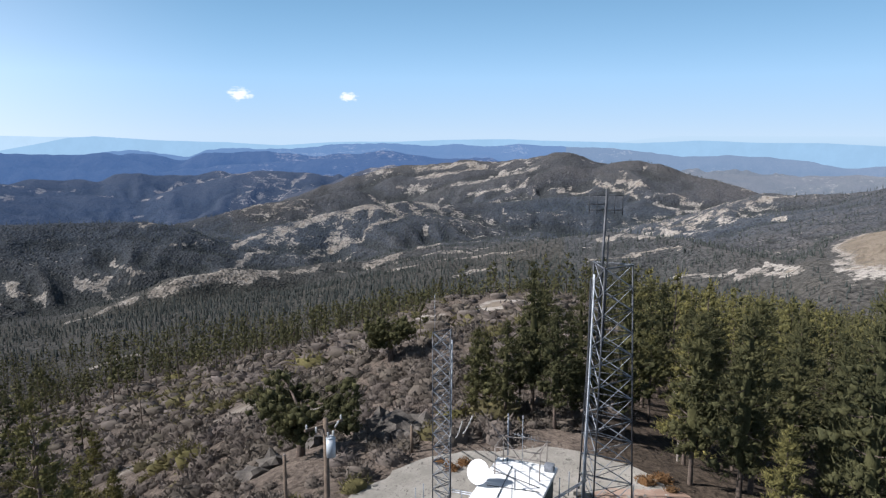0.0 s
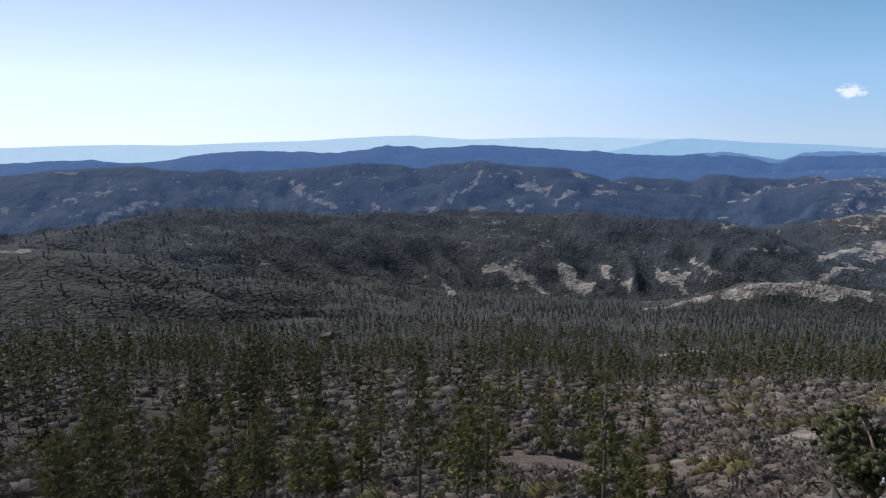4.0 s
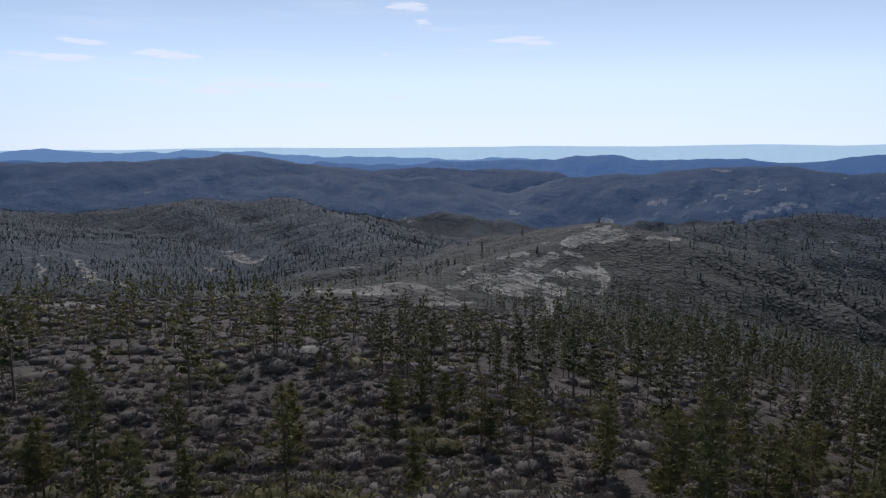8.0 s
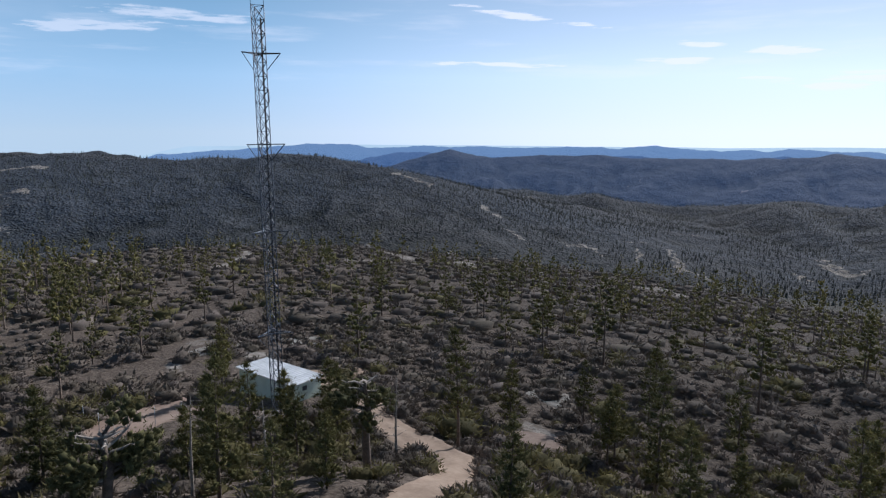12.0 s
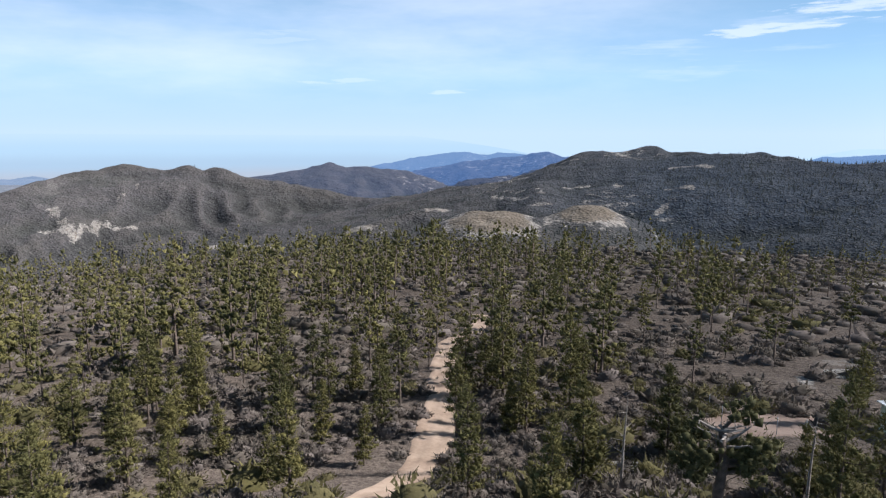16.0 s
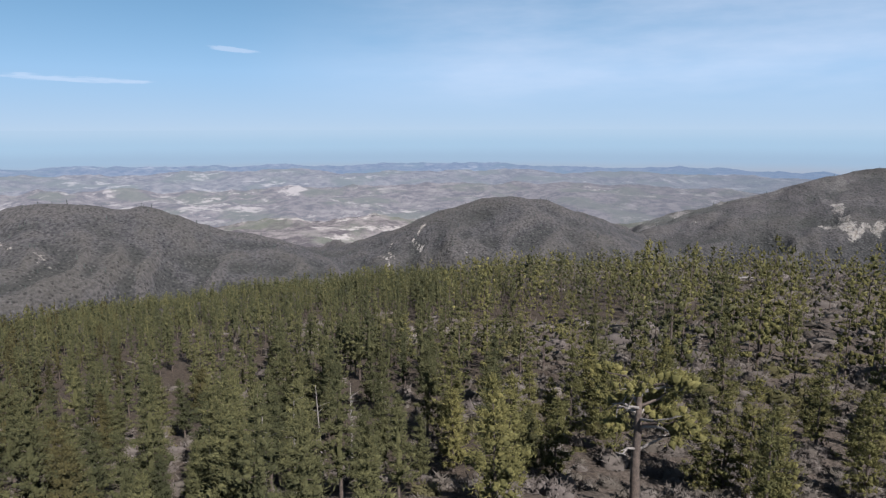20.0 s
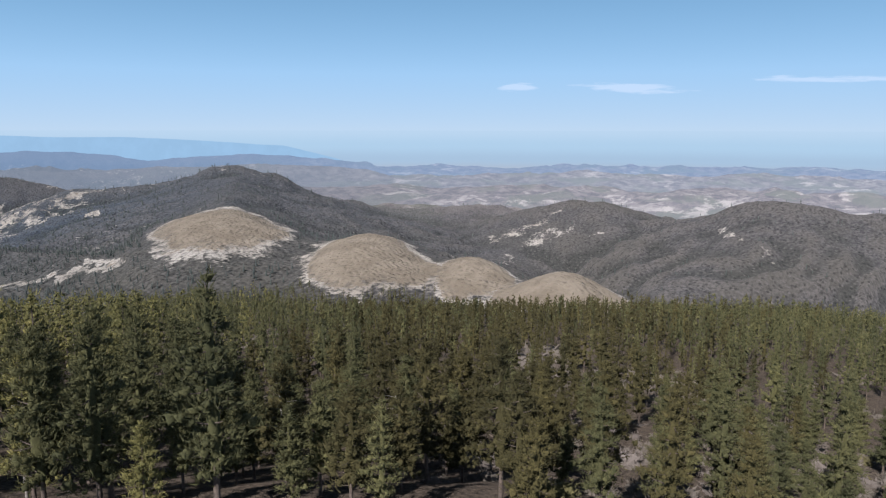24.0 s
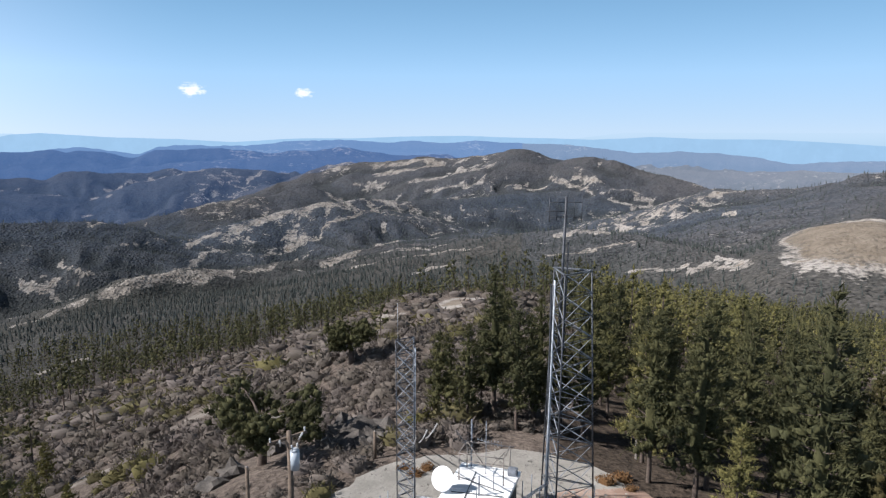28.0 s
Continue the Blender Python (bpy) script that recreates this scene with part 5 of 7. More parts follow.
def pine(seed, h, start, spread, limbs, per, blades, clump, blade, sides=6, limb_sides=3, dead=0.0, core=0.0, wide=0.12):
    """One pine as (wood, needles), each (verts, tris): whorls of upswept limbs that shorten to a pointed top. start: where the crown begins, as a part of the height."""
    rng = np.random.default_rng(seed)
    bend = rng.normal(size=2) * 0.018 * h
    axis = [(bend[0] * k * k, bend[1] * k * k, h * k) for k in (0, 0.25, 0.5, 0.75, 1.0)] if sides > 4 else [(0, 0, 0), (*bend, h)]
    base = 0.013 * h + 0.03
    wood = [tube(axis, [base * (1 - 0.93 * i / (len(axis) - 1)) for i in range(len(axis))], sides)]
    centres, ways, sizes = [], [], []
    gap_at, taper = rng.uniform(0, 2 * math.pi), rng.uniform(0.6, 0.95)
    for i in range(limbs):
        q = (i + rng.uniform(0, 0.9)) / limbs
        k = start + (1 - start) * q
        k = k * 0.4 + (round(k * h * 1.1) / (h * 1.1)) * 0.6
        t = i * 2.4 + rng.uniform(-0.5, 0.5)
        shape = (1 - q) ** taper * 0.93 + 0.07
        if q < 0.16:
            shape *= rng.uniform(0.5, 1.0)
        ln = spread * shape * rng.uniform(0.6, 1.2) * (1 + 0.2 * math.cos(t - gap_at))
        rise = rng.uniform(0.0, 0.42) * ln
        root = np.array([bend[0] * k * k, bend[1] * k * k, h * k * 0.985])
        tip = root + np.array([math.cos(t) * ln, math.sin(t) * ln, rise])
        mid = (root + tip) / 2 + np.array([0, 0, -0.08 * ln])
        if limb_sides:
            wood.append(tube([root, mid, tip], [base * 0.28, base * 0.18, base * 0.06], limb_sides))
        if rng.uniform() < dead:
            continue
        way = (tip - root) / (np.linalg.norm(tip - root) + 1e-9)
        n = max(1, round(per * (0.45 + 0.9 * shape)))
        for j in range(n):
            f = 0.35 + 0.65 * (j + rng.uniform(0.3, 1.0)) / n
            side = rng.normal(size=3) * np.array([0.17, 0.17, 0.05]) * ln
            centres.append(root + (tip - root) * f + side)
            ways.append(way)
            sizes.append(clump * rng.uniform(0.75, 1.25) * (0.55 + 0.5 * shape))
    for f, w in ((0.99, 0.35), (0.955, 0.5), (0.92, 0.6)):
        centres.append(np.array([bend[0] * f, bend[1] * f, h * f]))
        ways.append(np.array([0, 0, 1.0]))
        sizes.append(clump * w)
    needles = merge([lobes(rng, centres, ways, np.array(sizes) * (0.47 if per > 1 else 0.62), 8 if per > 1 else 4), brushes(rng, centres, ways, sizes, blades, blade, wide)])
    if not core:
        return merge(wood), needles
    # the close inner mass of the crown
    n, rows = (8, 6) if sides > 4 else (6, 4) if per > 1 else (5, 3)
    V, F = [], []
    for i in range(rows):
        q = i / rows
        k = start + (1 - start) * (q + 0.02)
        broad = spread * ((1 - q) ** taper * 0.95 + 0.05) * (core * 0.6 if i == 0 else core)
        for j in range(n):
            t = 2 * math.pi * (j + 0.5 * (i % 2)) / n
            w = broad * rng.uniform(0.5, 1.4) * (1 + 0.2 * math.cos(t - gap_at))
            V.append((bend[0] * k * k + math.cos(t) * w, bend[1] * k * k + math.sin(t) * w, h * k + rng.uniform(-0.25, 0.25)))
            if i < rows - 1:
                a, b = i * n + j, i * n + (j + 1) % n
                F += [(a, b, b + n), (a, b + n, a + n)]
    V.append((bend[0], bend[1], h * 0.95))
    F += [((rows - 1) * n + j, (rows - 1) * n + (j + 1) % n, rows * n) for j in range(n)]
    return merge(wood), merge([(V, F), needles])


# kinds: full-crowned forest pines and thin, high-crowned ridge pines
def near_pine(name, seed, h, start, spread, limbs, per, dead, label, needles=M_NEEDLE, core=0.0):
    (wv, wf), (nv, nf) = pine(seed, h, start, spread, limbs, per, 15, 0.56, 0.4, 7, 3, dead, core, 0.095)
    ob = thing(name, label, "tree", "pines on the summit slopes")
    part("trunk", mesh_of("trunk", wv, wf, M_BARK, True), None, ob, "dark fissured trunk with bare limbs")
    part("crown", mesh_of("crown", nv, nf, needles), None, ob, "tufted olive-green needles")
    return ob


FULL = [near_pine("pine_tree", 100 + i, h, 0.1, s, 46, 4, 0.05, "full-crowned olive-green pine on the slope")
        for i, (h, s) in enumerate(((11, 2.05), (10, 1.9), (12.5, 2.2), (8.5, 1.8), (10.5, 2.3)))]
THIN = [near_pine("pine_tree", 200 + i, h, 0.34, s, 36, 3, 0.14, "thin high-crowned pine with bare dark trunk")
        for i, (h, s) in enumerate(((11, 2.0), (9, 1.7), (12, 2.1), (8, 1.65)))]
DENSE = [near_pine("pine_tree", 150 + i, h, 0.2, s, 42, 4, 0.06, "dark olive pine in the dense stand", M_NEEDLE_DENSE, 0.2)
         for i, (h, s) in enumerate(((11, 1.9), (9.5, 1.7), (12.5, 2.0), (8.5, 1.6), (11, 2.1)))]
BROWN = [near_pine("pine_tree", 170 + i, h, 0.22, s, 40, 4, 0.1, "shade-darkened brownish pine in the dense stand", M_NEEDLE_BROWN, 0.2)
         for i, (h, s) in enumerate(((11, 2.1), (9.5, 1.9), (12, 2.2), (8.5, 1.8)))]
KEEP_CLEAR = []  # x, y, radius kept free of plants


def clear_of(x, y):
    ok = np.hypot(x, y) > 32
    for cx, cy, cr in KEEP_CLEAR:
        ok &= np.hypot(x - cx, y - cy) > cr
    return ok


KEEP_CLEAR += [(*spot(356, 36), 7.5), (*spot(347, 38), 5.5), (*spot(2, 38), 3.4), (*spot(7, 35), 1.6), (*spot(10, 29), 2)]
KEEP_CLEAR += [(*spot(156, 76), 7), (*spot(166, 73), 6.5), (*spot(235, 45), 5.5), (*spot(230.5, 43), 4.5), (*spot(239, 43), 4.5), (*spot(235, 38), 4.5), (*spot(12.3, 47), 5), (*spot(347.5, 45.5), 4.5), (*spot(4.5, 48), 4)]
for line, half in ((ROAD_A, 2.0), (ROAD_B, 1.9)):
    for (a0, r0), (a1, r1) in zip(line, line[1:]):
        for k in range(12):
            KEEP_CLEAR.append((*spot(a0 + (a1 - a0) * k / 12, r0 + (r1 - r0) * k / 12), half))


def scatter(r0, r1, step_m, seed):
    """Jittered points on a grid in a ring."""
    rng = np.random.default_rng(seed)
    g = np.arange(-r1, r1, step_m)
    X, Y = np.meshgrid(g, g)
    X, Y = (X + rng.uniform(-0.48, 0.48, X.shape) * step_m).ravel(), (Y + rng.uniform(-0.48, 0.48, Y.shape) * step_m).ravel()
    r = np.hypot(X, Y)
    ok = (r > r0) & (r < r1)
    return X[ok], Y[ok], rng


def planted(templates, X, Y, S, rng, sink=0.15, tilt=0.0):
    """Joins turned and scaled copies of vertex/triangle templates into one pair of arrays."""
    Z = land(X, Y) - sink
    pick = rng.integers(0, len(templates), len(X))
    turn = rng.uniform(0, 2 * np.pi, len(X))
    Vs, Fs, Ts, n = [], [], [], 0
    for k, (tv, tf) in enumerate(templates):
        i = np.where(pick == k)[0]
        if not len(i):
            continue
        c, s = np.cos(turn[i])[:, None], np.sin(turn[i])[:, None]
        sc = S[i][:, None]
        wide = sc * rng.uniform(0.85, 1.15, (len(i), 1))
        V = np.stack([(tv[:, 0] * c - tv[:, 1] * s) * wide + X[i][:, None], (tv[:, 0] * s + tv[:, 1] * c) * wide + Y[i][:, None], tv[:, 2] * sc + Z[i][:, None]], -1)
        F = tf[None] + (np.arange(len(i)) * len(tv))[:, None, None] + n
        Vs.append(V.reshape(-1, 3))
        Fs.append(F.reshape(-1, 3))
        Ts.append(np.repeat(rng.uniform(0, 1, len(i)), len(tv)))
        n += V.shape[0] * V.shape[1]
    return np.concatenate(Vs), np.concatenate(Fs), np.concatenate(Ts)


def stuff(name, V, F, tone, mat, label, category, smooth=False):
    me = mesh_of(name, V, F, mat, smooth)
    me.attributes.new("tone", "FLOAT", "POINT").data.foreach_set("value", tone.astype(np.float32))
    return tagged(new(name, me), label, category, kind="stuff")


def stand(r0, r1, gap, seed, limit=1.0):
    """Where pines stand: wide apart on the open slopes, smaller and closer in the dense stand."""
    out = []
    for k, tight in ((1.0, False), (0.76, True)):
        X, Y, rng = scatter(r0, r1, gap * k, seed)
        d = forest(X, Y)
        az = np.degrees(np.arctan2(-X, Y)) % 360 + 34 * (fbm(X / 15.0, Y / 15.0, 2, 97) - 0.5)
        ok = (rng.uniform(size=len(X)) < d * limit) & clear_of(X, Y) & (bareness(X, Y) < 0.45) & (((az > 249) & (az < 331)) == tight)
        out.append((X[ok], Y[ok], np.full(ok.sum(), tight)))
    return (*(np.concatenate(v) for v in zip(*out)), rng)


NEAR_R = 88
X, Y, tight, rng = stand(33, NEAR_R, 5.2, 7)
order = np.argsort(np.hypot(X, Y))[:340]
NEAR_R = float(np.hypot(X, Y)[order[-1]])
for i in order:
    bearing_i = math.degrees(math.atan2(-X[i], Y[i])) % 360
    src = FULL if rng.uniform() < (0.85 if 172 < bearing_i < 352 else 0.3) else THIN
    src = (BROWN if tight[i] and 284 < bearing_i + float(rng.normal()) * 6 < 316 and rng.uniform() < 0.85 else DENSE if tight[i] or (316 < bearing_i < 352 and rng.uniform() < 0.65) or (228 < bearing_i < 262 and rng.uniform() < 0.35) else src)[int(rng.integers(4))]
    s = float(rng.uniform(0.75, 1.12) if 172 < bearing_i < 240 else rng.uniform(0.75, 1.15) if 172 < bearing_i < 345 else rng.uniform(0.62, 1.0))
    s = float(rng.uniform(0.55, 0.92)) if tight[i] else s
    m = pose(X[i], Y[i], float(land(X[i], Y[i])) - 0.15, 0, 0, float(rng.uniform(0, 360))) @ Matrix.Diagonal((s, s, s, 1))
    t = copy_thing(src, m)
    t.scale = (s, s, s)
for az, r, kind, s in ((29.3, 46.5, FULL[0], 0.62), (32.6, 50, FULL[1], 0.66), (26.8, 49, FULL[3], 0.6), (352.3, 52, DENSE[2], 0.98), (350.4, 49.5, DENSE[4], 0.85), (354.6, 50.5, DENSE[0], 0.72),
                       (357.2, 52, DENSE[3], 0.85), (349.0, 52, DENSE[1], 0.95), (353.4, 56, DENSE[3], 0.9), (356.0, 55, DENSE[1], 0.7), (348.4, 58, DENSE[2], 0.85), (351.4, 60, DENSE[4], 0.9), (346.6, 54, DENSE[4], 0.95), (160.9, 46, FULL[0], 0.95), (161.3, 56, FULL[1], 0.85), (158.2, 59, THIN[0], 0.8), (155.2, 61, FULL[3], 0.85), (151.6, 63, FULL[4], 0.72), (154.4, 52, THIN[1], 0.8), (163.2, 52, FULL[3], 0.8), (151.0, 60, FULL[1], 0.75),
                       (199.3, 60.0, FULL[1], 0.60), (197.7, 70.0, FULL[2], 0.70), (186.6, 68.0, FULL[3], 0.70), (188.8, 83.0, FULL[4], 0.75), (185.1, 78.0, FULL[0], 0.70), (202.9, 66.0, FULL[1], 0.70),
                       (224.8, 47.5, FULL[0], 0.80), (229.7, 56.5, FULL[1], 0.75), (218.3, 62.5, FULL[2], 0.80), (211.2, 65.0, FULL[3], 0.70), (206.2, 71.5, FULL[4], 0.85), (215.3, 51.5, FULL[0], 0.60), (207.5, 56.0, FULL[1], 0.55), (221.8, 76.5, FULL[2], 0.80), (199.9, 83.0, FULL[3], 0.80)):
    x, y = spot(az, r)
    t = copy_thing(kind, pose(x, y, float(land(x, y)) - 0.15, 0, 0, az * 7) @ Matrix.Diagonal((s, s, s, 1)))
    t.scale = (s, s, s)


def dead_snag(az, r, h, seed):
    """A dead pine: a bare bleached pole with short broken limbs."""
    rng = np.random.default_rng(seed)
    ob = thing("dead_pine", "dead bare pine with a pale bleached trunk", "tree", "dead pines in the stand", at=pose(*spot(az, r), float(land(*spot(az, r))) - 0.15, float(rng.normal()) * 2, float(rng.normal()) * 2))
    V, F = tube([(0, 0, 0), (0.05, 0, h * 0.5), (0, 0.05, h)], [0.12, 0.085, 0.02], 7)
    part("trunk", mesh_of("trunk", [tuple(v) for v in V], F, M_DEADWOOD, True), None, ob)
    for k in range(14):
        z, t, ln = h * rng.uniform(0.25, 0.96), rng.uniform(0, 6.3), rng.uniform(0.3, 1.2)
        V, F = tube([(0, 0, z), (math.cos(t) * ln, math.sin(t) * ln, z + rng.uniform(-0.1, 0.35) * ln)], [0.028, 0.008], 4)
        part("limb", mesh_of("limb", [tuple(v) for v in V], F, M_DEADWOOD, True), None, ob)


for i, (az, r, h) in enumerate(((264.5, 50, 9), (262.0, 55, 9.5), (259.5, 60, 9), (267.0, 47, 7.5), (256.8, 62, 8.5), (271.5, 52, 8), (280.0, 56, 8.5), (226.0, 58, 8),
                                (163.0, 47, 7.5), (156.8, 42, 7), (146.0, 55, 7.5), (177.0, 48, 8), (340.2, 49, 8), (335.0, 52, 7.5), (321.0, 50, 7), (311.0, 54, 7.5))):
    dead_snag(az, r, h, 500 + i)
for src in FULL + THIN + DENSE + BROWN:
    for o in list(src.children):
        bpy.data.objects.remove(o)
    bpy.data.objects.remove(src)


def grove(name, r0, r1, gap, seed, lod, mat, label, limit=1.0):
    X, Y, dense, rng = stand(r0, r1, gap, seed, limit)
    az = np.degrees(np.arctan2(-X, Y)) % 360
    full = rng.uniform(size=len(X)) < np.where((az > 172) & (az < 352), 0.85, 0.35)
    dull = dense & (np.abs(az + rng.normal(size=len(X)) * 6 - 300) < 15) & (rng.uniform(size=len(X)) < 0.85)
    # crowns made to look shaded on these bearings, by the darker needle copy
    shady = (az < 105) | (az > 345) | ((az > 228) & (az < 262) & (rng.uniform(size=len(X)) < 0.35))
    for which, start, spread, needles in ((full & ~dense & ~shady, 0.14, 2.15, mat), (full & ~dense & shady, 0.14, 2.1, M_NEEDLE_DENSE), (~full & ~dense & ~shady, 0.36, 2.1, mat), (~full & ~dense & shady, 0.36, 2.1, M_NEEDLE_DENSE), (dense & ~dull, 0.26, 1.85, M_NEEDLE_DENSE), (dull, 0.26, 2.0, M_NEEDLE_BROWN)):
        if not which.any():
            continue
        T = [pine(seed * 31 + k, 10.5, start, spread * rng.uniform(0.8, 1.1), *lod, 0.0, 0.2 if start == 0.26 else 0.0, 0.12 if lod[1] > 1 else 0.2) for k in range(8)]
        x, y = X[which], Y[which]
        S = rng.uniform(0.55, 1.2, len(x)) * (0.6 + 0.85 * fbm(x / 22.0, y / 22.0, 2, 88)) * np.where(dense[which], 0.8, np.where((az[which] > 170) & (az[which] < 236), 1.2, 1.0))
        st = rng.bit_generator.state
        V, F, T_ = planted([t[0] for t in T], x, y, S, rng)
        stuff(name + "_trunks", V, F, T_, M_BARK, "dark trunks of the " + label, "tree trunks")
        rng.bit_generator.state = st
        V, F, T_ = planted([t[1] for t in T], x, y, S, rng)
        stuff(name + "_crowns", V, F, T_, needles, "olive-green crowns of the " + label, "trees")


grove("pine_grove", NEAR_R, 150, 5.5, 8, (20, 3, 3, 0.68, 0.6, 4, 0), M_NEEDLE, "pines on the upper slopes")
grove("pine_forest", 150, 280, 5.8, 9, (15, 1, 2, 0.82, 0.9, 3, 0), M_NEEDLE, "pine forest on the middle slopes", 0.9)
grove("pine_forest", 280, 560, 6.6, 10, (8, 1, 0, 1.05, 1.75, 3, 0), M_NEEDLE, "pine forest on the lower slopes", 0.85)


def fir_spire(seed, h):
    """A far conifer: a slim ragged three-sided spire."""
    rng = np.random.default_rng(seed)
    V, F = [], []
    for z0, z1, w in ((0.0, 0.7, 1.25), (0.42, 1.0, 0.85)):
        t = rng.uniform(0, 6.3)
        n = len(V)
        V += [(math.cos(t + 2.1 * k) * w * rng.uniform(0.6, 1.2), math.sin(t + 2.1 * k) * w * rng.uniform(0.6, 1.2), h * (z0 + rng.uniform(0, 0.06))) for k in range(3)]
        V.append((rng.normal() * 0.15, rng.normal() * 0.15, h * z1))
        F += [(n + k, n + (k + 1) % 3, n + 3) for k in range(3)]
    return np.array(V), np.array(F)


def far_woods(r0, r1, gap, seed, bearings, density):
    X, Y, rng = scatter(r0, r1, gap, seed)
    rr, aa = np.hypot(X, Y), np.degrees(np.arctan2(-X, Y)) % 360
    dens = np.interp(aa, bearings, density) * np.clip(1.25 - rr / 3200, 0, 1)
    bare = bareness(X, Y)
    ok = (rng.uniform(size=len(X)) < dens * (0.25 + 1.3 * (fbm(X / 120.0, Y / 120.0, 3, 33) - 0.25)) * np.where(bare > 0.25, 0.0, 1.0))
    X, Y = X[ok], Y[ok]
    V, F, T_ = planted([fir_spire(seed + k, 6.2) for k in range(6)], X, Y, rng.uniform(0.6, 1.3, len(X)), rng)
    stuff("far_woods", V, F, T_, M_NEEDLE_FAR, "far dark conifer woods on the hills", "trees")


far_woods(1000, 2300, 8.6, 12, (0, 25, 60, 100, 150, 175, 200, 225, 310, 335, 360), (0.85, 0.8, 0.6, 0.95, 1.1, 0.8, 0.15, 0.04, 0.08, 0.4, 0.85))
far_woods(520, 1000, 8.0, 13, (0, 25, 60, 80, 100, 150, 175, 200, 225, 310, 335, 360), (1.3, 1.2, 0.6, 0.1, 0.08, 0.3, 0.5, 0.4, 0.06, 0.12, 1.0, 1.3))


def shrub(seed, around, rings, n, size):
    """A soft low mound of scrub about 2 m across: many rounded lobes grown together, with a few loose sprays."""
    rng = np.random.default_rng(seed)
    k = 10
    a, e = rng.uniform(0, 2 * np.pi, k), rng.uniform(0.05, 1.3, k)
    c = np.stack([np.cos(a) * np.cos(e), np.sin(a) * np.cos(e), np.sin(e)], -1) * rng.uniform(0.42, 0.66, (k, 1))
    rho = rng.uniform(0.3, 0.46, k)
    c, rho = np.concatenate([c, [[0, 0, 0.05]]]), np.append(rho, 0.62)
    V, F = [], []
    for i in range(rings):
        el = -0.25 + (math.pi / 2 + 0.2) * i / rings
        for j in range(around):
            t = 2 * math.pi * (j + 0.5 * (i % 2)) / around
            d = np.array([math.cos(t) * math.cos(el), math.sin(t) * math.cos(el), math.sin(el)])
            cd = c @ d
            disc = rho ** 2 - (c ** 2).sum(1) + cd ** 2
            r = np.where(disc > 0, cd + np.sqrt(np.maximum(disc, 0)), 0).max()
            V.append(d * r * (rng.uniform(0.87, 1.08) if around > 7 else rng.uniform(0.66, 1.16)))
            if i < rings - 1:
                p, q = i * around + j, i * around + (j + 1) % around
                F += [(p, q, p + around), (q, q + around, p + around)]
    V.append(np.array([0, 0, max(v[2] for v in V)]))
    F += [((rings - 1) * around + j, (rings - 1) * around + (j + 1) % around, len(V) - 1) for j in range(around)]
    V, F = np.array(V), np.array(F)
    f, w = F[rng.integers(0, len(F), n)], rng.dirichlet((1, 1, 1), n)
    o = (V[f] * w[:, :, None]).sum(1) * rng.uniform(0.93, 1.12, (n, 1))
    m = o / np.linalg.norm(o, axis=1)[:, None]
    V, F = merge([(V * 0.8, F), brushes(rng, o * 0.9, m, np.full(n, 0.09), 1, size * 1.4, 0.16)])
    return V * np.array([1.0, 1.0, 0.7 if around > 7 else 0.58]), F


def scrub(name, r0, r1, gap, seed, form, size, mat, label, share, patch_seed, cut):
    X, Y, rng = scatter(r0, r1, gap, seed)
    d = forest(X, Y)
    p = fbm(X / 16.0, Y / 16.0, 3, patch_seed)
    ok = (rng.uniform(size=len(X)) < share * (1.2 - 1.4 * d)) & (p > cut) & clear_of(X, Y) & (bareness(X, Y) < 0.3)
    X, Y = X[ok], Y[ok]
    V, F, T_ = planted([shrub(seed + k, *form) for k in range(7)], X, Y, np.clip(rng.lognormal(-0.12, 0.45, len(X)), 0.35, 1.9) * size, rng, 0.1)
    stuff(name, V, F, T_, mat, label, "shrubs", True)


DRY, GREEN = "grey-brown dry scrub covering the slopes", "olive-green bushes among the dry scrub"
scrub("dry_scrub", 33, 76, 1.65, 51, (8, 3, 110, 0.21), 1.25, M_SCRUB, DRY, 0.97, 61, 0.29)
scrub("dry_scrub", 76, 125, 2.15, 52, (7, 3, 52, 0.25), 1.7, M_SCRUB, DRY, 0.96, 61, 0.29)
scrub("dry_scrub", 125, 380, 4.7, 54, (6, 2, 13, 0.3), 3.1, M_SCRUB, DRY, 0.95, 61, 0.29)
scrub("green_scrub", 33, 110, 3.6, 53, (9, 4, 110, 0.2), 1.75, M_GREENSCRUB, GREEN, 0.8, 71, 0.5)
scrub("green_scrub", 110, 330, 6.6, 55, (7, 2, 24, 0.3), 2.7, M_GREENSCRUB, GREEN, 0.75, 71, 0.49)


M_RUSTY = leaf_mat("rust_brown_dry_brush", (0.14, 0.075, 0.035), (0.26, 0.145, 0.07), (0.17, 0.1, 0.05), 0.8, 0.1, 0.3)
for i, (az, r, size) in enumerate(((359.2, 39.6, 0.75), (358.2, 40.4, 0.65), (0.2, 40.6, 0.6), (342.6, 41.0, 0.9), (341.4, 42.0, 0.8), (340.6, 40.6, 0.6))):
    V, F = shrub(900 + i, 10, 4, 240, 0.2)
    ob = new("dry_bush", mesh_of("dry_bush", V * size, F, M_RUSTY, True))
    ob.matrix_world = pose(*spot(az, r), float(land(*spot(az, r))) - 0.05, 0, 0, 70 * i)
    tagged(ob, "rust-brown dry bush at the edge of the gravel", "bush", "dry bushes round the pad")


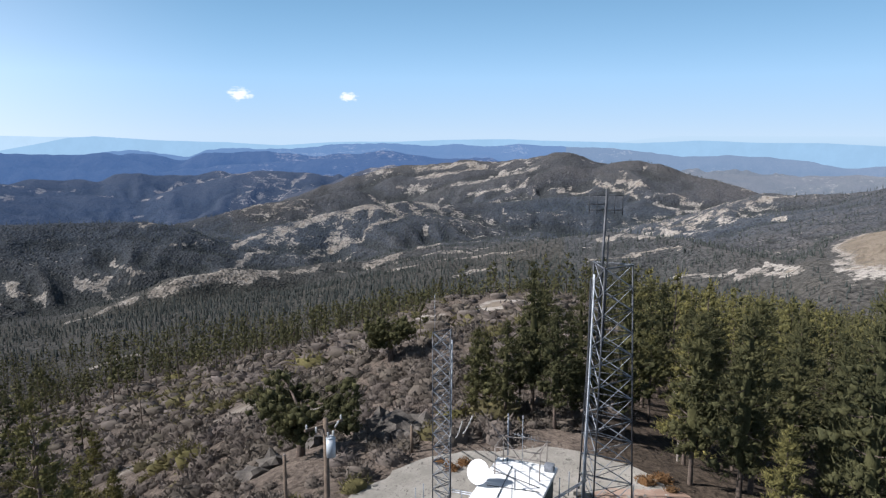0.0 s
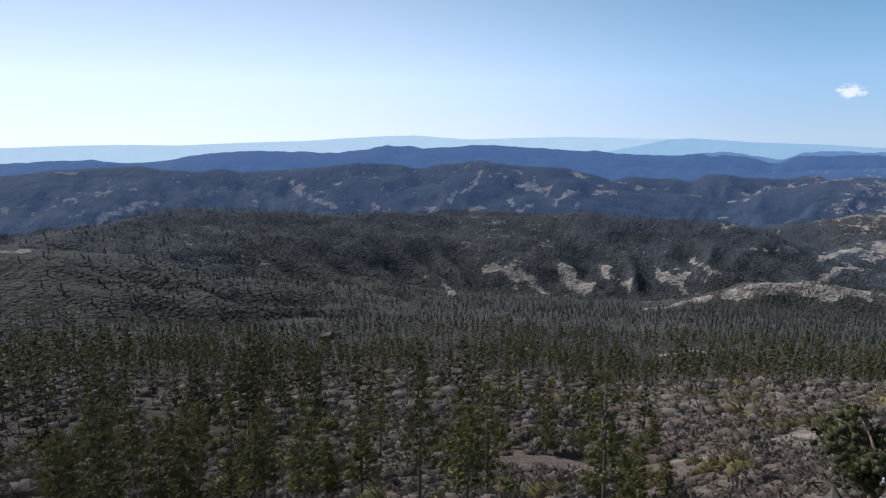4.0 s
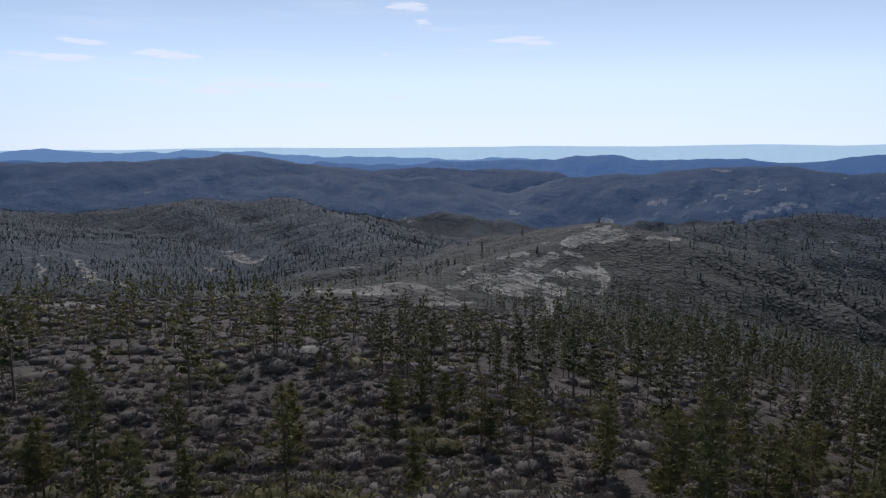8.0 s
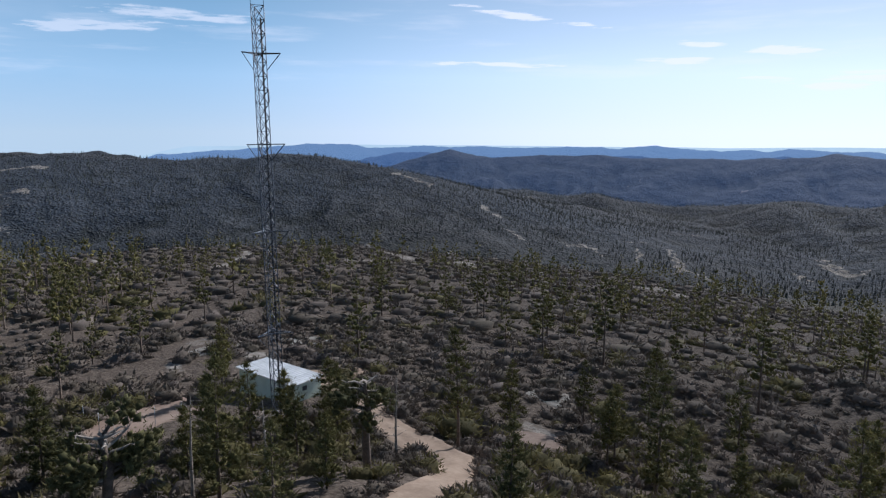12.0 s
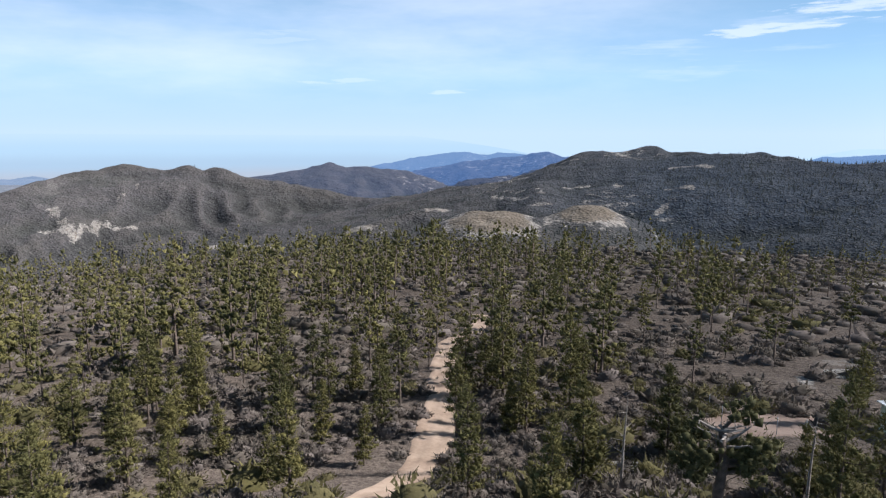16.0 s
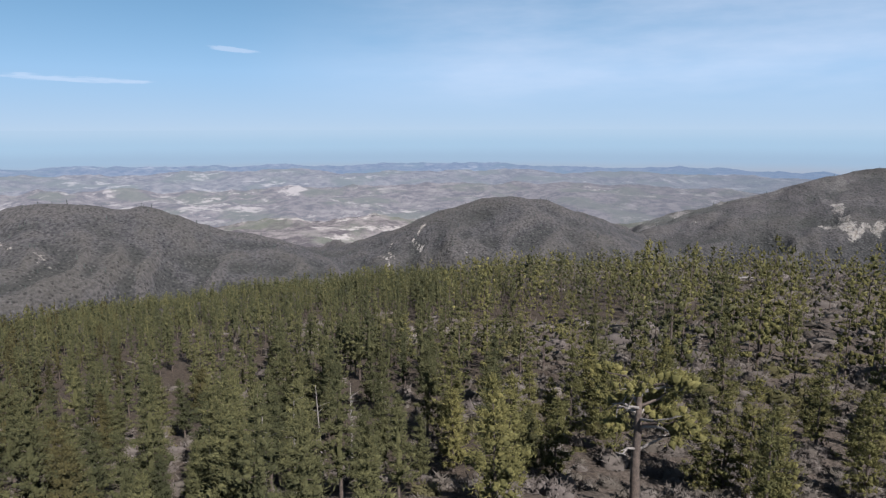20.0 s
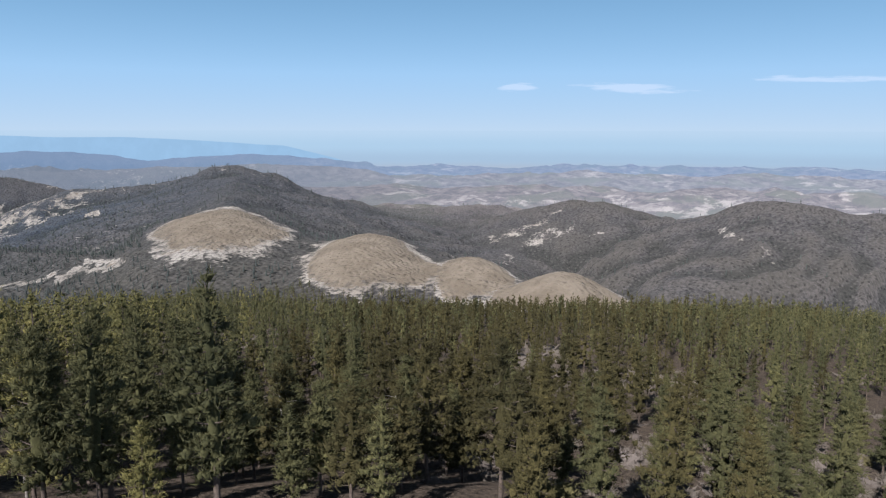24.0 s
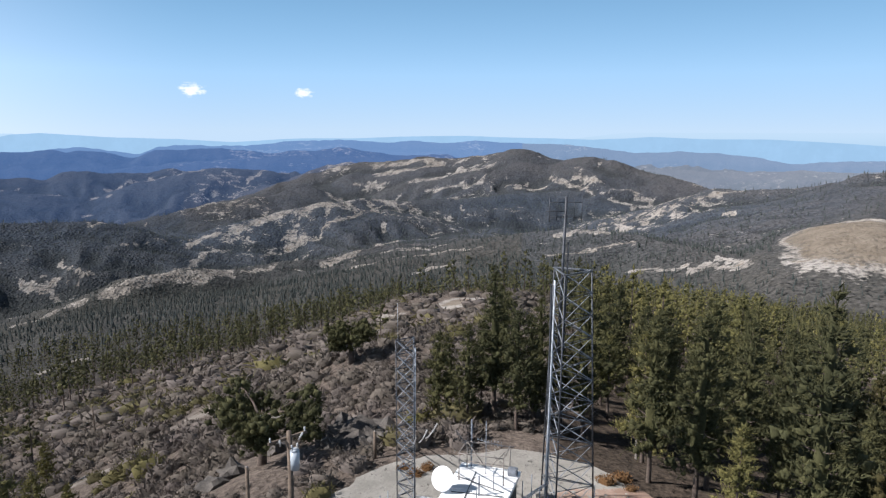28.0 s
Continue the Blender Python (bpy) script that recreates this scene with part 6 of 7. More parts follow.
# ---- masts, huts and poles ----
M_STEEL = plain_mat("galvanised_steel", (0.16, 0.175, 0.2), (0.31, 0.33, 0.36), 2.5, 0.55, 0.45, 0.1)
M_MASTSTEEL = plain_mat("dull_blue_grey_steel", (0.05, 0.062, 0.085), (0.12, 0.14, 0.175), 2.5, 0.6, 0.4, 0.1)
M_DARKSTEEL = plain_mat("dark_steel", (0.03, 0.033, 0.04), (0.085, 0.09, 0.10), 2.5, 0.55, 0.5, 0.1)
M_WHITE = plain_mat("white_roof_coating", (0.74, 0.74, 0.73), (0.88, 0.88, 0.87), 0.9, 0.6, 0, 0.25, 0.02)
M_HUTWALL = plain_mat("dark_green_panel", (0.035, 0.05, 0.045), (0.07, 0.085, 0.075), 1.2, 0.7, 0, 0.2)
M_DISH = plain_mat("white_dish_paint", (0.80, 0.80, 0.80), (0.88, 0.88, 0.88), 1.5, 0.4, 0, 0)
M_CABLE = plain_mat("grey_cable_sheath", (0.26, 0.285, 0.33), (0.5, 0.53, 0.57), 3.0, 0.5, 0, 0.2)
M_WOODPOLE = plain_mat("weathered_pole_wood", (0.075, 0.055, 0.04), (0.16, 0.12, 0.09), 2.0, 0.9, 0, 0.5, 0.02)
M_TANK = plain_mat("grey_transformer_enamel", (0.34, 0.38, 0.42), (0.46, 0.50, 0.54), 1.5, 0.4, 0, 0.05)
M_PORCELAIN = plain_mat("glazed_porcelain", (0.36, 0.36, 0.36), (0.5, 0.5, 0.5), 4.0, 0.25, 0, 0)
M_ROOFMETAL = plain_mat("pale_ribbed_metal", (0.50, 0.52, 0.54), (0.66, 0.68, 0.70), 0.8, 0.4, 0.5, 0.1)
M_SHEDWALL = plain_mat("pale_green_wall", (0.42, 0.50, 0.42), (0.54, 0.60, 0.52), 0.7, 0.8, 0, 0.2)
M_WIRE = plain_mat("aluminium_wire", (0.5, 0.5, 0.5), (0.62, 0.62, 0.62), 3.0, 0.5, 0.2, 0)
M_ROCK = plain_mat("dark_lichened_rock", (0.035, 0.031, 0.028), (0.12, 0.105, 0.092), 1.2, 0.9, 0, 0.9, 0.08)


def bar(p, q, r=0.03, sides=6, r2=None):
    V, F = tube([p, q], [r, r if r2 is None else r2], sides)
    n = len(V)
    F = list(F) + [(0, i + 1, i) for i in range(1, sides - 1)] + [(n - sides, n - sides + i, n - sides + i + 1) for i in range(1, sides - 1)]
    return np.array([tuple(v) for v in V]), np.array(F)


def bar_part(name, p, q, r, mat, parent, label="", sides=6, r2=None, smooth=True):
    V, F = bar(p, q, r, sides, r2)
    return part(name, mesh_of(name, V, F, mat, smooth), None, parent, label)


def angle_part(name, p, q, w, mat, parent, label=""):
    """An L-section steel member between two points."""
    p, q = Vector(p), Vector(q)
    d = (q - p).normalized()
    u = d.cross(Vector((0, 0, 1)))
    u = u.normalized() if u.length > 1e-4 else Vector((1, 0, 0))
    v = d.cross(u)
    t = w * 0.16
    prof = [(0, 0), (w, 0), (w, t), (t, t), (t, w), (0, w)]
    V = [e + u * a + v * b for e in (p, q) for a, b in prof]
    F = [(i, (i + 1) % 6, 6 + (i + 1) % 6, 6 + i) for i in range(6)]
    me = mesh_of(name, [tuple(x) for x in V], F, mat)
    return part(name, me, None, parent, label)


def box_bm(sx, sy, sz, bevel=0.02, at=(0, 0, 0), turn=0.0):
    bm = bmesh.new()
    bmesh.ops.create_cube(bm, size=1.0, matrix=pose(*at, 0, 0, turn) @ Matrix.Diagonal((sx, sy, sz, 1)))
    if bevel:
        bmesh.ops.bevel(bm, geom=bm.edges[:], offset=bevel, segments=2, affect="EDGES", profile=0.7)
    return bm


def lattice(name, label, at, height, r0, r1, bays, twist, leg_r, brace_w, leg_mat, brace_mat, cross=True):
    """A three-legged lattice mast that tapers from r0 to r1."""
    ob = thing(name, label, "mast", at=at)

    def corner(k, z):
        r = r0 + (r1 - r0) * z / height
        a = radians(twist + 120 * k)
        return r * math.cos(a), r * math.sin(a), z

    for k in range(3):
        bar_part("leg", corner(k, 0), corner(k, height), leg_r, leg_mat, ob)
    for b in range(bays):
        z0, z1 = height * b / bays, height * (b + 1) / bays
        for k in range(3):
            j = (k + 1) % 3
            angle_part("brace", corner(k, z0), corner(j, z1), brace_w, brace_mat, ob)
            if cross:
                angle_part("brace", corner(j, z0), corner(k, z1), brace_w, brace_mat, ob)
            if b % 2 or cross:
                angle_part("strut", corner(k, z1), corner(j, z1), brace_w * 0.9, leg_mat, ob)
    return ob, corner


def gz(az, r):
    x, y = spot(az, r)
    return float(land(np.array([x]), np.array([y]))[0])


# the broad mast with its pipe and dipoles
MX, MY = spot(346.25, 36.3)
mast, corner = lattice("radio_mast", "broad dark three-legged steel mast on the gravel pad", pose(MX, MY, 0.0), 13.4, 1.72, 1.16, 11, 3.0, 0.045, 0.045, M_DARKSTEEL, M_STEEL)
for k in range(3):
    part("footing", box_bm(0.7, 0.7, 0.24, 0.03, (*corner(k, 0)[:2], 0.1)), M_GRAVEL, mast, "concrete footing")
tray = part("cable_tray", box_bm(0.05, 0.22, 12.6, 0.0, (-1.02, -0.15, 6.4)), M_DARKSTEEL, mast, "grey cable ladder")
for i in range(6):
    y = -0.24 + 0.04 * i
    bar_part("cable", (-1.1 + 0.1 * (i % 2), y - 0.12, 0.2), (-0.86, y * 0.7 - 0.1, 12.9), 0.038, M_CABLE, tray)
pipe = bar_part("mast_pipe", (-0.52, 0.12, 8.5), (-0.30, 0.12, 17.25), 0.075, M_DARKSTEEL, mast, "galvanised antenna pipe", 10)
bar_part("mast_pipe", (-0.22, 0.12, 9.0), (-0.12, 0.12, 14.9), 0.04, M_DARKSTEEL, mast, "thin galvanised pipe", 8)
for side, zs in ((-1, (16.2, 16.95)), (1, (16.2, 16.95))):
    for z in zs:
        bar_part("antenna_arm", (-0.34, 0.12, z), (-0.34 + side * 0.85, 0.05, z), 0.025, M_DARKSTEEL, mast)
    bar_part("dipole", (-0.34 + side * 0.85, 0.05, 15.95), (-0.34 + side * 0.85, 0.05, 17.2), 0.022, M_DARKSTEEL, mast)
    bar_part("dipole", (-0.34 + side * 0.45, 0.08, 16.0), (-0.34 + side * 0.45, 0.08, 17.15), 0.018, M_DARKSTEEL, mast)
bar_part("antenna_arm", (-1.3, 0.1, 16.5), (-0.3, 0.1, 16.5), 0.03, M_DARKSTEEL, mast)
for a in (0, 1, 2):
    angle_part("top_rail", corner(a, 13.4), corner((a + 1) % 3, 13.4), 0.1, M_STEEL, mast)

# the slim mast
LX, LY = spot(359.85, 34.2)
slim, lc = lattice("lattice_mast", "slim galvanised lattice mast beside the hut", pose(LX, LY, 0.0), 10.1, 0.62, 0.60, 13, 60.0, 0.03, 0.045, M_DARKSTEEL, M_STEEL)
bundle = part("cable_tray", box_bm(0.04, 0.2, 9.2, 0.0, (0.28, -0.12, 4.8)), M_STEEL, slim, "narrow cable ladder")
for i in range(4):
    bar_part("cable", (0.26, -0.2 + 0.055 * i, 0.3), (0.38, -0.2 + 0.05 * i, 9.7), 0.04, M_CABLE, bundle)
bar_part("whip_antenna", (-0.5, 0.1, 9.6), (-0.5, 0.1, 12.0), 0.014, M_STEEL, slim)

# the hut with its white roof
HUT = pose(3.42, 31.8, 0.0, 0, 0, -22)
hut = thing("radio_hut", "low dark-green radio hut with a white coated roof", "hut", at=HUT)
part("wall", box_bm(2.9, 5.2, 2.75, 0.03, (0, 0, 1.375)), M_HUTWALL, hut)
roof = part("roof", box_bm(3.25, 5.6, 0.22, 0.04, (0, 0, 2.86)), M_WHITE, hut, "white coated flat roof")
for y in (-1.4, 0.0, 1.4):
    part("roof_seam", box_bm(3.2, 0.09, 0.05, 0.01, (0, y, 2.985)), M_WHITE, roof)
part("roof_vent", box_bm(0.5, 0.45, 0.4, 0.12, (1.3, 2.25, 3.16)), M_STEEL, hut, "grey rounded roof vent")
for x, y in ((-1.2, 2.35), (1.1, 2.45), (-1.2, 0.9), (1.1, 1.0)):
    bar_part("frame_post", (x, y, 2.9), (x, y, 4.5), 0.032, M_DEADWOOD, hut, "weathered pipe post", 8)
for p, q in (((-1.45, 2.35, 4.42), (1.3, 2.45, 4.42)), ((-1.2, 0.9, 4.42), (1.1, 1.0, 4.42)), ((-1.2, 0.9, 4.45), (-1.2, 2.4, 4.45)),
             ((1.1, 1.0, 4.45), (1.1, 2.5, 4.45)), ((-1.3, 2.35, 3.3), (1.1, 2.45, 3.3)), ((-1.2, 2.35, 4.4), (-0.2, 2.4, 3.1)), ((1.1, 2.45, 4.4), (0.1, 2.4, 3.2)),
             ((-1.9, 2.5, 4.9), (-0.9, 2.2, 3.9)), ((-1.5, 2.36, 4.3), (0.4, 2.36, 4.55))):
    bar_part("frame_rail", p, q, 0.03, M_DEADWOOD, hut, "weathered pipe rail", 6)
for x, y, h, r in ((-0.05, 1.9, 5.9, 0.022), (-1.0, 2.5, 5.6, 0.05), (0.75, 0.4, 4.1, 0.025), (0.2, -0.3, 4.0, 0.05), (0.35, -1.3, 3.8, 0.03)):
    bar_part("whip_antenna", (x, y, 2.9), (x, y, h), r, M_STEEL, hut)
yagi = bar_part("yagi_boom", (-0.7, 2.5, 4.55), (0.75, 2.3, 4.45), 0.018, M_STEEL, hut, "small yagi antenna")
for i in range(8):
    x = -0.6 + 0.18 * i
    bar_part("element", (x, 2.42 - 0.02 * i, 4.38), (x, 2.42 - 0.02 * i, 4.68), 0.01, M_STEEL, yagi)
for x0, y0, x1, y1 in ((-1.4, 1.2, 1.3, 0.3), (-1.2, -0.4, 1.4, -0.1), (-0.6, 2.0, -0.3, -2.2)):
    bar_part("roof_cable", (x0, y0, 3.0), (x1, y1, 3.0), 0.022, M_DARKSTEEL, hut)

# dish on its post
DX, DY = spot(356.9, 32.0)
dish = thing("satellite_dish", "round white satellite dish on a steel post", "dish", at=pose(DX, DY, 0.0))
bar_part("post", (0, 0.4, 0), (0, 0.4, 3.6), 0.06, M_STEEL, dish, "", 10)
V, F = [(0, 0, 0.1)], []
for i in range(1, 7):
    for j in range(28):
        a, k = 2 * math.pi * j / 28, i / 6 * 0.6
        V.append((k * math.cos(a), k * math.sin(a), 0.1 * (1 - (k / 0.6) ** 2)))
for j in range(28):
    F.append((0, 1 + j, 1 + (j + 1) % 28))
    for i in range(5):
        a, b = 1 + i * 28 + j, 1 + i * 28 + (j + 1) % 28
        F += [(a, a + 28, b + 28), (a, b + 28, b)]
tip = pose(0, 0.0, 3.65) @ Vector((-0.5, -0.76, 0.41)).to_track_quat("Z", "Y").to_matrix().to_4x4()
part("dish_cover", mesh_of("dish_cover", [tuple(tip @ Vector(v)) for v in V], F, M_DISH, True), None, dish, "smooth white domed cover")
V, F = bar((0, 0, -0.32), (0, 0, -0.004), 0.4, 28, 0.61)
part("reflector", mesh_of("reflector", [tuple(tip @ Vector(v)) for v in V], F, M_DISH, True), None, dish)
bar_part("bracket", tuple(tip @ Vector((0, 0, -0.3))), (0, 0.4, 3.5), 0.05, M_STEEL, dish)

# low deck, rails and cable bridge by the slim mast
deck = thing("equipment_deck", "small grey slatted deck at the slim mast's foot", "deck", at=pose(*spot(1.35, 33.2), 0.0, 0, 0, 12))
for i in range(8):
    part("slat", box_bm(0.13, 1.1, 0.04, 0.008, (-0.55 + 0.155 * i, 0, 1.02)), M_DEADWOOD, deck)
for x in (-0.55, 0.5):
    for y in (-0.45, 0.45):
        bar_part("post", (x, y, 0), (x, y, 1.0), 0.04, M_WOODPOLE, deck)
bridge = thing("cable_bridge", "low steel cable bridge between hut and mast", "cable bridge", at=pose(0, 0, 0))
for (x0, y0), (x1, y1) in ((spot(359.2, 34.0), (2.2, 33.2)), ((5.3, 32.7), (MX - 0.9, MY - 0.3))):
    for dz in (0.0, 0.12):
        bar_part("rail", (x0, y0, 1.5 + dz), (x1, y1, 1.6 + dz), 0.035, M_CABLE, bridge)
    for k in (0.3, 0.75):
        bar_part("post", (x0 + (x1 - x0) * k, y0 + (y1 - y0) * k, 0), (x0 + (x1 - x0) * k, y0 + (y1 - y0) * k, 1.7), 0.035, M_STEEL, bridge)
for az, r, h in ((2.4, 33.8, 1.8), (1.7, 34.6, 1.6), (349.8, 36.2, 1.4), (349.0, 37.0, 1.4), (343.6, 36.8, 1.2)):
    p = thing("marker_post", "thin grey steel post on the gravel", "post", "posts round the pad", at=pose(*spot(az, r), 0.0))
    bar_part("post", (0, 0, 0), (0, 0, h), 0.03, M_STEEL, p)
    bar_part("cap", (0, 0, h), (0, 0, h + 0.03), 0.04, M_STEEL, p)


# utility poles with transformers and wires
def utility_pole(az, r, h, tank, turn, label):
    x, y = spot(az, r)
    ob = thing("utility_pole", label, "utility pole", "power line poles", at=pose(x, y, gz(az, r) - 0.1, 0, 0, turn))
    bar_part("pole", (0, 0, 0), (0, 0, h), 0.15, M_WOODPOLE, ob, "", 10, 0.11)
    arm = part("crossarm", box_bm(1.9, 0.1, 0.12, 0.015, (0, 0.12, h - 0.35)), M_WOODPOLE, ob)
    for x in (-0.85, 0.0, 0.85):
        V, F = merge([bar((x, 0.12, h - 0.3), (x, 0.12, h - 0.2), 0.05, 8, 0.03), bar((x, 0.12, h - 0.2), (x, 0.12, h - 0.1), 0.055, 8, 0.03)])
        part("insulator", mesh_of("insulator", V, F, M_PORCELAIN, True), None, arm)
    if tank:
        V, F = bar((0, -0.42, h - 1.6), (0, -0.42, h - 0.75), 0.2, 18)
        can = part("transformer", mesh_of("transformer", V, F, M_TANK), None, ob, "grey cylindrical transformer tank")
        V, F = bar((0, -0.42, h - 0.75), (0, -0.42, h - 0.66), 0.21, 18, 0.12)
        part("lid", mesh_of("lid", V, F, M_TANK), None, can)
        for dx in (-0.12, 0.12):
            V, F = merge([bar((dx, -0.42, h - 0.68 + 0.08 * i), (dx * 1.3, -0.42, h - 0.61 + 0.08 * i), 0.06, 8, 0.03) for i in range(3)])
            part("bushing", mesh_of("bushing", V, F, M_PORCELAIN, True), None, can)
        part("bracket", box_bm(0.1, 0.26, 0.5, 0.01, (0, -0.2, h - 1.2)), M_STEEL, can)
        for dx in (-0.45, 0.45):
            bar_part("fuse_cutout", (dx, 0.0, h - 0.55), (dx * 1.25, -0.18, h - 0.2), 0.045, M_PORCELAIN, ob)
    return x, y, gz(az, r) - 0.1 + h


P1 = utility_pole(10.1, 29.0, 8.0, True, 40, "weathered wooden utility pole with a grey transformer")
P2 = utility_pole(32.1, 74.0, 9.5, True, 40, "wooden utility pole with a transformer on the scrub slope")
P3 = utility_pole(41.5, 112.0, 9.0, False, 60, "wooden utility pole with white insulators among pines")
P4 = utility_pole(48.8, 150.0, 10.0, False, 60, "far wooden utility pole among the pines")


def wires(a, b, n, sag):
    line = thing("power_line", "three thin sagging power wires between poles", "power line", "power lines", at=pose(0, 0, 0))
    for k in range(n):
        off = (k - (n - 1) / 2) * 0.8
        pts = []
        for i in range(13):
            t = i / 12
            pts.append((a[0] + (b[0] - a[0]) * t + off * 0.6, a[1] + (b[1] - a[1]) * t + off * 0.8, a[2] - 0.1 + (b[2] - a[2]) * t - sag * 4 * t * (1 - t)))
        V, F = tube(pts, [0.034] * 13, 4)
        part("wire", mesh_of("wire", [tuple(v) for v in V], F, M_WIRE), None, line)


wires(P1, P2, 3, 0.7)
wires(P2, P3, 3, 0.6)
wires(P3, P4, 3, 0.6)
for az, r, h, lean in ((2.7, 42.6, 2.0, 2), (13.6, 34.5, 4.3, 1), (24.5, 118, 6.0, 3)):
    p = thing("wooden_post", "old weathered wooden post in the scrub", "post", at=pose(*spot(az, r), gz(az, r) - 0.1, lean, 0, 0))
    bar_part("post", (0, 0, 0), (0, 0, h), 0.11, M_WOODPOLE, p, "", 8, 0.09)
    bar_part("cap", (0, 0, h), (0.02, 0, h + 0.05), 0.085, M_DEADWOOD, p, "", 8, 0.05)

# the tall guyed mast and its shed
tall_z = gz(156, 68) - 0.2
TALL_H = 31.6 - tall_z
tx, ty = spot(155.95, 68)
tall, tc = lattice("tall_mast", "tall slim galvanised lattice mast beside the shed", pose(tx, ty, tall_z) @ Matrix.Rotation(radians(0.75), 4, (0.407, 0.913, 0)), TALL_H, 0.72, 0.68, 32, 20.0, 0.04, 0.045, M_MASTSTEEL, M_MASTSTEEL, True)
for z in (27.4, 19.2, 11.0, 1.0):
    h = z - tall_z
    for k in range(3):
        a = radians(20 + 120 * k)
        e = (2.0 * math.cos(a), 2.0 * math.sin(a), h)
        arm = angle_part("torque_arm", tc((k + 1) % 3, h), e, 0.09, M_MASTSTEEL, tall)
        angle_part("torque_arm", tc((k + 2) % 3, h), e, 0.09, M_MASTSTEEL, tall)
        angle_part("arm_stay", tc(k, h - 1.5), e, 0.07, M_MASTSTEEL, tall)
for i in range(3):
    bar_part("cable", (-0.45 + 0.06 * i, -0.1, 0.2), (-0.45 + 0.06 * i, -0.1, TALL_H - 1.0), 0.03, M_DARKSTEEL, tall, "black coaxial cable")
for k in range(2):
    c = tc(k, TALL_H)
    bar_part("whip_antenna", c, (c[0], c[1], TALL_H + 2.2), 0.02, M_MASTSTEEL, tall)
bar_part("panel_antenna", (-0.75, 0.0, TALL_H - 8.6), (-0.75, 0.0, TALL_H - 7.4), 0.08, M_DARKSTEEL, tall)

sx0, sy0 = spot(154.6, 73)
sx1, sy1 = spot(158.9, 80.5)
ang = math.degrees(math.atan2(sy1 - sy0, sx1 - sx0))
SHED_L, SHED_W = math.hypot(sx1 - sx0, sy1 - sy0), 3.9
side = Vector((sx1 - sx0, sy1 - sy0, 0)).normalized()
out = Vector((side.y, -side.x, 0))
if out.dot(Vector((sx0, sy0, 0))) < 0:
    out = -out
mid = (Vector((sx0, sy0, 0)) + Vector((sx1, sy1, 0))) / 2 + out * SHED_W / 2
shed_z = min(gz(154, 73), gz(158, 80)) - 0.3
shed = thing("equipment_shed", "long pale-green shed with a ribbed metal roof", "shed", at=pose(mid.x, mid.y, shed_z, 0, 0, ang))
WALL_H = 3.1
for sgn in (-1, 1):
    part("wall", box_bm(SHED_L, 0.16, WALL_H, 0.01, (0, sgn * (SHED_W / 2 - 0.08), WALL_H / 2)), M_SHEDWALL, shed)
    part("wall", box_bm(0.16, SHED_W - 0.33, WALL_H, 0.01, (sgn * (SHED_L / 2 - 0.08), 0, WALL_H / 2)), M_SHEDWALL, shed)
roof = part("roof", box_bm(SHED_L + 0.7, SHED_W + 0.6, 0.1, 0.01, (0, 0, WALL_H + 0.06)), M_ROOFMETAL, shed, "pale ribbed metal roof")
for i in range(22):
    part("roof_rib", box_bm(0.05, SHED_W + 0.58, 0.045, 0.008, (-SHED_L / 2 - 0.2 + (SHED_L + 0.4) * i / 21, 0, WALL_H + 0.13)), M_ROOFMETAL, roof)
for sgn in (-1, 1):
    d = part("door", box_bm(0.95, 0.06, 2.05, 0.01, (SHED_L * 0.25 * sgn, -SHED_W / 2 - 0.03, 1.05)), M_STEEL, shed, "grey steel door")
    part("door_handle", box_bm(0.05, 0.06, 0.16, 0.01, (SHED_L * 0.25 * sgn + 0.36, -SHED_W / 2 - 0.09, 1.0)), M_DARKSTEEL, d)
for sgn in (-1, 1):
    v = part("vent", box_bm(0.05, 0.6, 0.5, 0.01, (sgn * (SHED_L / 2 + 0.03), 0.4, WALL_H - 0.7)), M_DARKSTEEL, shed, "dark wall vent")
fence = thing("mesh_fence", "thin wire fence posts round the reddish clearing", "fence", at=pose(0, 0, 0))
for az, r in ((169.5, 74.5), (167.5, 73.5), (165.5, 73), (163.5, 73.2), (170.5, 78)):
    x, y = spot(az, r)
    z = gz(az, r)
    bar_part("fence_post", (x, y, z - 0.1), (x, y, z + 2.0), 0.035, M_STEEL, fence)


# boulders by the pad and out on the slopes
def boulder(az, r, size, mat, seed, label):
    rng = np.random.default_rng(seed)
    bm = bmesh.new()
    bmesh.ops.create_icosphere(bm, subdivisions=2, radius=1.0)
    off = Vector(rng.uniform(-50, 50, 3))
    for v in bm.verts:
        n = noise.noise(v.co * 1.3 + off) * 0.75 + noise.noise(v.co * 3.1 + off) * 0.4
        v.co *= 1 + n
        v.co.x, v.co.y, v.co.z = v.co.x * size * 1.15, v.co.y * size, v.co.z * size * 0.8
    me = bpy.data.meshes.new("boulder")
    bm.to_mesh(me)
    bm.free()
    me.materials.append(mat)
    ob = new("boulder", me)
    ob.matrix_world = pose(*spot(az, r), gz(az, r) + size * 0.25, 0, 0, float(rng.uniform(0, 360)))
    return tagged(ob, label, "boulder", "boulders in the scrub")


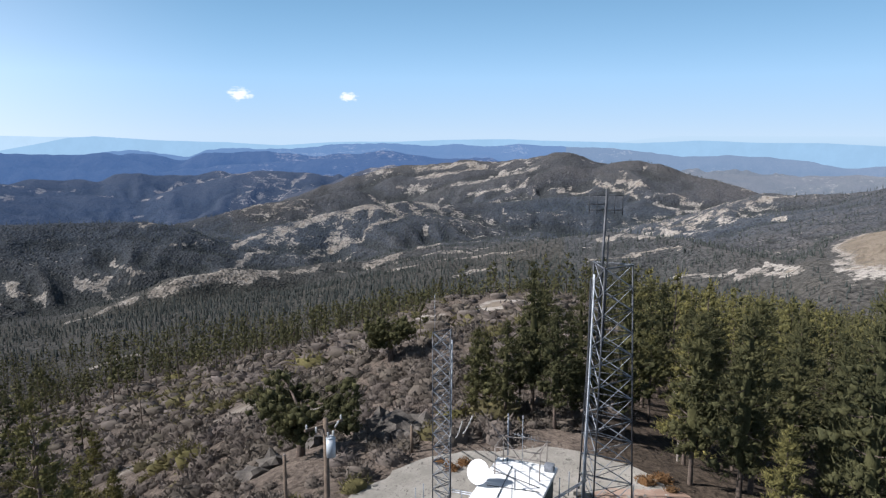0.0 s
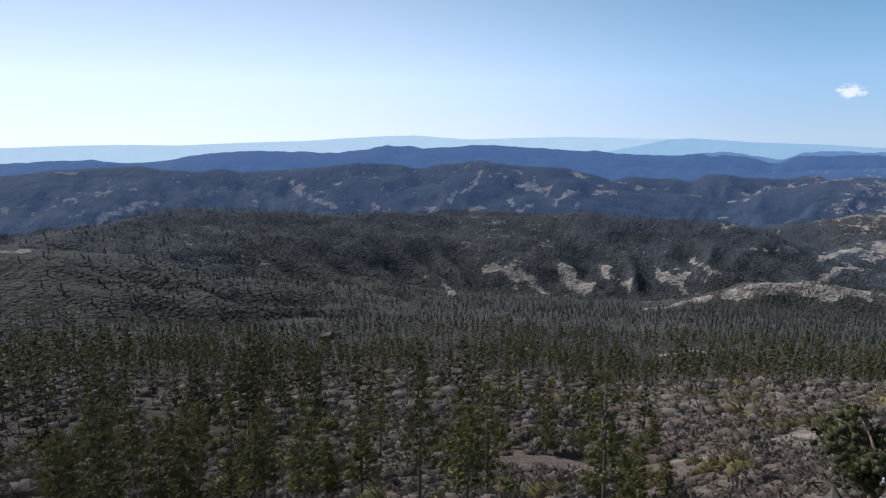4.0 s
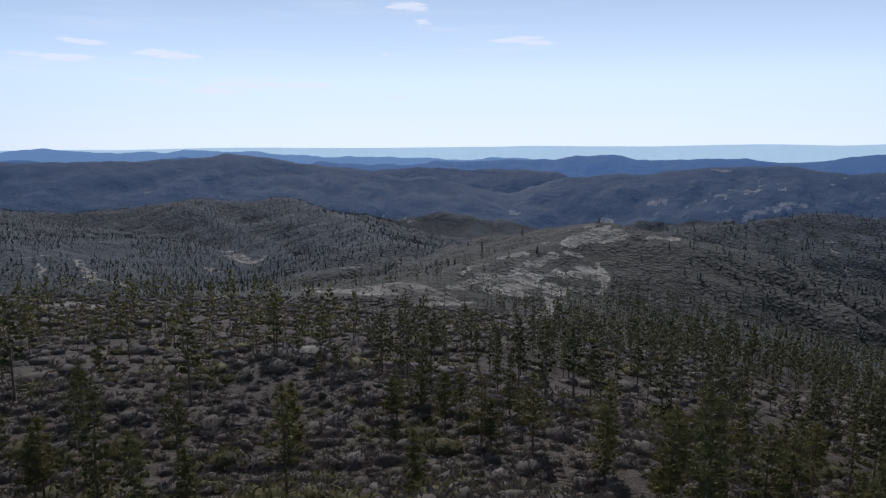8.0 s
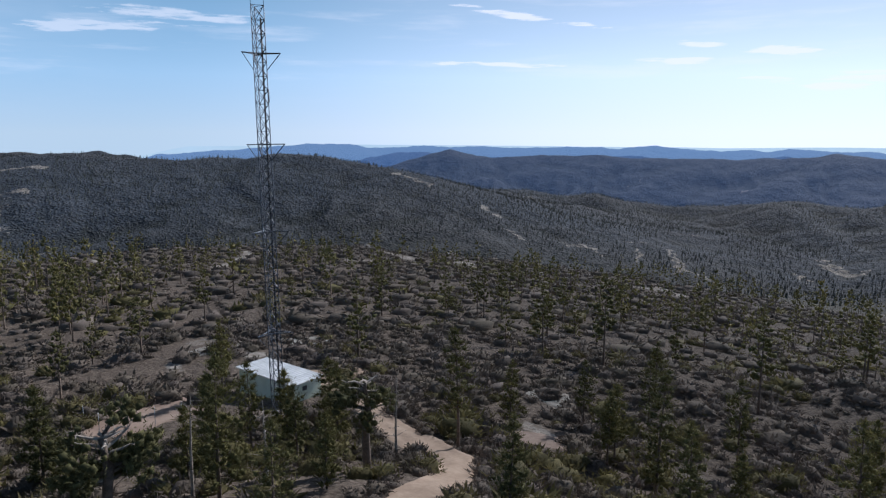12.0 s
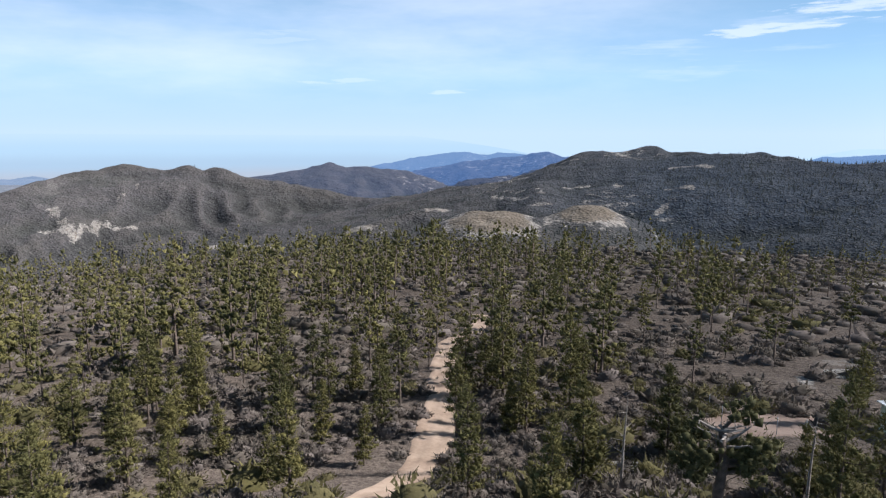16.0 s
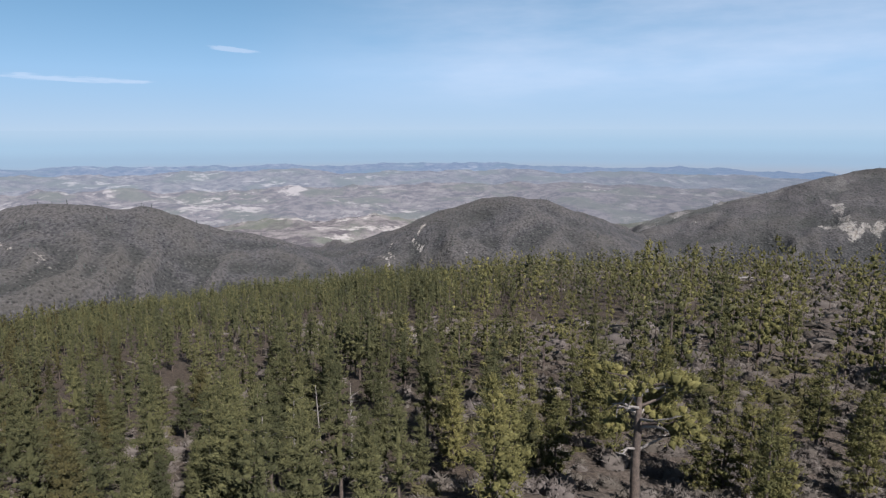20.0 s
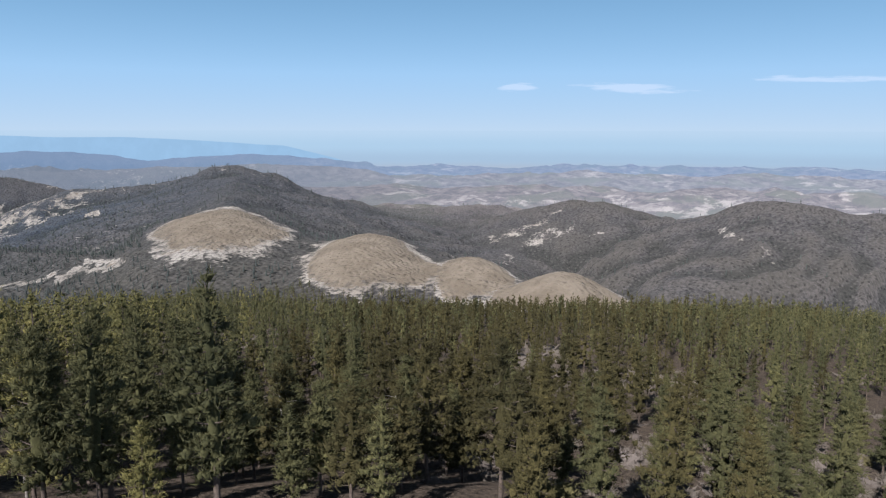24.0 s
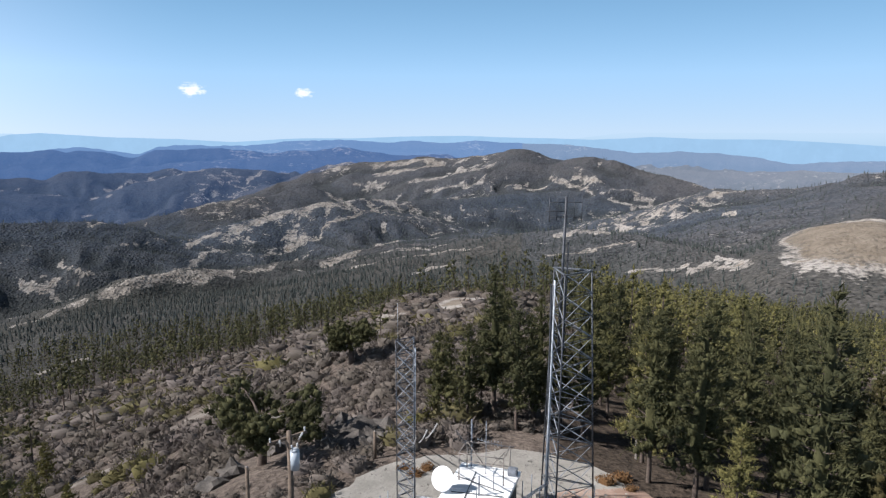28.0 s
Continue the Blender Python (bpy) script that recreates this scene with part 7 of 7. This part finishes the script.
for i, (az, r, s) in enumerate(((5.7, 48, 0.9), (4.9, 47.5, 1.1), (4.2, 48.2, 1.0), (3.5, 48.5, 0.8), (2.8, 47, 0.7), (6.4, 49.5, 0.7), (3.6, 45.6, 0.55), (2.3, 48.6, 0.8), (4.9, 46, 0.5),
                               (3.0, 45.2, 0.45), (5.4, 49.6, 1.0), (14.8, 46.5, 0.7), (16.5, 45, 0.6), (18.2, 47, 0.55), (11.0, 52, 0.6), (1.6, 46.4, 0.5), (4.4, 49.8, 0.9))):
    boulder(az, r, s * 1.35, M_ROCK, 300 + i, "dark lichen-stained boulder by the gravel pad")
for i, (az, r, s) in enumerate(((55.1, 480, 6.0), (104.5, 120, 2.2), (107, 112, 1.8), (102, 118, 1.7), (110.5, 128, 1.6), (105.5, 126, 1.9), (108.5, 119, 1.4))):
    boulder(az, r, s, M_ROCK, 340 + i, "dark rock outcrop in the scrub")


# old gnarled pines
def gnarled_pine(az, r, h, spread, seed, label, bare, low=0.42, high=0.78, needles=M_NEEDLE_DENSE):
    rng = np.random.default_rng(seed)
    ob = thing("gnarled_pine", label, "tree", at=pose(*spot(az, r), gz(az, r) - 0.2))
    axis = [(0, 0, 0), (0.1, 0.05, h * 0.3), (-0.1, 0.1, h * 0.55), (0.15, -0.05, h * (high - 0.03))]
    V, F = tube(axis, [0.36, 0.31, 0.27, 0.16], 9)
    part("trunk", mesh_of("trunk", [tuple(v) for v in V], F, M_BARK, True), None, ob, "thick dark fissured trunk")
    cs, ss = [], []
    for i in range(26):
        k = rng.uniform(low, high)
        t = rng.uniform(0, 2 * math.pi)
        ln = spread * rng.uniform(0.55, 1.05)
        root = np.array([0, 0, h * k])
        p1 = root + np.array([math.cos(t), math.sin(t), rng.uniform(0.1, 0.5)]) * ln * 0.45
        p2 = p1 + np.array([math.cos(t + rng.uniform(-0.7, 0.7)), math.sin(t + rng.uniform(-0.7, 0.7)), rng.uniform(-0.1, 0.6)]) * ln * 0.35
        p3 = p2 + np.array([math.cos(t + rng.uniform(-1, 1)), math.sin(t + rng.uniform(-1, 1)), rng.uniform(0.0, 0.7)]) * ln * 0.28
        is_dead = rng.uniform() < bare
        if is_dead:
            p2, p3 = p1 + (p2 - p1) * 0.85, p1 + (p3 - p1) * 0.8
        limb = [tube([root, p1, p2, p3], [0.12, 0.085, 0.055, 0.015], 5)]
        for b in (p1, p2):
            q = b + rng.normal(size=3) * ln * 0.2
            limb.append(tube([b, q], [0.05, 0.012], 4))
        V, F = merge([([tuple(v) for v in a], b) for a, b in limb])
        part("dead_limb" if is_dead else "limb", mesh_of("limb", V, F, M_DEADWOOD if is_dead else M_BARK, True), None, ob, "bleached bare limb" if is_dead else "")
        if not is_dead:
            for j in range(18):
                f = rng.uniform(0.45, 1.1)
                base = p1 + (p3 - p1) * f
                cs.append(base + rng.normal(size=3) * np.array([0.5, 0.5, 0.3]))
                ss.append(rng.uniform(0.35, 0.6))
    ways = np.array(cs) * np.array([0.25, 0.25, 0.0])
    V, F = merge([lobes(rng, cs, ways, np.array(ss) * 0.6), brushes(rng, cs, ways, np.array(ss) * 1.1, 14, 0.34, 0.11)])
    part("crown", mesh_of("crown", V, F, needles), None, ob, "flat olive-green needle crown")


gnarled_pine(12.3, 47.5, 5.4, 3.7, 61, "low wide gnarled pine with dense crown by the pad", 0.15)
gnarled_pine(234.9, 46.0, 10.4, 3.4, 62, "old gnarled pine with broken top and bleached limbs", 0.46, 0.42, 0.92, M_NEEDLE)
gnarled_pine(4.5, 80.0, 5.0, 2.6, 63, "small crooked pine standing alone in scrub", 0.15)
gnarled_pine(169.2, 41.0, 8.5, 2.2, 64, "half-dead pine with bare bleached limbs", 0.6)
gnarled_pine(148.5, 50.0, 9.5, 2.0, 65, "half-dead pine with bare bleached limbs", 0.6)
